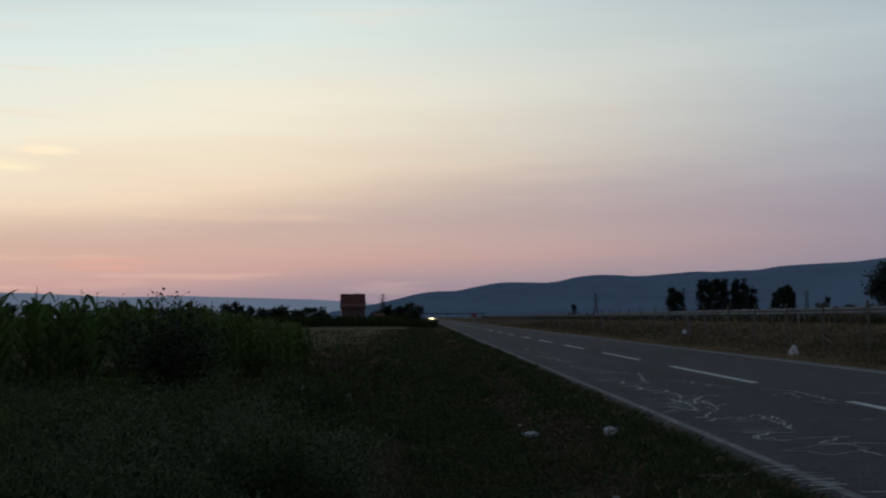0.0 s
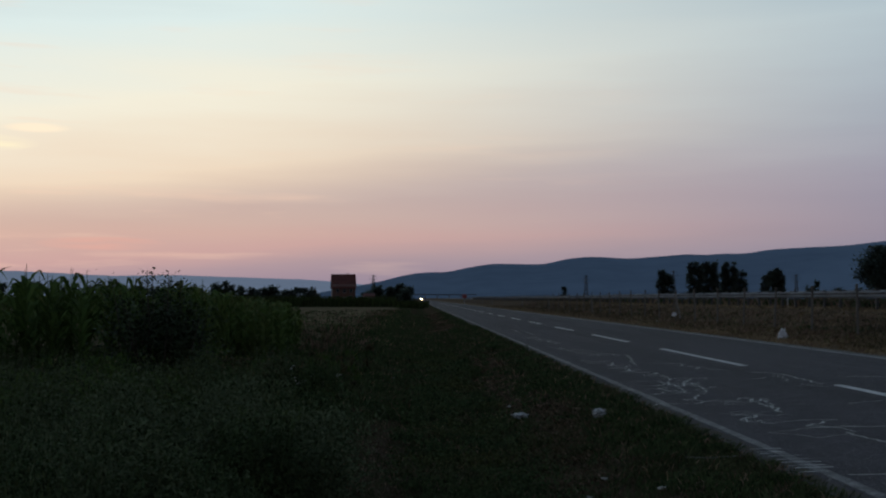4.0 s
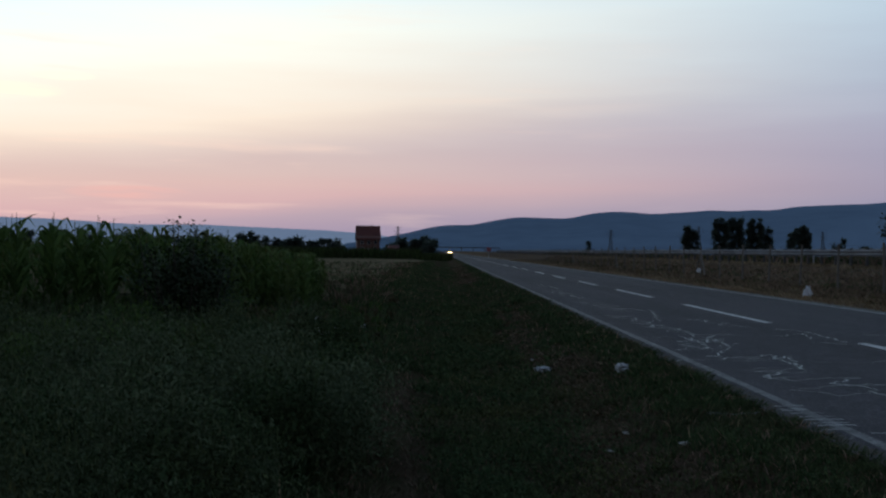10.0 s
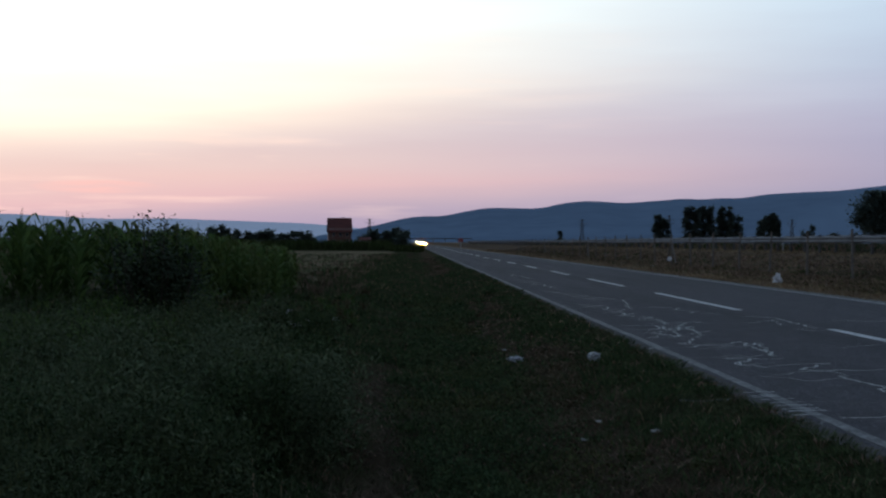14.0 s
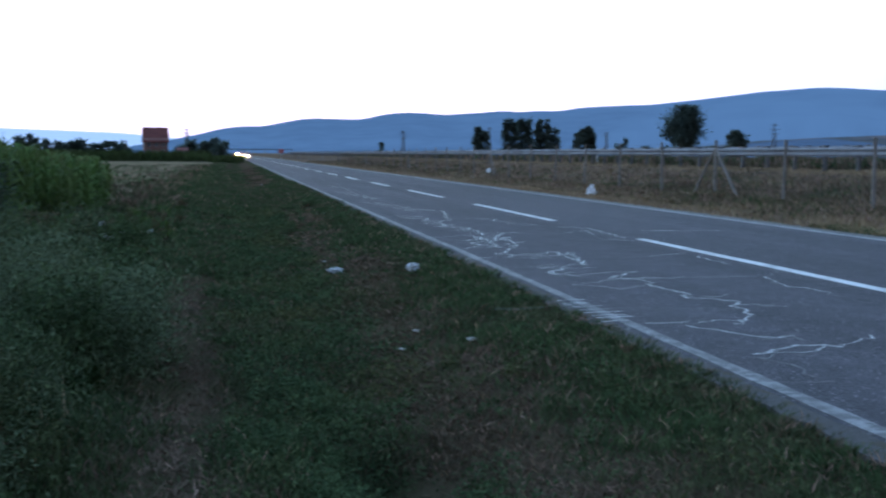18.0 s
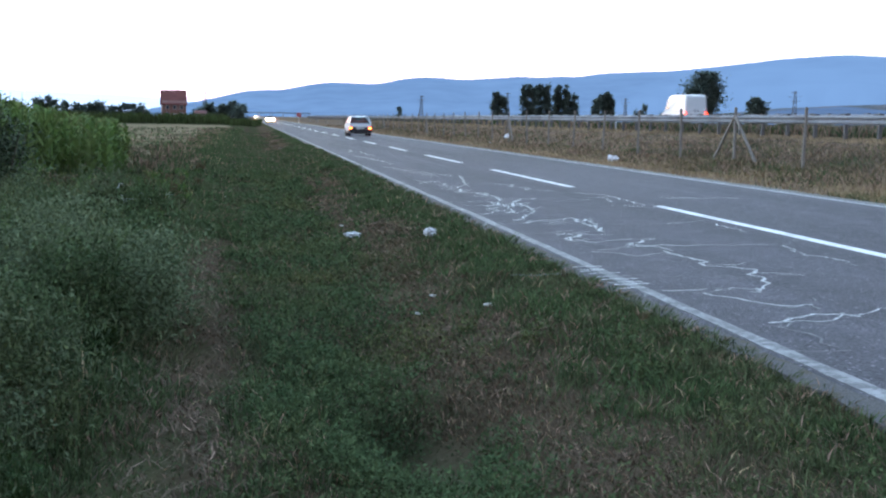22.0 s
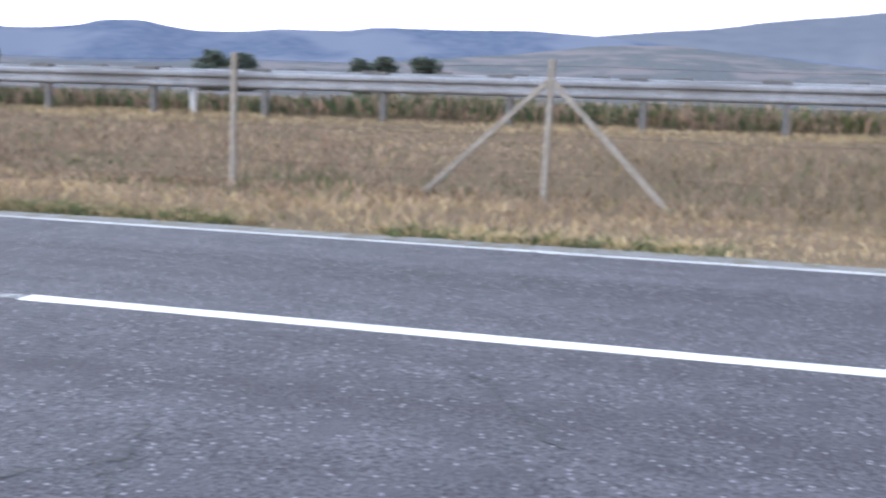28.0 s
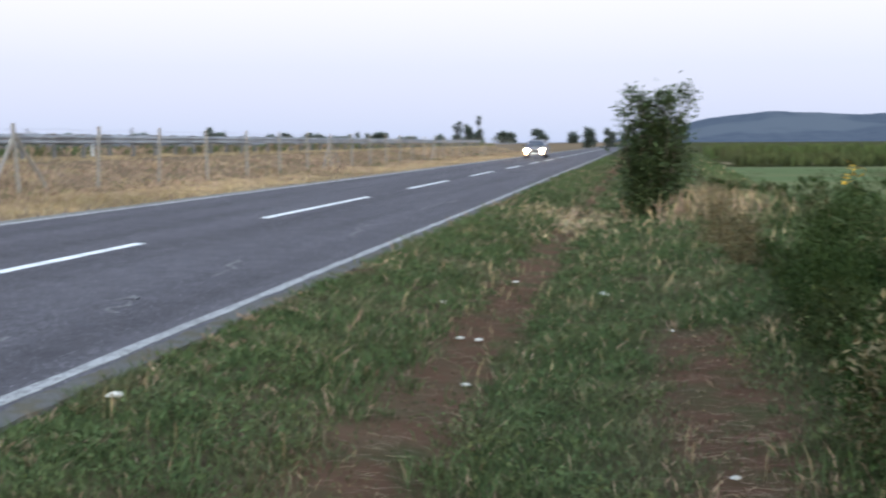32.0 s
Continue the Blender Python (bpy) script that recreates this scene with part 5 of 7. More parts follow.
def tree(name, x, y, height, width, label, seed, trunk=0.25, clumps=26, per=110, leaf=0.45, material="leaf", lobes=1, group="", category="tree", spiky=0.0):
    """A tapered trunk with limbs; the crown grows in one or more upright lobes of ragged leaf clumps."""
    rnd = np.random.RandomState(seed)
    z0 = float(land(x, y))
    top = empty(name, pose(x, y, z0))
    r0 = 0.028 * height
    bm = bmesh.new()
    knee = Vector((rnd.uniform(-0.05, 0.05) * width, rnd.uniform(-0.05, 0.05) * width, height * max(0.12, trunk)))
    rod(bm, (0, 0, -0.1), knee, r0, r0 * 0.75)
    centres, ways = [], []
    for l in range(lobes):
        if lobes == 1:
            ox, oy, lw, h0, h1 = 0.0, 0.0, width, trunk, 1.0
        else:
            ox = width * ((l + 0.5) / lobes - 0.5) * 0.75 + rnd.uniform(-0.06, 0.06) * width
            oy = rnd.uniform(-0.15, 0.15) * width
            lw, h0, h1 = width * rnd.uniform(0.85, 1.15) * 1.6 / lobes, trunk * rnd.uniform(0.6, 1.6), rnd.uniform(0.76, 1.0) if l != seed % lobes else 1.0
        head = Vector((ox * 0.9, oy * 0.9, height * (h0 + 0.85 * (h1 - h0))))
        rod(bm, knee, head, r0 * (0.75 if lobes == 1 else 0.45), r0 * 0.12, 6)
        for i in range(max(8, clumps // lobes)):
            g = rnd.uniform(0.03, 0.97)
            prof = max(0.62 if trunk < 0.06 and g < 0.5 else 0.10, math.sin(math.pi * min(1, g ** 0.75 * 0.97 + 0.03))) ** 0.55
            a = rnd.uniform(0, 2 * math.pi)
            rr = lw / 2 * prof * rnd.uniform(0.25, 0.92) * (0.8 + 0.35 * math.sin(2 * a + seed) * math.sin(5 * g + seed))
            centres.append((ox + rr * math.cos(a), oy + rr * math.sin(a), height * (h0 + (h1 - h0) * g), lw))
            ways.append(Vector((math.cos(a), math.sin(a), (g - 0.35) * 1.6)).normalized())
            if i < 8:
                s = knee.lerp(head, rnd.uniform(0.0, 0.75) * g + 0.05)
                rod(bm, s, s.lerp(Vector(centres[-1][:3]), 0.92), r0 * 0.22, r0 * 0.04, 5)
    part("trunk", bm, M["bark"], top)
    sets = []
    for (px, py, pz, lw), way in zip(centres, ways):
        k = max(6, int(per * rnd.uniform(0.4, 1.4)))
        size = lw * rnd.uniform(0.08, 0.18)
        p = rnd.normal(0, 0.5, (k, 3)) * size * np.array([1, 1, 1.1])
        # shoots reach outward beyond the clump
        p += np.outer(np.abs(rnd.normal(0, 1, k)) ** 1.5 * lw * spiky, np.array(way))
        p += (px, py, pz)
        p[:, 2] = np.minimum(p[:, 2], height * 1.02)
        sets.append(leaves(p[:, 0], p[:, 1], p[:, 2], min(leaf, 0.14 * width + 0.2) * rnd.uniform(0.5, 1.3, k), rnd, 0.0, 0.24))
    mesh_part("crown", polys("crown", np.concatenate(sets), M[material]), top)
    return tagged(top, label, category, group)


def at_bearing(az, far):
    return far * math.sin(az * DEG), far * math.cos(az * DEG)


def build_trees():
    x, y = at_bearing(21.15, 150)
    tree("lone_tree", x, y, 7.4, 6.2, "round-crowned dark tree standing alone beyond the motorway", 41, 0.40, 80, 150, 0.45, spiky=0.012)
    # poplar clump and its neighbours
    for i, (az, top, wide) in enumerate(((11.75, 1.30, 0.75), (13.1, 1.80, 0.85), (13.75, 1.70, 0.8), (14.55, 1.70, 0.75), (15.05, 1.35, 0.7), (16.75, 1.33, 1.05), (16.3, 1.0, 0.6))):
        far = 290 + 7 * i
        x, y = at_bearing(az, far)
        tree("tall_tree", x, y, 1.6 + far * math.tan(top * DEG), far * wide * DEG, "tall dark tree of a clump on the plain", 50 + i, 0.05, 80, 80, 1.3, lobes=2 + i % 2, group="clump of tall trees", spiky=0.03)
    # single far trees and hedges; bearing, height and width in degrees, distance
    spots = [(7.0, 0.45, 0.4, 400), (18.3, 0.75, 0.8, 330), (19.4, 0.4, 0.8, 330), (20.3, 0.45, 0.6, 330), (22.4, 0.4, 0.8, 320), (25.0, 0.5, 0.8, 330), (29.4, 0.5, 0.5, 260),
             (52.8, 1.6, 0.4, 280)]
    spots += [(150.4, 0.62, 0.5, 330), (147.0, 0.4, 0.8, 360), (153.7, 0.45, 0.7, 360), (157.2, 0.5, 0.5, 350), (160.3, 0.62, 1.2, 330), (163.6, 0.5, 0.6, 340), (165.0, 0.42, 1.0, 340), (168.0, 0.45, 0.9, 340), (166.9, 0.5, 0.3, 340),
             (171.6, 0.75, 0.5, 300), (172.6, 0.95, 0.42, 290), (172.1, 0.6, 0.5, 295), (177.8, 0.55, 0.8, 260), (178.7, 0.6, 0.6, 255), (179.4, 0.4, 0.4, 300)]
    spots += [(-17.6, 0.7, 1.30, 330), (-19.2, 0.55, 1.45, 320), (-16.1, 0.5, 1.30, 330), (-14.6, 0.45, 1.45, 350), (-13.2, 0.5, 1.16, 340), (-11.7, 0.45, 1.45, 350), (-10.4, 0.55, 1.16, 350), (-9.0, 0.65, 1.30, 340), (-7.9, 0.45, 1.16, 350),
             (-6.9, 0.55, 1.45, 350), (-5.9, 0.4, 1.16, 360), (-5.0, 0.4, 1.16, 380), (-1.6, 0.5, 1.45, 440), (-1.0, 0.6, 1.16, 430), (-0.5, 0.5, 0.87, 400), (-0.45, 0.4, 0.58, 380), (-2.1, 0.4, 1.01, 450)]
    spots += [(146 + 1.55 * k, 0.26 + 0.16 * ((k * 7) % 5) / 4, 0.7 + 0.5 * ((k * 3) % 4) / 3, 380 + 9 * (k % 4)) for k in range(21)]
    for i, (az, top, wide, far) in enumerate(((62.2, 1.62, 2.0, 190), (63.5, 1.55, 1.8, 196), (69.1, 1.52, 1.6, 210), (70.2, 1.62, 1.8, 215), (72.0, 1.60, 2.1, 205), (23.55, 1.08, 1.15, 215), (35.5, 0.92, 1.5, 260), (37.0, 1.0, 1.8, 262), (38.4, 0.95, 1.6, 258))):
        x, y = at_bearing(az, far)
        tree("round_tree", x, y, 1.6 + far * math.tan(top * DEG), far * wide * DEG, "broad round-crowned dark tree beyond the motorway", 180 + i, 0.12, 70, 70, 0.9, group="round trees", spiky=0.02)
    for i, (az, top, wide, far) in enumerate(spots):
        x, y = at_bearing(az, far)
        tree("far_tree", x, y, 1.6 + far * math.tan(top * DEG), far * wide * DEG, "dark rounded tree far across the plain", 80 + i, 0.05, 34, 50, 1.4, lobes=1 + i % 2 if wide < 0.9 else 3, group="far trees", spiky=0.03)


build_trees()


def shrub(name, x, y, height, width, label, seed, material, stems, n, leaf, tips=8, stem=0.02, wood="bark", wide=0.22, tuft=False, crown=(0.62, 0.88)):
    """A many-stemmed shrub with leafy shoots sticking out above."""
    rnd = np.random.RandomState(seed)
    z0 = float(land(x, y))
    top = empty(name, pose(x, y, z0))
    bm = bmesh.new()
    sets = []
    for i in range(stems):
        a, r = rnd.uniform(0, 2 * math.pi), width / 2 * rnd.uniform(0.2, 0.9)
        h = height * rnd.uniform(*crown) if i >= tips else height * rnd.uniform(0.86, 1.02)
        end = Vector((r * math.cos(a), r * math.sin(a), h))
        foot = Vector((0.16 * end.x + rnd.uniform(-0.06, 0.06), 0.16 * end.y, -0.05))
        mid = foot.lerp(end, 0.5) + Vector((0.2 * end.x, 0.2 * end.y, 0))
        rod(bm, foot, mid, stem, stem * 0.7, 5)
        rod(bm, mid, end, stem * 0.7, stem * 0.2, 5)
        k = n
        f = rnd.uniform(0.12, 1.0, k)
        line = np.array([np.array(foot.lerp(mid, min(1, 2 * q)) if q < 0.5 else mid.lerp(end, 2 * q - 1)) for q in f])
        spread = (0.20 * width * (1.05 - f) * np.clip(0.35 + 1.6 * f, 0, 1) + 0.05)[:, None]
        p = line + rnd.normal(0, 1, (k, 3)) * spread * np.array([1, 1, 0.6])
        p[:, 2] = np.maximum(p[:, 2], 0.08)
        sets.append(leaves(p[:, 0], p[:, 1], p[:, 2], leaf * rnd.uniform(0.6, 1.3, k), rnd, 0.2 if stem > 0.01 else -0.25, wide))
        if tuft and i < tips:
            q = rnd.normal(0, 1, (90, 3)) * np.array([0.11, 0.11, 0.09]) + np.array(end)
            sets.append(leaves(q[:, 0], q[:, 1], q[:, 2], leaf * rnd.uniform(0.6, 1.1, 90), rnd, 0.2, wide))
    part("stem", bm, M[wood], top)
    mesh_part("foliage", polys("foliage", np.concatenate(sets), M[material]), top)
    return tagged(top, label, "shrub")


shrub("dark_shrub", -4.32, 21.0, 2.05, 2.0, "dark leafy shrub with long shoots before the maize", 61, "dark_leaf", 40, 280, 0.085, 7, crown=(0.52, 0.80))
shrub("roadside_bush", -0.44, -26.0, 2.62, 1.7, "upright green bush with forked shoots by the track", 62, "bush_leaf", 46, 270, 0.13, 14, tuft=True, crown=(0.55, 0.86))


def build_weed_bushes():
    """Knee- to hip-high mugwort and dock plants that stand out of the tangle."""
    rnd = random.Random(17)
    spots = [(-0.85, 9.3), (-1.25, 9.6), (-1.7, 9.3), (-2.15, 9.7), (-1.0, 10.2), (-2.6, 9.2), (-1.5, 10.4), (-0.8, 8.6), (-1.15, 10.6), (-1.7, 11.2), (-2.4, 11.0), (-1.3, 12.4), (-3.2, 10.2), (-2.0, 9.4), (-1.0, 8.3), (-2.9, 12.8), (-1.5, 6.6), (-2.3, 7.4), (-3.4, 8.2), (-1.9, 14.6), (-2.7, 15.6), (-4.1, 13.5), (-5.2, 12.4), (-4.6, 16.0), (-3.3, 18.0), (-6.2, 17.0), (-1.4, 16.4), (-2.3, 19.5)]
    for k, (x, y) in enumerate(spots):
        m, kind = ("grey_weed", "grey-green mugwort plant") if k % 3 != 2 or k < 8 else ("weed", "green leafy weed plant")
        shrub("weed_plant", x + rnd.uniform(-0.15, 0.15), y, rnd.uniform(0.62, 0.92), rnd.uniform(0.75, 1.15), kind + " beside the trodden path", 300 + k, m, 18, 230 if k < 18 else 120, 0.05, 4, 0.006, m, 0.17)["group"] = "weed plants"
    for k, (x, y) in enumerate(((-1.8, -7.4), (-2.4, -8.6), (-1.6, -9.8), (-2.8, -10.8), (-1.9, -12.0), (-3.3, -9.2), (-2.3, -14.0), (-1.5, -6.2), (-2.6, -6.8), (-1.4, -15.5), (-2.9, -16.5), (-1.3, -18.5))):
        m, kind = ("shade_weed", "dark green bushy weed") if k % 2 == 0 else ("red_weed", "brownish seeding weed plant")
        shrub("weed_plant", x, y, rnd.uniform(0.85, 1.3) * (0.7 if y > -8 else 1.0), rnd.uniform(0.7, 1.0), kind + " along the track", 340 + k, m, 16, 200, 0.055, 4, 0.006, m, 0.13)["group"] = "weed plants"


build_weed_bushes()


def flower_stand(name, spots, size, petal, label, seed):
    rnd = np.random.RandomState(seed)
    for x, y, h in spots:
        z0 = float(land(x, y))
        top = empty(name, pose(x, y, z0))
        bm = bmesh.new()
        rod(bm, (0, 0, 0), (0.03, 0.02, h), 0.008, 0.004, 5)
        part("stem", bm, M["weed"], top)
        n = 26
        p = rnd.normal(0, size * 0.5, (n, 3)) + (0.03, 0.02, h)
        tagged(mesh_part("bloom", polys("bloom", leaves(p[:, 0], p[:, 1], p[:, 2], size * 0.7, rnd), M[petal]), top), kind="stuff")
        k = 24
        q = np.c_[rnd.normal(0, 0.06, k), rnd.normal(0, 0.06, k), rnd.uniform(0.1, 0.9, k) * h]
        mesh_part("foliage", polys("foliage", leaves(q[:, 0], q[:, 1], q[:, 2], 0.12, rnd), M["weed"]), top)
        tagged(top, label, "flower", name + " group")


_r = random.Random(8)
flower_stand("white_flower", [(-1.42 + _r.uniform(-0.35, 0.35), 17.0 + _r.uniform(-0.6, 0.6), _r.uniform(0.35, 0.6)) for _ in range(9)], 0.035, "white_petal", "white flower head on a thin stem among the weeds", 71)
flower_stand("goldenrod", [(-1.75 - 1.3 * _r.random(), -8.0 - 4.0 * _r.random(), _r.uniform(1.0, 1.4)) for _ in range(26)], 0.085, "yellow_petal", "yellow-flowered weed stalk in the tall grass", 72)


# ---------------------------------------------------------------- litter
def crumpled(name, x, y, size, flat, label, seed, material, z=None):
    rnd = np.random.RandomState(seed)
    bm = bmesh.new()
    bmesh.ops.create_icosphere(bm, subdivisions=3, radius=1.0)
    for v in bm.verts:
        f = 0.75 + 0.7 * noise.noise(Vector(v.co) * 2.3 + Vector((seed, 0, 0))) + 0.3 * noise.noise(Vector(v.co) * 6.0)
        v.co = Vector((v.co.x * size * f, v.co.y * size * 0.8 * f, max(-0.02, v.co.z * flat * f + flat * 0.5)))
    me = bpy.data.meshes.new(name)
    bm.to_mesh(me)
    bm.free()
    me.materials.append(M[material])
    ob = new(name, me)
    ob.matrix_basis = pose(x, y, float(land(x, y)) + 0.03 if z is None else z, 0, 0, rnd.uniform(0, 180))
    return tagged(ob, label, "litter", "roadside litter")


crumpled("plastic_bag", 2.22, 14.75, 0.115, 0.07, "crumpled white plastic bag lying on the verge", 3, "white_bag")
crumpled("plastic_bag", 1.42, 16.6, 0.15, 0.05, "flattened pale plastic bag lying in the grass", 5, "white_bag")
SCRAPS = [(1.63, 10.6, 0.05), (1.93, 9.6, 0.065), (1.39, 9.8, 0.04), (-0.42, 24.1, 0.05), (0.56, 8.5, 0.03), (2.2, 29.1, 0.06), (1.6, 61.0, 0.14), (2.34, 34.9, 0.05), (1.0, 29.3, 0.06), (1.39, 18.1, 0.05), (2.1, 44.0, 0.08),
          (2.68, -6.5, 0.07), (1.19, -10.4, 0.06), (1.34, -10.3, 0.05), (0.22, -13.3, 0.10), (1.7, -11.7, 0.05), (1.05, -8.6, 0.05), (-0.42, -10.6, 0.03), (1.27, -14.3, 0.05), (-0.57, -5.9, 0.035)]
for i, (x, y, s) in enumerate(SCRAPS):
    crumpled("paper_scrap", x, y, s * 0.8, s * 0.25, "small scrap of pale litter in the grass", 30 + i, "litter")
wind_sack = crumpled("plastic_sack", 11.0, 36.2, 0.15, 0.24, "white plastic sack standing at the road's edge", 9, "white_sack", 0.03)
crumpled("plastic_sack", 12.0, 60.0, 0.14, 0.1, "white plastic sack by the far edge of the road", 12, "white_sack", 0.04)
crumpled("paper_scrap", 13.7, 64.0, 0.14, 0.16, "white scrap caught by the fence", 13, "white_sack", 0.35)


def build_straw():
    """Broken stalks lying on the trodden path."""
    rnd = np.random.RandomState(91)
    n = 5200
    s = np.where(rnd.uniform(0, 1, n) < 0.16, 1, -1)
    y = s * near_far(n, 4.0, 14, rnd)
    x = np.where(s > 0, -0.33, np.where((rnd.uniform(0, 1, n) < 0.45) | (y < -10.8), 1.18, -0.58)) + rnd.normal(0, 0.22, n)
    a, ln, w = rnd.uniform(0, np.pi, n), rnd.uniform(0.03, 0.13, n), rnd.uniform(0.0015, 0.0035, n)
    dx, dy = np.cos(a) * ln / 2, np.sin(a) * ln / 2
    ox, oy = -np.sin(a) * w, np.cos(a) * w
    z = land(x, y) + rnd.uniform(0.012, 0.04, n)
    v = np.stack([np.stack([x - dx - ox, y - dy - oy, z], -1), np.stack([x + dx - ox, y + dy - oy, z + 0.02], -1), np.stack([x + dx + ox, y + dy + oy, z + 0.02], -1), np.stack([x - dx + ox, y - dy + oy, z], -1)], 1)
    tagged(new("straw", polys("straw", v, [M["brown_grass"], M["dry_grass"], M["dead_turf"]], np.where(s > 0, rnd.choice([0, 1, 2], n, p=[0.06, 0.0, 0.94]), rnd.choice([0, 1, 2], n, p=[0.35, 0.08, 0.57])))), "broken dry stalks strewn on the trodden path", "straw", kind="stuff")


build_straw()


def build_hay_grass():
    """Tall bleached grass round the foot of the bush and over the track's far end."""
    rnd = np.random.RandomState(93)
    n = 1500
    x, y = rnd.normal(1.1, 0.65, n), rnd.normal(-25.5, 1.8, n)
    flat = blades(x, y, rnd.uniform(0.06, 0.18, n), 0.035, rnd, 1.6)
    x2, y2 = rnd.normal(-1.5, 0.6, n), rnd.normal(-27.0, 1.6, n)
    v = np.concatenate([flat, blades(x2, y2, rnd.uniform(0.25, 0.65, n), 0.03, rnd, 0.5)])
    n *= 2
    tagged(new("hay_grass", polys("hay_grass", v, [M["dry_grass"], M["grass"], M["brown_grass"]], rnd.choice([0, 1, 2], n, p=[0.4, 0.25, 0.35]))), "bleached tall grass round the foot of the bush", "grass", kind="stuff")


build_hay_grass()


# ---------------------------------------------------------------- fence
def build_fence():
    rnd = random.Random(4)
    spacing, first = 4.45, 2.55
    bm = bmesh.new()
    box(bm, -0.034, 0.034, -0.036, 0.036, -0.15, 1.68, 0.008)
    post_me = bpy.data.meshes.new("fence_post")
    bm.to_mesh(post_me)
    bm.free()
    post_me.materials.append(M["concrete"])
    bm = bmesh.new()
    box(bm, -0.03, 0.03, -0.034, 0.034, 0, 2.05, 0.007)
    brace_me = bpy.data.meshes.new("brace")
    bm.to_mesh(brace_me)
    bm.free()
    brace_me.materials.append(M["concrete"])
    for i in range(-34, 80):
        y = first + (spacing if i > 0 else 4.14) * i + (0.41 if i == 0 else 0.0)
        z0 = float(land(14.0, y)) if abs(y) < 150 else 0.06
        top = new("fence_post", post_me)
        top.matrix_basis = pose(14.0, y, z0, rnd.gauss(0, 1.6), rnd.gauss(0, 1.2), rnd.uniform(-4, 4))
        if i % 7 == 0:
            tagged(top, "grey concrete fence post with two slanting braces", "fence post", "fence posts")
            for s in (-1, 1):
                mesh_part("brace", brace_me, top, Matrix.Translation((-0.02, s * 1.50, 0.0)) @ Euler((s * 46 * DEG, 0, 0)).to_matrix().to_4x4())
        else:
            tagged(top, "grey concrete fence post, slightly leaning", "fence post", "fence posts")
    for h in (0.35, 0.8, 1.2, 1.6):
        bm = bmesh.new()
        ys = np.arange(-34, 79) * spacing + first
        rings = []
        for k, y in enumerate(ys):
            for f in (0.0, 0.5):
                yy, zz = y + f * spacing, 0.07 + h - (0.03 if f else 0)
                rings.append([(14.0 + 0.0028 * math.cos(a), yy, zz + 0.0028 * math.sin(a)) for a in (0.5, 2.6, 4.7)])
        loft(bm, rings)
        me = bpy.data.meshes.new("fence_wire")
        bm.to_mesh(me)
        bm.free()
        me.materials.append(M["wire"])
        tagged(new("fence_wire", me), "thin grey wire strung along the fence posts", "fence wire", "fence wires")
    # diamond netting, one strip of fine wires for each span
    tall, pitch, w = 1.42, 0.075, 0.0016
    for i in range(-5, 9):
        y0 = first + (spacing if i > 0 else 4.14) * i + (0.41 if i == 0 else 0.0)
        span = (spacing if i >= 0 else 4.14) - (0.41 if i == 0 else -0.41 if i == -1 else 0.0)
        a = np.arange(y0 - tall, y0 + span, pitch)
        sets = []
        for s in (1, -1):
            f0, f1 = np.maximum(0, (y0 - a) / tall), np.minimum(1, (y0 + span - a) / tall)
            ok = f1 > f0 + 0.02
            q0, q1 = a[ok] + f0[ok] * tall, a[ok] + f1[ok] * tall
            z0, z1 = f0[ok] * tall, f1[ok] * tall
            if s < 0:
                z0, z1 = tall - z0, tall - z1
            xx = np.full(len(q0), 13.985 - 0.004 * s)
            sets.append(np.stack([np.stack([xx, q0, z0 - w], -1), np.stack([xx, q1, z1 - w], -1), np.stack([xx, q1, z1 + w], -1), np.stack([xx, q0, z0 + w], -1)], 1))
        v = np.concatenate(sets)
        v[:, :, 2] += 0.16
        ob = new("fence_netting", polys("fence_netting", v, M["wire"]))
        tagged(ob, "fine diamond wire netting stretched between two posts", "fence netting", "fence netting")


build_fence()


# ---------------------------------------------------------------- guard rails
def wave_beam(y0, y1, z, depth=0.08, tall=0.27):
    """A W-section steel beam facing -x."""
    prof = [(0.0, 0.0), (-0.7, 0.06), (-1.0, 0.16), (-0.95, 0.30), (-0.2, 0.44), (-0.2, 0.56), (-0.95, 0.70), (-1.0, 0.84), (-0.7, 0.94), (0.0, 1.0)]
    front = [(x * depth, z + f * tall) for x, f in prof]
    ring = front + [(x + 0.006, zz) for x, zz in reversed(front)]
    return loft(bmesh.new(), [[(x, y, zz) for x, zz in ring] for y in (y0, y1)])


def build_rail(name, x, ground, beam_z, y0, y1, label, first):
    top = empty(name, pose(x, 0, ground))
    y = y0
    while y < y1:
        e = min(y1, y + 16.0)
        part("beam", wave_beam(y + 0.006, e, beam_z + 0.03), M["steel"], top)
        y = e
    bm = boxed(-0.035, 0.075, -0.05, 0.05, -0.25, beam_z + 0.36, 0.008)
    bmesh.ops.recalc_face_normals(bm, faces=bm.faces)
    post_me = bpy.data.meshes.new("post")
    bm.to_mesh(post_me)
    bm.free()
    post_me.materials.append(M["steel_post"])
    cap = boxed(-0.02, 0.12, -0.06, 0.36, beam_z + 0.315, beam_z + 0.35, 0.006)
    cap_me = bpy.data.meshes.new("bracket")
    cap.to_mesh(cap_me)
    cap.free()
    cap_me.materials.append(M["dark_steel"])
    n0, n1 = math.ceil((y0 - first) / 2.03), math.floor((y1 - first) / 2.03)
    for i in range(n0, n1 + 1):
        yy = first + 2.03 * i
        post = mesh_part("post", post_me, top, Matrix.Translation((0.03, yy, 0)))
        if abs(yy) < 70:
            mesh_part("bracket", cap_me, post)
    return tagged(top, label, "guard rail")


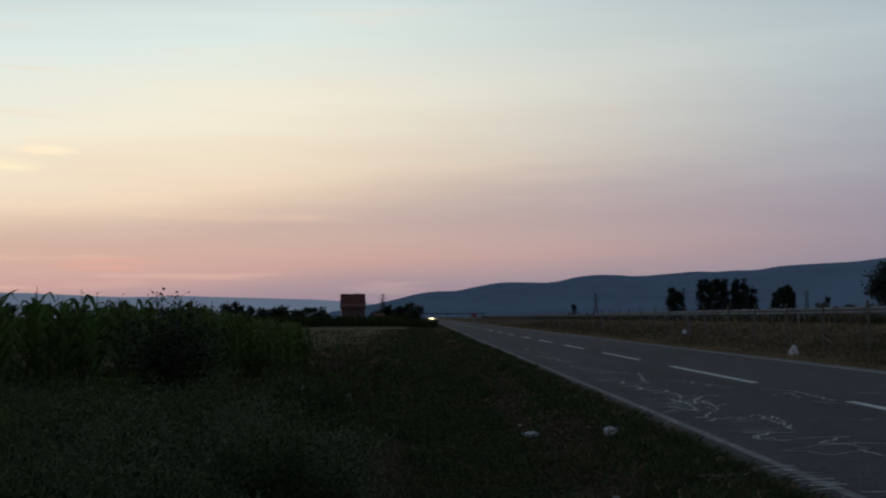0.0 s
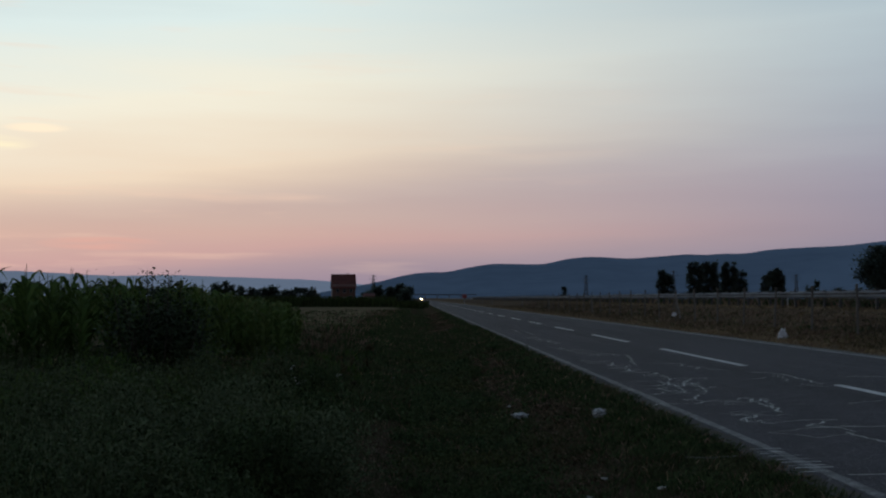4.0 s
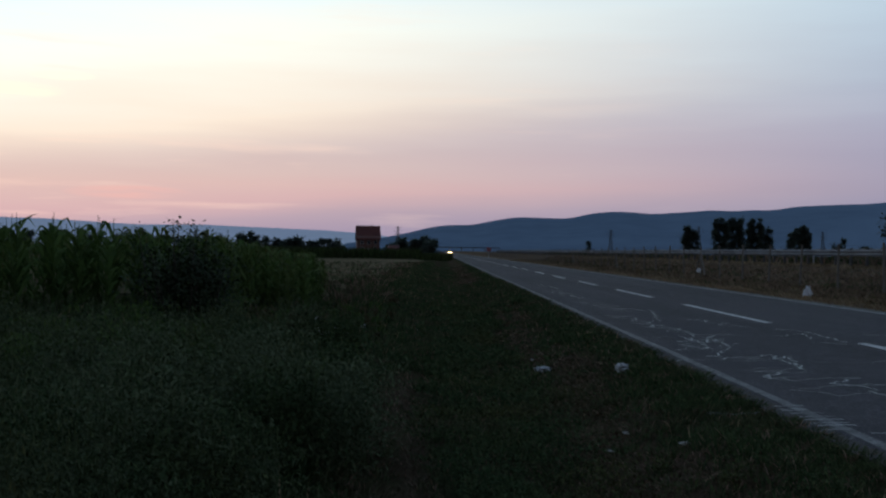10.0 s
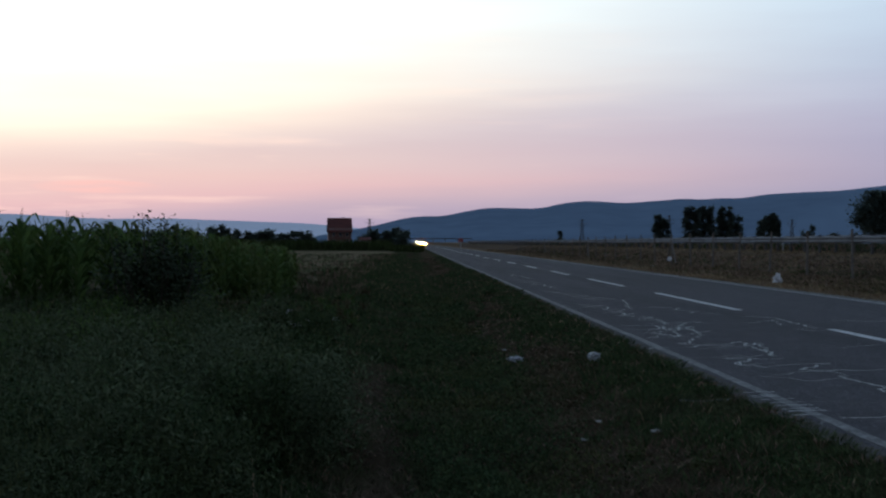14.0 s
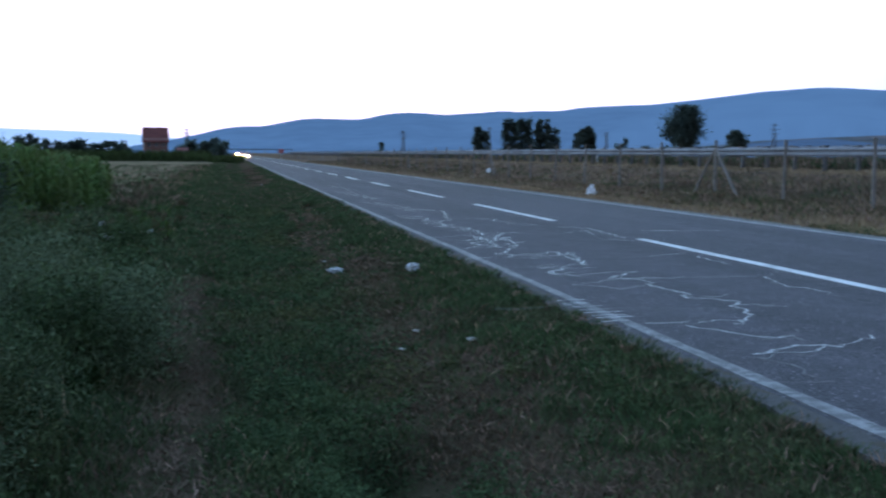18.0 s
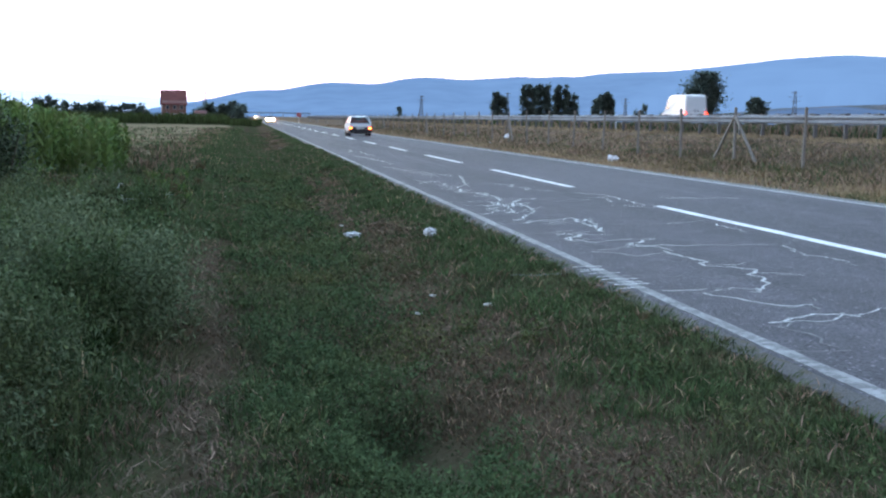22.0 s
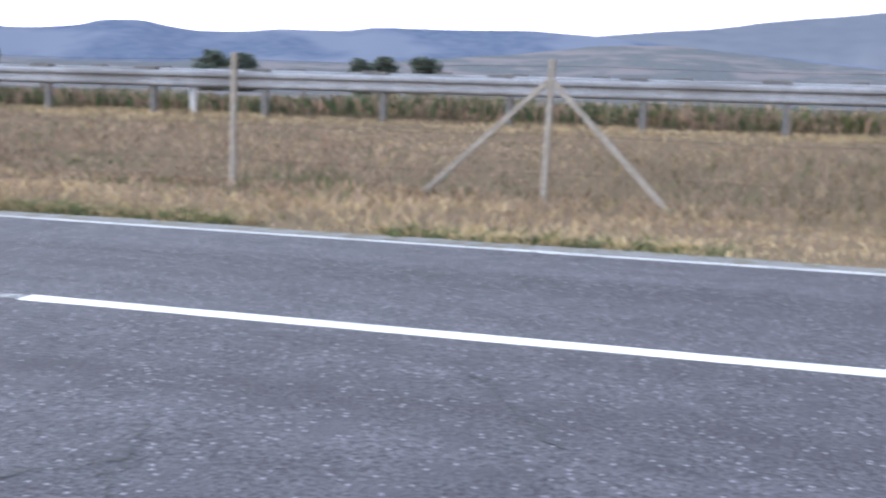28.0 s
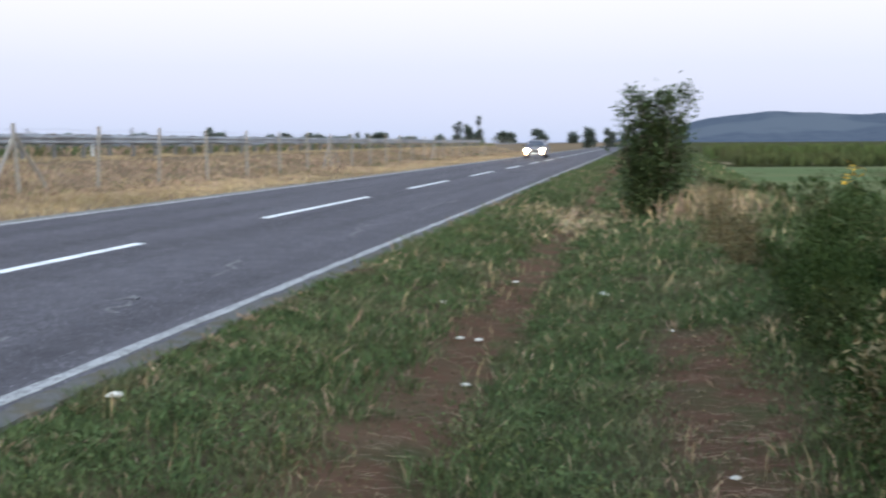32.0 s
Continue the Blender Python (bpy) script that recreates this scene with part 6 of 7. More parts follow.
build_rail("guard_rail", 18.0, 0.97, 0.31, -140, 380, "galvanised steel guard rail on posts along the motorway", 0.36)
build_rail("median_rail", 30.0, 1.02, 0.52, -150, 190, "second steel guard rail on the motorway median", 0.9)
for i, y in enumerate((10.05, 60.05, -39.95)):
    top = empty("delineator_post", pose(18.55, y, 0.87))
    part("post", boxed(-0.03, 0.03, -0.06, 0.06, -0.1, 0.62, 0.015), M["white_bag"], top)
    part("reflector", boxed(-0.036, -0.028, -0.035, 0.035, 0.42, 0.56), M["dark_steel"], top)
    tagged(top, "white roadside delineator post behind the rail", "delineator post", "delineator posts")


# ---------------------------------------------------------------- buildings and pylons
def build_house():
    """A tall unfinished brick house, gable to the side, steep red roof."""
    x, y = at_bearing(-3.42, 420)
    top = empty("house", pose(x, y, -0.3, 0, 0, 6))
    w, d, eave, ridge_z = 3.9, 5.2, 5.6, 9.9
    bm = boxed(-w, w, -d, d, 0, eave)
    part("wall", bm, M["house_wall"], top, "bare red-brown brick wall")
    bm = bmesh.new()
    a = [bm.verts.new(p) for p in ((-w + 0.05, -d, eave), (-w + 0.05, d, eave), (-w + 0.05, 0, ridge_z - 0.35))]
    b = [bm.verts.new(p) for p in ((w - 0.05, -d, eave), (w - 0.05, d, eave), (w - 0.05, 0, ridge_z - 0.35))]
    bm.faces.new(a)
    bm.faces.new(b[::-1])
    for i, j in ((0, 1), (1, 2), (2, 0)):
        bm.faces.new((a[i], b[i], b[j], a[j]))
    part("gable", bm, M["house_wall"], top)
    for s in (-1, 1):
        bm = bmesh.new()
        o = 0.5
        ring = [(s * 0.0, ridge_z), (s * (d + o), eave - 0.5), (s * (d + o), eave - 0.72), (s * 0.0, ridge_z - 0.25)]
        loft(bm, [[(xx, p, q) for p, q in ring] for xx in (-w - 0.35, w + 0.35)])
        part("roof_slope", bm, M["roof_tile"], top, "steep red tiled roof slope")
    for k, (px, pz, hw, hh) in enumerate(((-2.2, 3.4, 0.55, 0.7), (0.1, 3.4, 0.55, 0.7), (2.4, 3.4, 0.55, 0.7), (-2.2, 0.9, 0.6, 0.8), (2.4, 0.9, 0.6, 0.8))):
        win = part("window", boxed(px - hw, px + hw, -d - 0.06, -d + 0.02, pz, pz + 2 * hh), M["plaster"], top)
        part("pane", boxed(px - hw + 0.1, px + hw - 0.1, -d - 0.09, -d - 0.065, pz + 0.1, pz + 2 * hh - 0.1), M["window"], win)
    part("door", boxed(-0.4, 0.6, -d - 0.07, -d + 0.02, 0.0, 2.1), M["plaster"], top)
    part("chimney", boxed(1.2, 1.8, 0.6, 1.2, ridge_z - 1.2, ridge_z + 0.25), M["house_wall"], top)
    tagged(top, "tall unfinished brick house with a steep red roof", "house")


build_house()


def build_far_buildings():
    rnd = random.Random(6)
    for az, far, w, h, label in ((-2.2, 430, 3.5, 2.2, "low pale shed beside the brick house"), (-0.75, 460, 7, 2.4, "low long pale building among far trees"), (24.9, 1300, 22, 8.0, "pale factory block at the foot of the hills")):
        x, y = at_bearing(az, far)
        top = empty("far_building", pose(x, y, -0.3, 0, 0, rnd.uniform(-8, 8)))
        part("wall", boxed(-w / 2, w / 2, -3, 3, 0, h), M["plaster"] if w < 20 else M["concrete"], top)
        bm = bmesh.new()
        loft(bm, [[(xx, -3.4, h), (xx, 0, h + 1.1), (xx, 3.4, h), (xx, 3.4, h - 0.15), (xx, -3.4, h - 0.15)] for xx in (-w / 2 - 0.3, w / 2 + 0.3)])
        part("roof", bm, M["roof_tile"] if w < 8 else M["steel_post"], top)
        for k in range(max(1, int(w // 4))):
            cx = -w / 2 + (k + 0.5) * w / max(1, int(w // 4))
            part("window", boxed(cx - 0.5, cx + 0.5, -3.05, -2.95, h * 0.4, h * 0.75), M["window"], top)
        tagged(top, label, "building", "far buildings")


build_far_buildings()


def build_bridge():
    """A low overpass far up the road, dark parapet over pale piers."""
    x, y = at_bearing(1.3, 1450)
    top = empty("bridge", pose(x, y, -0.3, 0, 0, -3))
    part("deck", boxed(-40, 40, -4, 4, 5.4, 5.8, 0.05), M["dark_steel"], top)
    part("parapet", boxed(-40, 40, -4.2, -4.0, 5.7, 6.4), M["steel_post"], top, "dark bridge parapet")
    for px in (-21, -7, 7, 21):
        part("pier", boxed(px - 0.4, px + 0.4, -2, 2, 0, 5.45, 0.05), M["concrete"], top)
    tagged(top, "low road bridge with a dark parapet in the distance", "bridge")


build_bridge()


def build_sign():
    """A red panel on a pale post where the road runs out of sight."""
    top = empty("road_sign", pose(10.6, 262.0, 0.0, 0, 0, 3))
    bm = bmesh.new()
    rod(bm, (0, 0, 0), (0, 0, 2.1), 0.07)
    part("post", bm, M["plaster"], top)
    panel = part("panel", boxed(-0.50, 0.50, -0.10, -0.075, 1.35, 2.15, 0.01), M["sign_red"], top, "faded red panel")
    part("rim", boxed(-0.42, 0.42, -0.112, -0.104, 1.70, 1.80), M["plaster"], panel)
    tagged(top, "small red road sign on a pale post", "road sign")


build_sign()


def build_pylon(az, far, height, label):
    x, y = at_bearing(az, far)
    top = empty("pylon", pose(x, y, -0.3, 0, 0, -az + 8))
    r = 0.0011 * far * 0.18
    for sx in (-1, 1):
        for sy in (-1, 1):
            bm = bmesh.new()
            rod(bm, (sx * height * 0.085, sy * height * 0.085, 0), (sx * 0.3, sy * 0.3, height), r, r * 0.7, 5)
            part("leg", bm, M["steel_post"], top)
    bm = bmesh.new()
    for k in range(8):
        f0, f1 = k / 8, (k + 1) / 8
        w0, w1 = height * 0.085 * (1 - f0) + 0.3 * f0, height * 0.085 * (1 - f1) + 0.3 * f1
        for s in (-1, 1):
            rod(bm, (-s * w0, -w0, f0 * height), (s * w1, -w1, f1 * height), r * 0.5, None, 4)
            rod(bm, (-s * w0, w0, f0 * height), (s * w1, w1, f1 * height), r * 0.5, None, 4)
    part("bracing", bm, M["steel_post"], top)
    for h, w in ((0.72, 0.14), (0.84, 0.18), (0.96, 0.12)):
        bm = bmesh.new()
        rod(bm, (-w * height, 0, h * height), (w * height, 0, h * height), r * 0.8, None, 5)
        part("cross_arm", bm, M["steel_post"], top)
    tagged(top, label, "pylon", "pylons")


for az, far, tall in ((8.05, 700, 15), (25.2, 620, 18), (12.1, 900, 22), (17.6, 800, 17), (-2.0, 640, 14), (47.6, 600, 14), (148.0, 900, 16), (152.0, 950, 14), (156.5, 950, 14)):
    build_pylon(az, far, tall, "grey steel lattice power pylon far off")
for az, far, tall in ((-4.75, 360, 5.0), (-8.2, 420, 6.0), (-5.6, 380, 4.5)):
    x, y = at_bearing(az, far)
    top = empty("utility_pole", pose(x, y, -0.3))
    bm = bmesh.new()
    rod(bm, (0, 0, 0), (0, 0, tall), 0.16, 0.12)
    part("pole", bm, M["bark"], top)
    bm = bmesh.new()
    rod(bm, (-0.7, 0, tall - 0.4), (0.7, 0, tall - 0.4), 0.08)
    part("cross_arm", bm, M["bark"], top)
    tagged(top, "wooden utility pole standing in the fields", "utility pole", "utility poles")


# ---------------------------------------------------------------- vehicles
M["white_paint"] = surface("dull_white_car_paint", (0.50, 0.53, 0.53), (0.56, 0.58, 0.58), 3.0, 0.32, c=(0.44, 0.46, 0.45), spec=0.5)
M["dark_paint"] = surface("dark_grey_car_paint", (0.05, 0.055, 0.065), (0.07, 0.075, 0.085), 3.0, 0.3, spec=0.5)
M["silver_paint"] = surface("grey_car_paint", (0.16, 0.16, 0.17), (0.20, 0.20, 0.21), 3.0, 0.3, metal=0.4)
M["black_plastic"] = surface("black_plastic", (0.018, 0.018, 0.02), (0.03, 0.03, 0.032), 10.0, 0.6)
M["tyre"] = surface("tyre_rubber", (0.015, 0.015, 0.016), (0.025, 0.025, 0.025), 20.0, 0.9)
M["dark_rim"] = surface("dull_steel_rim", (0.045, 0.045, 0.048), (0.075, 0.074, 0.074), 8.0, 0.6, metal=0.3)
M["rim"] = surface("steel_rim", (0.25, 0.25, 0.26), (0.32, 0.32, 0.33), 8.0, 0.4, metal=0.6)
M["car_glass"] = surface("car_glass", (0.02, 0.025, 0.03), (0.03, 0.035, 0.04), 2.0, 0.06, spec=0.6)
M["seat_cloth"] = surface("reddish_seat_cloth", (0.30, 0.085, 0.06), (0.36, 0.11, 0.08), 6.0, 0.9)
M["side_glass"] = surface("reflecting_side_glass", (0.03, 0.035, 0.04), (0.04, 0.045, 0.05), 2.0, 0.05, spec=1.0)
M["clear_glass"] = surface("tinted_car_glass", (0.62, 0.66, 0.68), (0.64, 0.68, 0.70), 2.0, 0.02, spec=0.5)
M["clear_glass"].node_tree.nodes["Principled BSDF"].inputs["Transmission Weight"].default_value = 1.0
M["clear_glass"].node_tree.nodes["Principled BSDF"].inputs["IOR"].default_value = 1.25
M["tail_lens"] = surface("red_lens", (0.22, 0.012, 0.008), (0.28, 0.018, 0.01), 10.0, 0.25, spec=0.5)
M["plate"] = surface("number_plate", (0.62, 0.62, 0.6), (0.7, 0.7, 0.68), 5.0, 0.5)
M["tail_lamp"] = glow("lit_tail_lamp", (1.0, 0.05, 0.01, 1), 0.7)
M["tail_core"] = glow("lit_tail_bulb", (1.0, 0.25, 0.04, 1), 3.0)
M["head_lamp"] = glow("lit_head_lamp", (1.0, 0.80, 0.50, 1), 90.0)
# no lamp: emission for the headlights' reflection below the bumper
M["lamp_reflection"] = glow("glowing_lamp_reflection", (1.0, 0.62, 0.28, 1), 25.0)
M["far_lamp"] = glow("lit_distant_head_lamp", (1.0, 0.60, 0.22, 1), 1300.0)
M["indicator"] = surface("amber_lens", (0.5, 0.16, 0.02), (0.55, 0.2, 0.03), 8.0, 0.3)


def prism(bm, side, half, tuck):
    """A body from its side outline (y, z); half: half width by height; tuck: narrowing to the ends."""
    rings = []
    for s in (-1, -0.93, 0.93, 1):
        k = 1.0 if abs(s) < 0.99 else 0.975
        cy = sum(p[0] for p in side) / len(side)
        rings.append([(s * half(p[0], p[1]) , cy + (p[0] - cy) * k, p[1] if k == 1 else p[1] * 0.995) for p in side])
    return loft(bm, rings)


def wheel(parent, x, y, r, side, rim="rim"):
    bm = bmesh.new()
    prof = [(-0.085, r * 0.62), (-0.09, r * 0.9), (-0.06, r), (0.06, r), (0.09, r * 0.9), (0.085, r * 0.62)]
    rings = [[(px, pr * math.cos(a), pr * math.sin(a)) for px, pr in prof] for a in np.linspace(0, 2 * math.pi, 25)[:-1]]
    rows = [[bm.verts.new(p) for p in ring] for ring in rings]
    for i in range(24):
        a, b = rows[i], rows[(i + 1) % 24]
        for k in range(6):
            bm.faces.new((a[k], a[(k + 1) % 6], b[(k + 1) % 6], b[k]))
    hub = new("wheel")
    hub.parent = parent
    hub.matrix_basis = pose(x, y, r)
    part("tyre", bm, M["tyre"], hub)
    bm = bmesh.new()
    bmesh.ops.create_cone(bm, cap_ends=True, segments=20, radius1=r * 0.64, radius2=r * 0.64, depth=0.12, matrix=Matrix.Rotation(math.pi / 2, 4, "Y"))
    bmesh.ops.create_cone(bm, cap_ends=True, segments=10, radius1=r * 0.22, radius2=r * 0.16, depth=0.06, matrix=Matrix.Translation((side * 0.075, 0, 0)) @ Matrix.Rotation(math.pi / 2, 4, "Y"))
    for k in range(6):
        a = k * math.pi / 3
        box(bm, side * 0.055 - 0.012, side * 0.055 + 0.012, 0.42 * r * math.cos(a) - 0.02, 0.42 * r * math.cos(a) + 0.02, 0.42 * r * math.sin(a) - 0.02, 0.42 * r * math.sin(a) + 0.02)
    part("rim", bm, M[rim], hub)
    return hub


def quad_slab(pts, off):
    """A thin pane through four corners, off: its thickness as a vector."""
    bm = bmesh.new()
    o = Vector(off)
    loft(bm, [[Vector(p) for p in pts], [Vector(p) + o for p in pts]])
    return bm


def build_hatchback(name, paint, label):
    """Angular three-door hatchback, 4.0 m; rear bumper at y = 0, bound for +y."""
    car = empty(name, Matrix())
    W = 0.775

    def arch(y):
        return [(y + 0.375 * math.cos(a), 0.30 + 0.345 * math.sin(a)) for a in np.linspace(-0.2, math.pi + 0.2, 13)]

    # flanks with open wheel arches, rounded over towards belt, nose and tail
    low = [(0.03, 0.45), (0.01, 0.60), (0.05, 0.84), (0.12, 0.905), (0.6, 0.915), (1.6, 0.91), (2.62, 0.90), (2.80, 0.885), (3.70, 0.79), (3.90, 0.72), (3.96, 0.58), (3.95, 0.42), (3.86, 0.28), (3.52, 0.235)]
    low += arch(3.14) + [(2.70, 0.225), (1.15, 0.225)] + arch(0.72) + [(0.30, 0.245), (0.08, 0.32)]
    bm = bmesh.new()
    cy, cz = 2.0, 0.55
    rings = []
    for s, k in ((-1.0, 0.945), (-0.985, 0.966), (-0.94, 0.985), (-0.84, 1.0), (0.84, 1.0), (0.94, 0.985), (0.985, 0.966), (1.0, 0.945)):
        rings.append([(s * W, cy + (p - cy) * (k if p < 0.2 or p > 3.6 else 1.0), cz + (q - cz) * (0.5 + 0.5 * k if q > cz else 1.0)) for p, q in low])
    loft(bm, rings)
    part("body", bm, M[paint], car, "dull white painted steel body")
    # roof shell and pillars round an open cabin
    bm = bmesh.new()
    rings = []
    for z, y0, y1, w in ((1.285, 0.57, 2.10, 0.625), (1.320, 0.52, 2.06, 0.615), (1.348, 0.57, 1.98, 0.57), (1.370, 0.74, 1.85, 0.48), (1.380, 0.97, 1.65, 0.33)):
        rings.append([(-w, y0 + 0.09, z), (-w + 0.10, y0 + 0.01, z), (0, y0, z), (w - 0.10, y0 + 0.01, z), (w, y0 + 0.09, z), (w, y1 - 0.10, z), (w - 0.12, y1 - 0.02, z), (0, y1, z), (-w + 0.12, y1 - 0.02, z), (-w, y1 - 0.10, z)])
    loft(bm, rings)
    part("roof", bm, M[paint], car)
    for s in (-1, 1):
        for nm, a, b, c, d in (("rear_pillar", 0.10, 0.52, 0.82, 0.60), ("door_pillar", 1.36, 1.46, 1.46, 1.38), ("front_pillar", 2.62, 2.74, 2.12, 2.03)):
            bm = bmesh.new()
            loft(bm, [[(s * 0.775, a, 0.90), (s * 0.775, b, 0.90), (s * 0.625, c, 1.30), (s * 0.625, d, 1.30)], [(s * 0.70, a, 0.90), (s * 0.70, b, 0.90), (s * 0.56, c, 1.30), (s * 0.56, d, 1.30)]])
            part(nm, bm, M[paint], car)
        part("side_window", quad_slab([(s * 0.764, 1.46, 0.915), (s * 0.764, 2.62, 0.915), (s * 0.622, 2.06, 1.285), (s * 0.622, 1.46, 1.285)], (-s * 0.008, 0, -0.002)), M["side_glass"], car)
        part("quarter_window", quad_slab([(s * 0.764, 0.50, 0.915), (s * 0.764, 1.36, 0.915), (s * 0.622, 1.38, 1.285), (s * 0.622, 0.82, 1.285)], (-s * 0.008, 0, -0.002)), M["side_glass"], car)
        part("window_trim", boxed(s * 0.778 - 0.006, s * 0.778 + 0.006, 0.48, 2.64, 0.905, 0.922), M["black_plastic"], car)
        door = part("door", boxed(s * 0.777 - 0.004, s * 0.777 + 0.004, 1.42, 2.60, 0.30, 0.86, 0.003), M[paint], car)
        part("handle", boxed(s * 0.785 - 0.008, s * 0.785 + 0.008, 1.50, 1.66, 0.74, 0.775, 0.004), M["black_plastic"], door)
        part("door_gap", boxed(s * 0.7765 - 0.002, s * 0.7765 + 0.002, 1.395, 1.415, 0.28, 0.90), M["black_plastic"], car)
        part("mirror", boxed(s * 0.86 - 0.075, s * 0.86 + 0.075, 2.46, 2.54, 0.92, 1.03, 0.02), M["black_plastic"], car, "black door mirror")
        part("sill", boxed(s * 0.77 - 0.02, s * 0.77 + 0.02, 1.13, 2.72, 0.19, 0.345, 0.012), M["black_plastic"], car)
        # black strip drawn in as the shade line of the flank crease
        part("crease_shade", boxed(s * 0.776 - 0.004, s * 0.776 + 0.004, 1.08, 2.78, 0.455, 0.475), M["black_plastic"], car)
        lamp = part("tail_light", boxed(s * 0.650 - 0.118, s * 0.650 + 0.118, -0.012, 0.10, 0.470, 0.650, 0.02), M["tail_lens"], car, "red tail light lens")
        part("bulb_lens", boxed(s * 0.660 - 0.095, s * 0.660 + 0.095, -0.02, -0.013, 0.490, 0.630), M["tail_lamp"], lamp, "glowing red lamp")
        part("bulb", boxed(s * 0.665 - 0.07, s * 0.665 + 0.07, -0.026, -0.021, 0.53, 0.58), M["tail_core"], lamp, "bright orange bulb")
        part("headlight", boxed(s * 0.56 - 0.14, s * 0.56 + 0.14, 3.90, 3.975, 0.56, 0.70, 0.01), M["rim"], car)
        for y in (0.72, 3.14):
            wheel(car, s * 0.70, y, 0.285, s, "dark_rim")
            bm = bmesh.new()
            box(bm, s * 0.65 - 0.10, s * 0.65 + 0.10, y - 0.355, y + 0.355, 0.30, 0.62)
            part("arch_lining", bm, M["black_plastic"], car)
    pane = part("rear_window", quad_slab([(-0.665, 0.115, 0.915), (0.665, 0.115, 0.915), (0.545, 0.56, 1.30), (-0.545, 0.56, 1.30)], (0, 0.006, -0.005)), M["clear_glass"], car, "tinted rear window")
    pane.visible_shadow = False
    pane = part("windscreen", quad_slab([(-0.68, 2.70, 0.905), (0.68, 2.70, 0.905), (0.58, 2.10, 1.30), (-0.58, 2.10, 1.30)], (0, -0.006, -0.005)), M["clear_glass"], car)
    pane.visible_shadow = False
    part("window_seal", boxed(-0.60, 0.60, 0.53, 0.58, 1.283, 1.300, 0.004), M["black_plastic"], car)
    # inside
    part("rear_bench", boxed(-0.60, 0.60, 0.80, 0.96, 0.60, 1.10, 0.05), M["seat_cloth"], car, "reddish rear bench")
    part("parcel_shelf", boxed(-0.62, 0.62, 0.18, 0.80, 0.84, 0.87), M["seat_cloth"], car)
    for s in (-1, 1):
        seat = part("front_seat", boxed(s * 0.34 - 0.24, s * 0.34 + 0.24, 1.55, 1.68, 0.55, 1.12, 0.05), M["seat_cloth"], car)
        part("headrest", boxed(s * 0.34 - 0.13, s * 0.34 + 0.13, 1.52, 1.60, 1.13, 1.25, 0.03), M["seat_cloth"], seat)
    part("dashboard", boxed(-0.66, 0.66, 2.25, 2.62, 0.70, 0.93, 0.04), M["black_plastic"], car)
    # tail
    part("rear_bumper", boxed(-0.785, 0.785, -0.07, 0.14, 0.26, 0.475, 0.035), M["black_plastic"], car, "black plastic rear bumper")
    part("front_bumper", boxed(-0.78, 0.78, 3.84, 4.04, 0.30, 0.52, 0.03), M["black_plastic"], car)
    panel = part("rear_panel", boxed(-0.53, 0.53, -0.006, 0.05, 0.49, 0.64, 0.005), M["black_plastic"], car)
    part("number_plate", boxed(-0.26, 0.26, -0.020, -0.008, 0.515, 0.615), M["plate"], panel)
    part("plate_bar", boxed(-0.2, 0.2, -0.024, -0.021, 0.55, 0.58), M["black_plastic"], panel)
    for s in (-1, 1):
        part("vent", boxed(s * 0.60 - 0.075, s * 0.60 + 0.075, 0.045, 0.075, 0.735, 0.76, 0.004), M["black_plastic"], car)
        part("tailgate_seam", boxed(s * 0.715 - 0.006, s * 0.715 + 0.006, 0.010, 0.030, 0.64, 0.86), M["black_plastic"], car)
    part("spoiler", boxed(-0.58, 0.58, 0.50, 0.62, 1.300, 1.325, 0.008), M["black_plastic"], car, "black strip over the rear window")
    part("tailgate_lip", boxed(-0.70, 0.70, 0.065, 0.105, 0.885, 0.905, 0.006), M["black_plastic"], car)
    part("exhaust", rod(bmesh.new(), (-0.42, -0.08, 0.235), (-0.42, 0.3, 0.235), 0.025), M["rim"], car)
    part("grille", boxed(-0.41, 0.41, 3.93, 3.98, 0.58, 0.70, 0.005), M["black_plastic"], car)
    part("underside", boxed(-0.52, 0.52, 0.12, 3.85, 0.17, 0.32), M["black_plastic"], car)
    return tagged(car, label, "car")


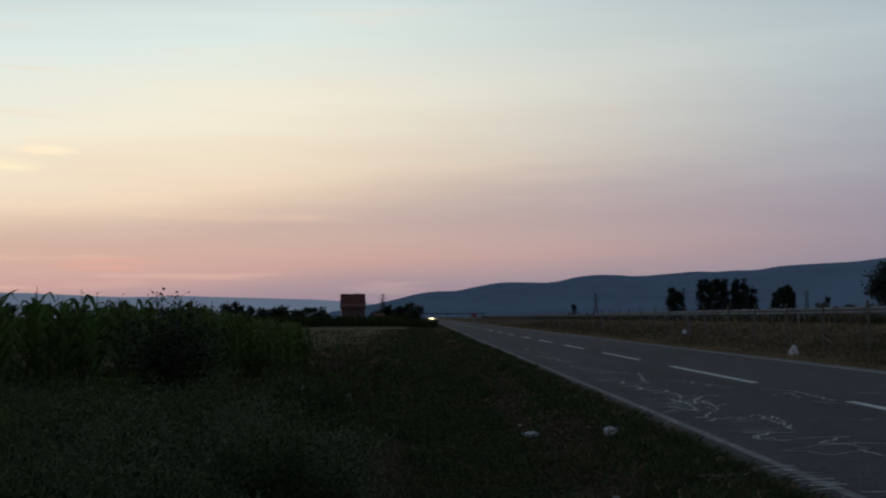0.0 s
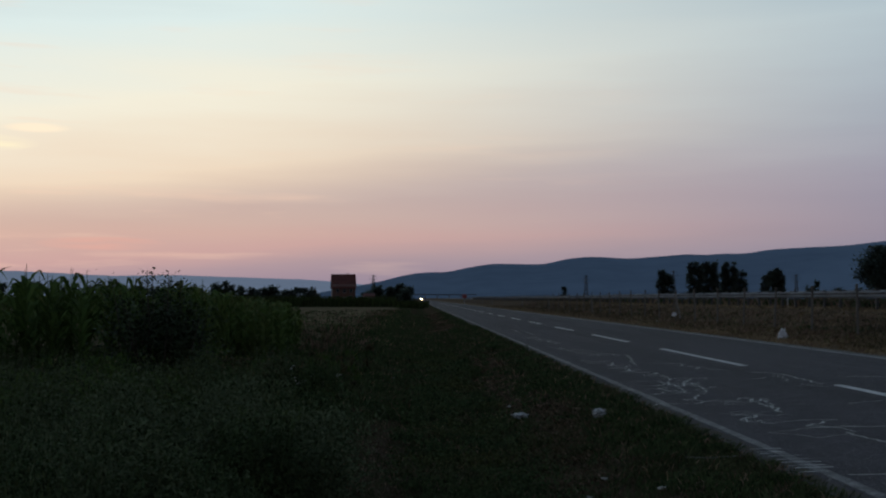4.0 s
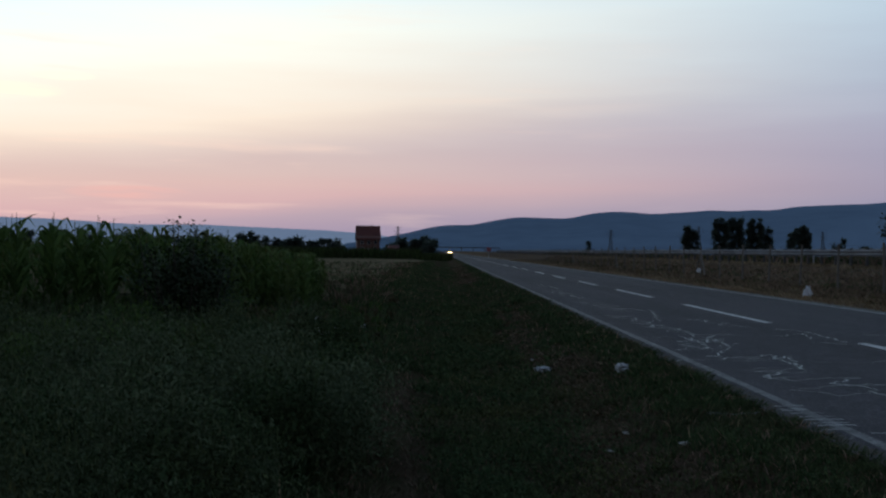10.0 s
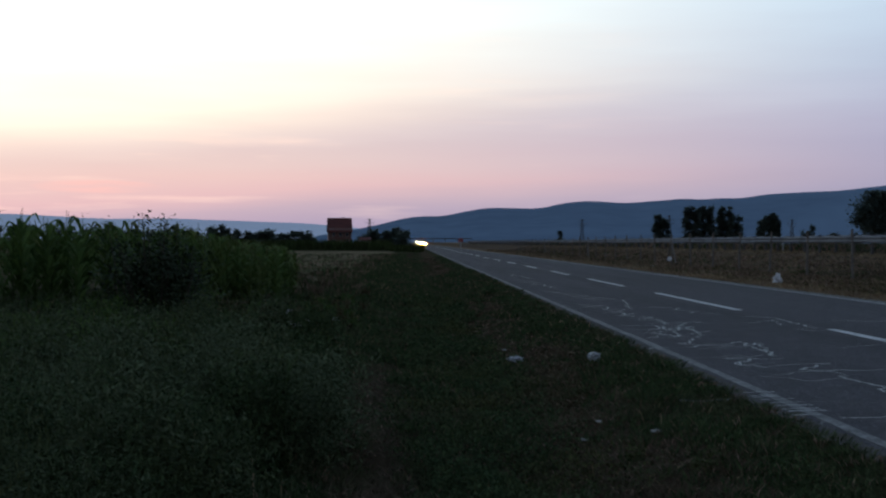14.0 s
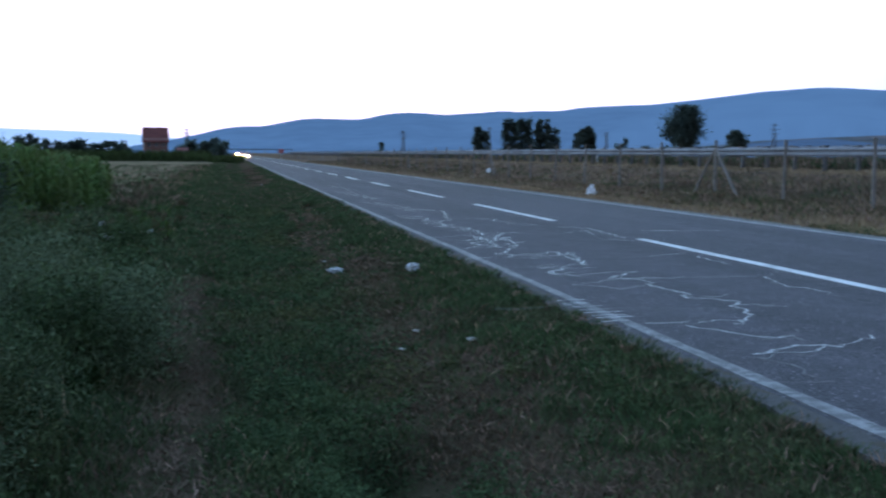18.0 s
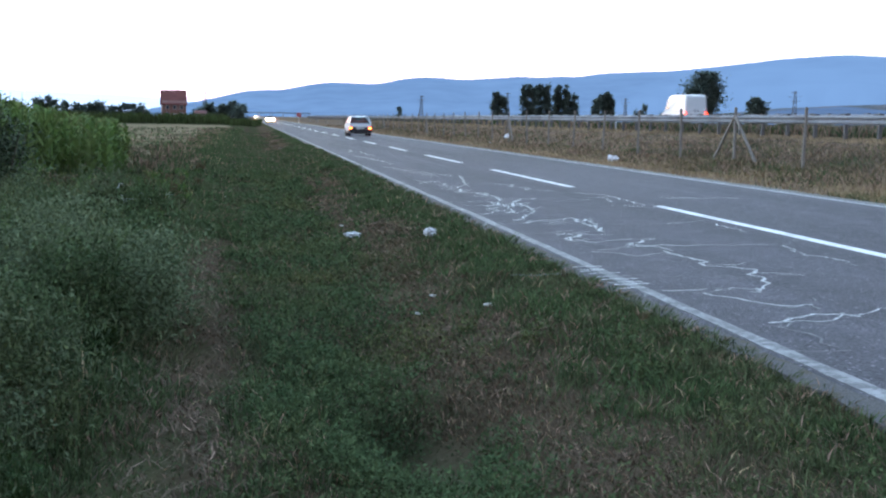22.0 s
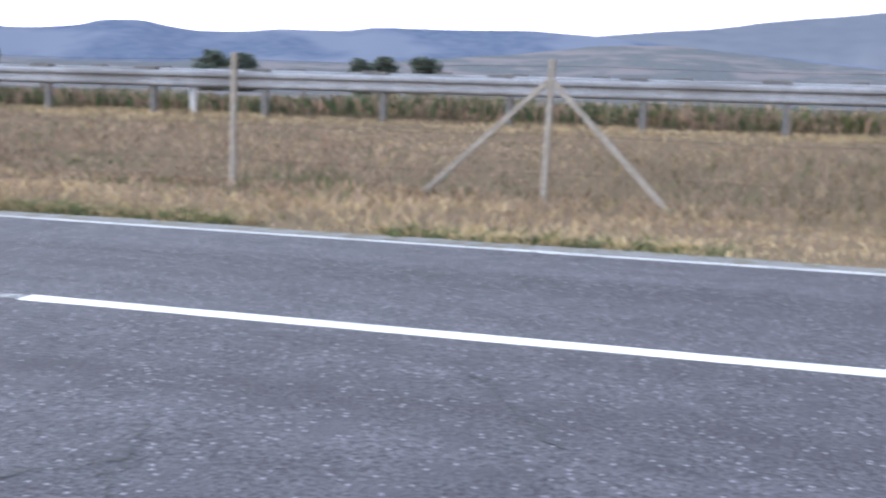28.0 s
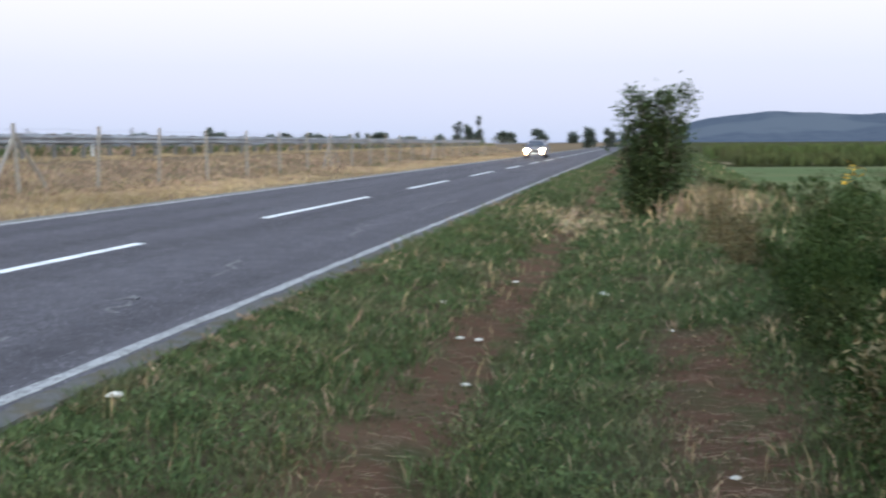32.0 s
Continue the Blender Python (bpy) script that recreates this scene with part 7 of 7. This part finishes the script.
def build_saloon(name, paint, label, lamp, size):
    """A four-door saloon seen head-on from afar; front bumper at y = 0, bound for -y."""
    car = empty(name, Matrix())
    low = [(0.02, 0.30), (0.0, 0.55), (0.10, 0.74), (1.25, 0.92), (3.5, 0.95), (4.3, 0.92), (4.38, 0.5), (4.30, 0.25)]
    part("body", prism(bmesh.new(), low, lambda y, z: 0.86 - 0.08 * max(0, (0.5 - y) / 0.5) ** 2, 0), M[paint], car)
    bm = bmesh.new()
    loft(bm, [[(-w, y0, z), (w, y0, z), (w, y1, z), (-w, y1, z)] for z, y0, y1, w in ((0.92, 1.15, 4.0, 0.80), (1.2, 1.6, 3.6, 0.70), (1.42, 2.0, 3.2, 0.60), (1.46, 2.2, 3.0, 0.52))])
    part("cabin", bm, M[paint], car)
    part("windscreen", quad_slab([(-0.70, 1.22, 0.97), (0.70, 1.22, 0.97), (0.56, 1.93, 1.37), (-0.56, 1.93, 1.37)], (0, -0.02, 0.02)), M["car_glass"], car)
    for s in (-1, 1):
        part("headlight", boxed(s * 0.60 - size, s * 0.60 + size, -0.02, 0.06, 0.66 - size * 0.7, 0.66 + size * 0.7, 0.02), M[lamp], car, "lit white headlight")
        part("side_window", quad_slab([(s * 0.795, 1.5, 0.96), (s * 0.795, 3.7, 0.96), (s * 0.64, 3.2, 1.35), (s * 0.64, 2.05, 1.35)], (s * 0.012, 0, 0.004)), M["car_glass"], car)
        part("mirror", boxed(s * 0.95 - 0.08, s * 0.95 + 0.08, 1.4, 1.5, 0.95, 1.08, 0.02), M["black_plastic"], car)
        part("tail_light", boxed(s * 0.66 - 0.12, s * 0.66 + 0.12, 4.34, 4.40, 0.68, 0.82), M["tail_lamp"], car)
        for y in (0.85, 3.45):
            wheel(car, s * 0.75, y, 0.30, s)
    # small glowing blocks added for the headlights' reflection on the road
    if lamp == "head_lamp":
        for s in (-1, 1):
            part("road_reflection", boxed(s * 0.62 - 0.05, s * 0.62 + 0.05, -0.08, -0.055, 0.34, 0.42, 0.01), M["lamp_reflection"], car, "glowing yellowish block standing for a headlight's reflection on the road")
    part("bumper", boxed(-0.82, 0.82, -0.06, 0.12, 0.28, 0.50, 0.03), M["black_plastic"], car)
    part("grille", boxed(-0.34, 0.34, -0.02, 0.05, 0.56, 0.70, 0.01), M["black_plastic"], car)
    part("number_plate", boxed(-0.26, 0.26, -0.075, -0.062, 0.34, 0.45), M["plate"], car)
    return tagged(car, label, "car", "oncoming cars")


def build_van():
    """A tall white panel van; rear doors at y = 0, bound for +y."""
    van = empty("panel_van", Matrix())
    side = [(0.0, 0.45), (0.02, 2.35), (0.10, 2.62), (0.5, 2.68), (4.0, 2.66), (4.35, 2.5), (4.95, 1.42), (5.75, 1.12), (5.9, 0.9), (5.9, 0.42)]
    part("body", prism(bmesh.new(), side, lambda y, z: 1.0 - 0.10 * max(0.0, z - 1.4) / 1.2, 0), M["white_paint"], van, "white painted van body")
    part("bumper", boxed(-0.98, 0.98, -0.1, 0.1, 0.40, 0.62, 0.03), M["black_plastic"], van)
    for s in (-1, 1):
        door = part("rear_door", boxed(s * 0.44 - 0.42, s * 0.44 + 0.42, -0.018, 0.0, 0.68, 2.45, 0.006), M["white_paint"], van)
        part("door_handle", boxed(s * 0.08 - 0.03, s * 0.08 + 0.03, -0.03, -0.019, 1.2, 1.4, 0.004), M["black_plastic"], door)
        part("tail_light", boxed(s * 0.93 - 0.06, s * 0.93 + 0.06, -0.03, 0.03, 0.80, 1.25, 0.01), M["tail_lamp"], van, "lit red tail light")
        part("cab_window", quad_slab([(s * 1.005, 4.0, 1.45), (s * 1.005, 4.8, 1.45), (s * 0.93, 4.35, 2.2), (s * 0.93, 4.0, 2.2)], (s * 0.01, 0, 0)), M["car_glass"], van)
        for y in (1.1, 4.9):
            wheel(van, s * 0.88, y, 0.34, s)
    part("windscreen", quad_slab([(-0.85, 4.98, 1.5), (0.85, 4.98, 1.5), (0.8, 4.46, 2.4), (-0.8, 4.46, 2.4)], (0, 0.02, 0.01)), M["car_glass"], van)
    return tagged(van, "tall white panel van with lit tail lights", "van")


hatchback = build_hatchback("hatchback", "white_paint", "old white angular hatchback with lit red tail lights")
following_car = build_saloon("oncoming_car", "silver_paint", "pale car coming on with bright headlights", "head_lamp", 0.12)
far_car = build_saloon("oncoming_car", "dark_paint", "dark car far up the road with headlights on", "far_lamp", 0.11)
second_far_car = build_saloon("oncoming_car", "silver_paint", "second car far up the road with headlights on", "far_lamp", 0.085)
van = build_van()


# ---------------------------------------------------------------- what moves
def motions():
    lane_away, lane_near = 7.85, 4.55

    def along(thing, x, y0, v, z, turn=0.0):
        walk(thing, [(t, pose(x, y0 + v * t, z, 0, 0, turn)) for t in (0.0, 8.0, 16.0, 24.0, 32.0)])

    along(hatchback, 7.58, 22.0 - 20.45 * 19.0, 20.45, road_z(7.58) - 0.01)
    along(following_car, lane_away, -95.0 - 22.0 * 32.0, 22.0, road_z(lane_away), 180.0)
    along(second_far_car, lane_near, 470.0 + 23.0 * 13.0, -23.0, road_z(lane_near))
    along(far_car, lane_near, 1300.0, -17.0, road_z(lane_near))
    along(van, 38.0, 100.0 - 35.0 * 22.0, 35.0, 1.04)
    # the sack sways and topples in the draught of the passing car
    sway = [(0.0, 0, 0.0), (19.2, 0, 0.0), (19.6, 8, 0.0), (20.0, -12, 0.02), (20.3, 55, 0.08), (20.6, 18, 0.04), (20.9, -30, 0.12), (21.2, 6, 0.08), (21.5, 35, 0.04), (21.8, 62, 0.05), (22.1, 84, 0.07), (23.0, 86, 0.07), (32.0, 86, 0.07)]
    walk(wind_sack, [(t, pose(11.0, 36.2, 0.03 + up, 0, tilt, 20)) for t, tilt, up in sway])
    for car in (hatchback, following_car, second_far_car, far_car, van):
        speed = {hatchback: -21.0, following_car: 22.0, second_far_car: 23.0, far_car: 17.0, van: -35.0}[car]
        # wheels turn steadily; the keyed turn per row stays under a quarter
        for hub in [c for c in car.children if c.name.startswith("wheel")]:
            at, rows, step = hub.matrix_basis.translation.copy(), [], 0.0
            walk(hub, [(t, Matrix.Translation(at) @ Euler((math.copysign(80 * DEG, speed) * i, 0, 0)).to_matrix().to_4x4()) for i, t in enumerate((0.0, 8.0, 16.0, 24.0, 32.0))])


motions()
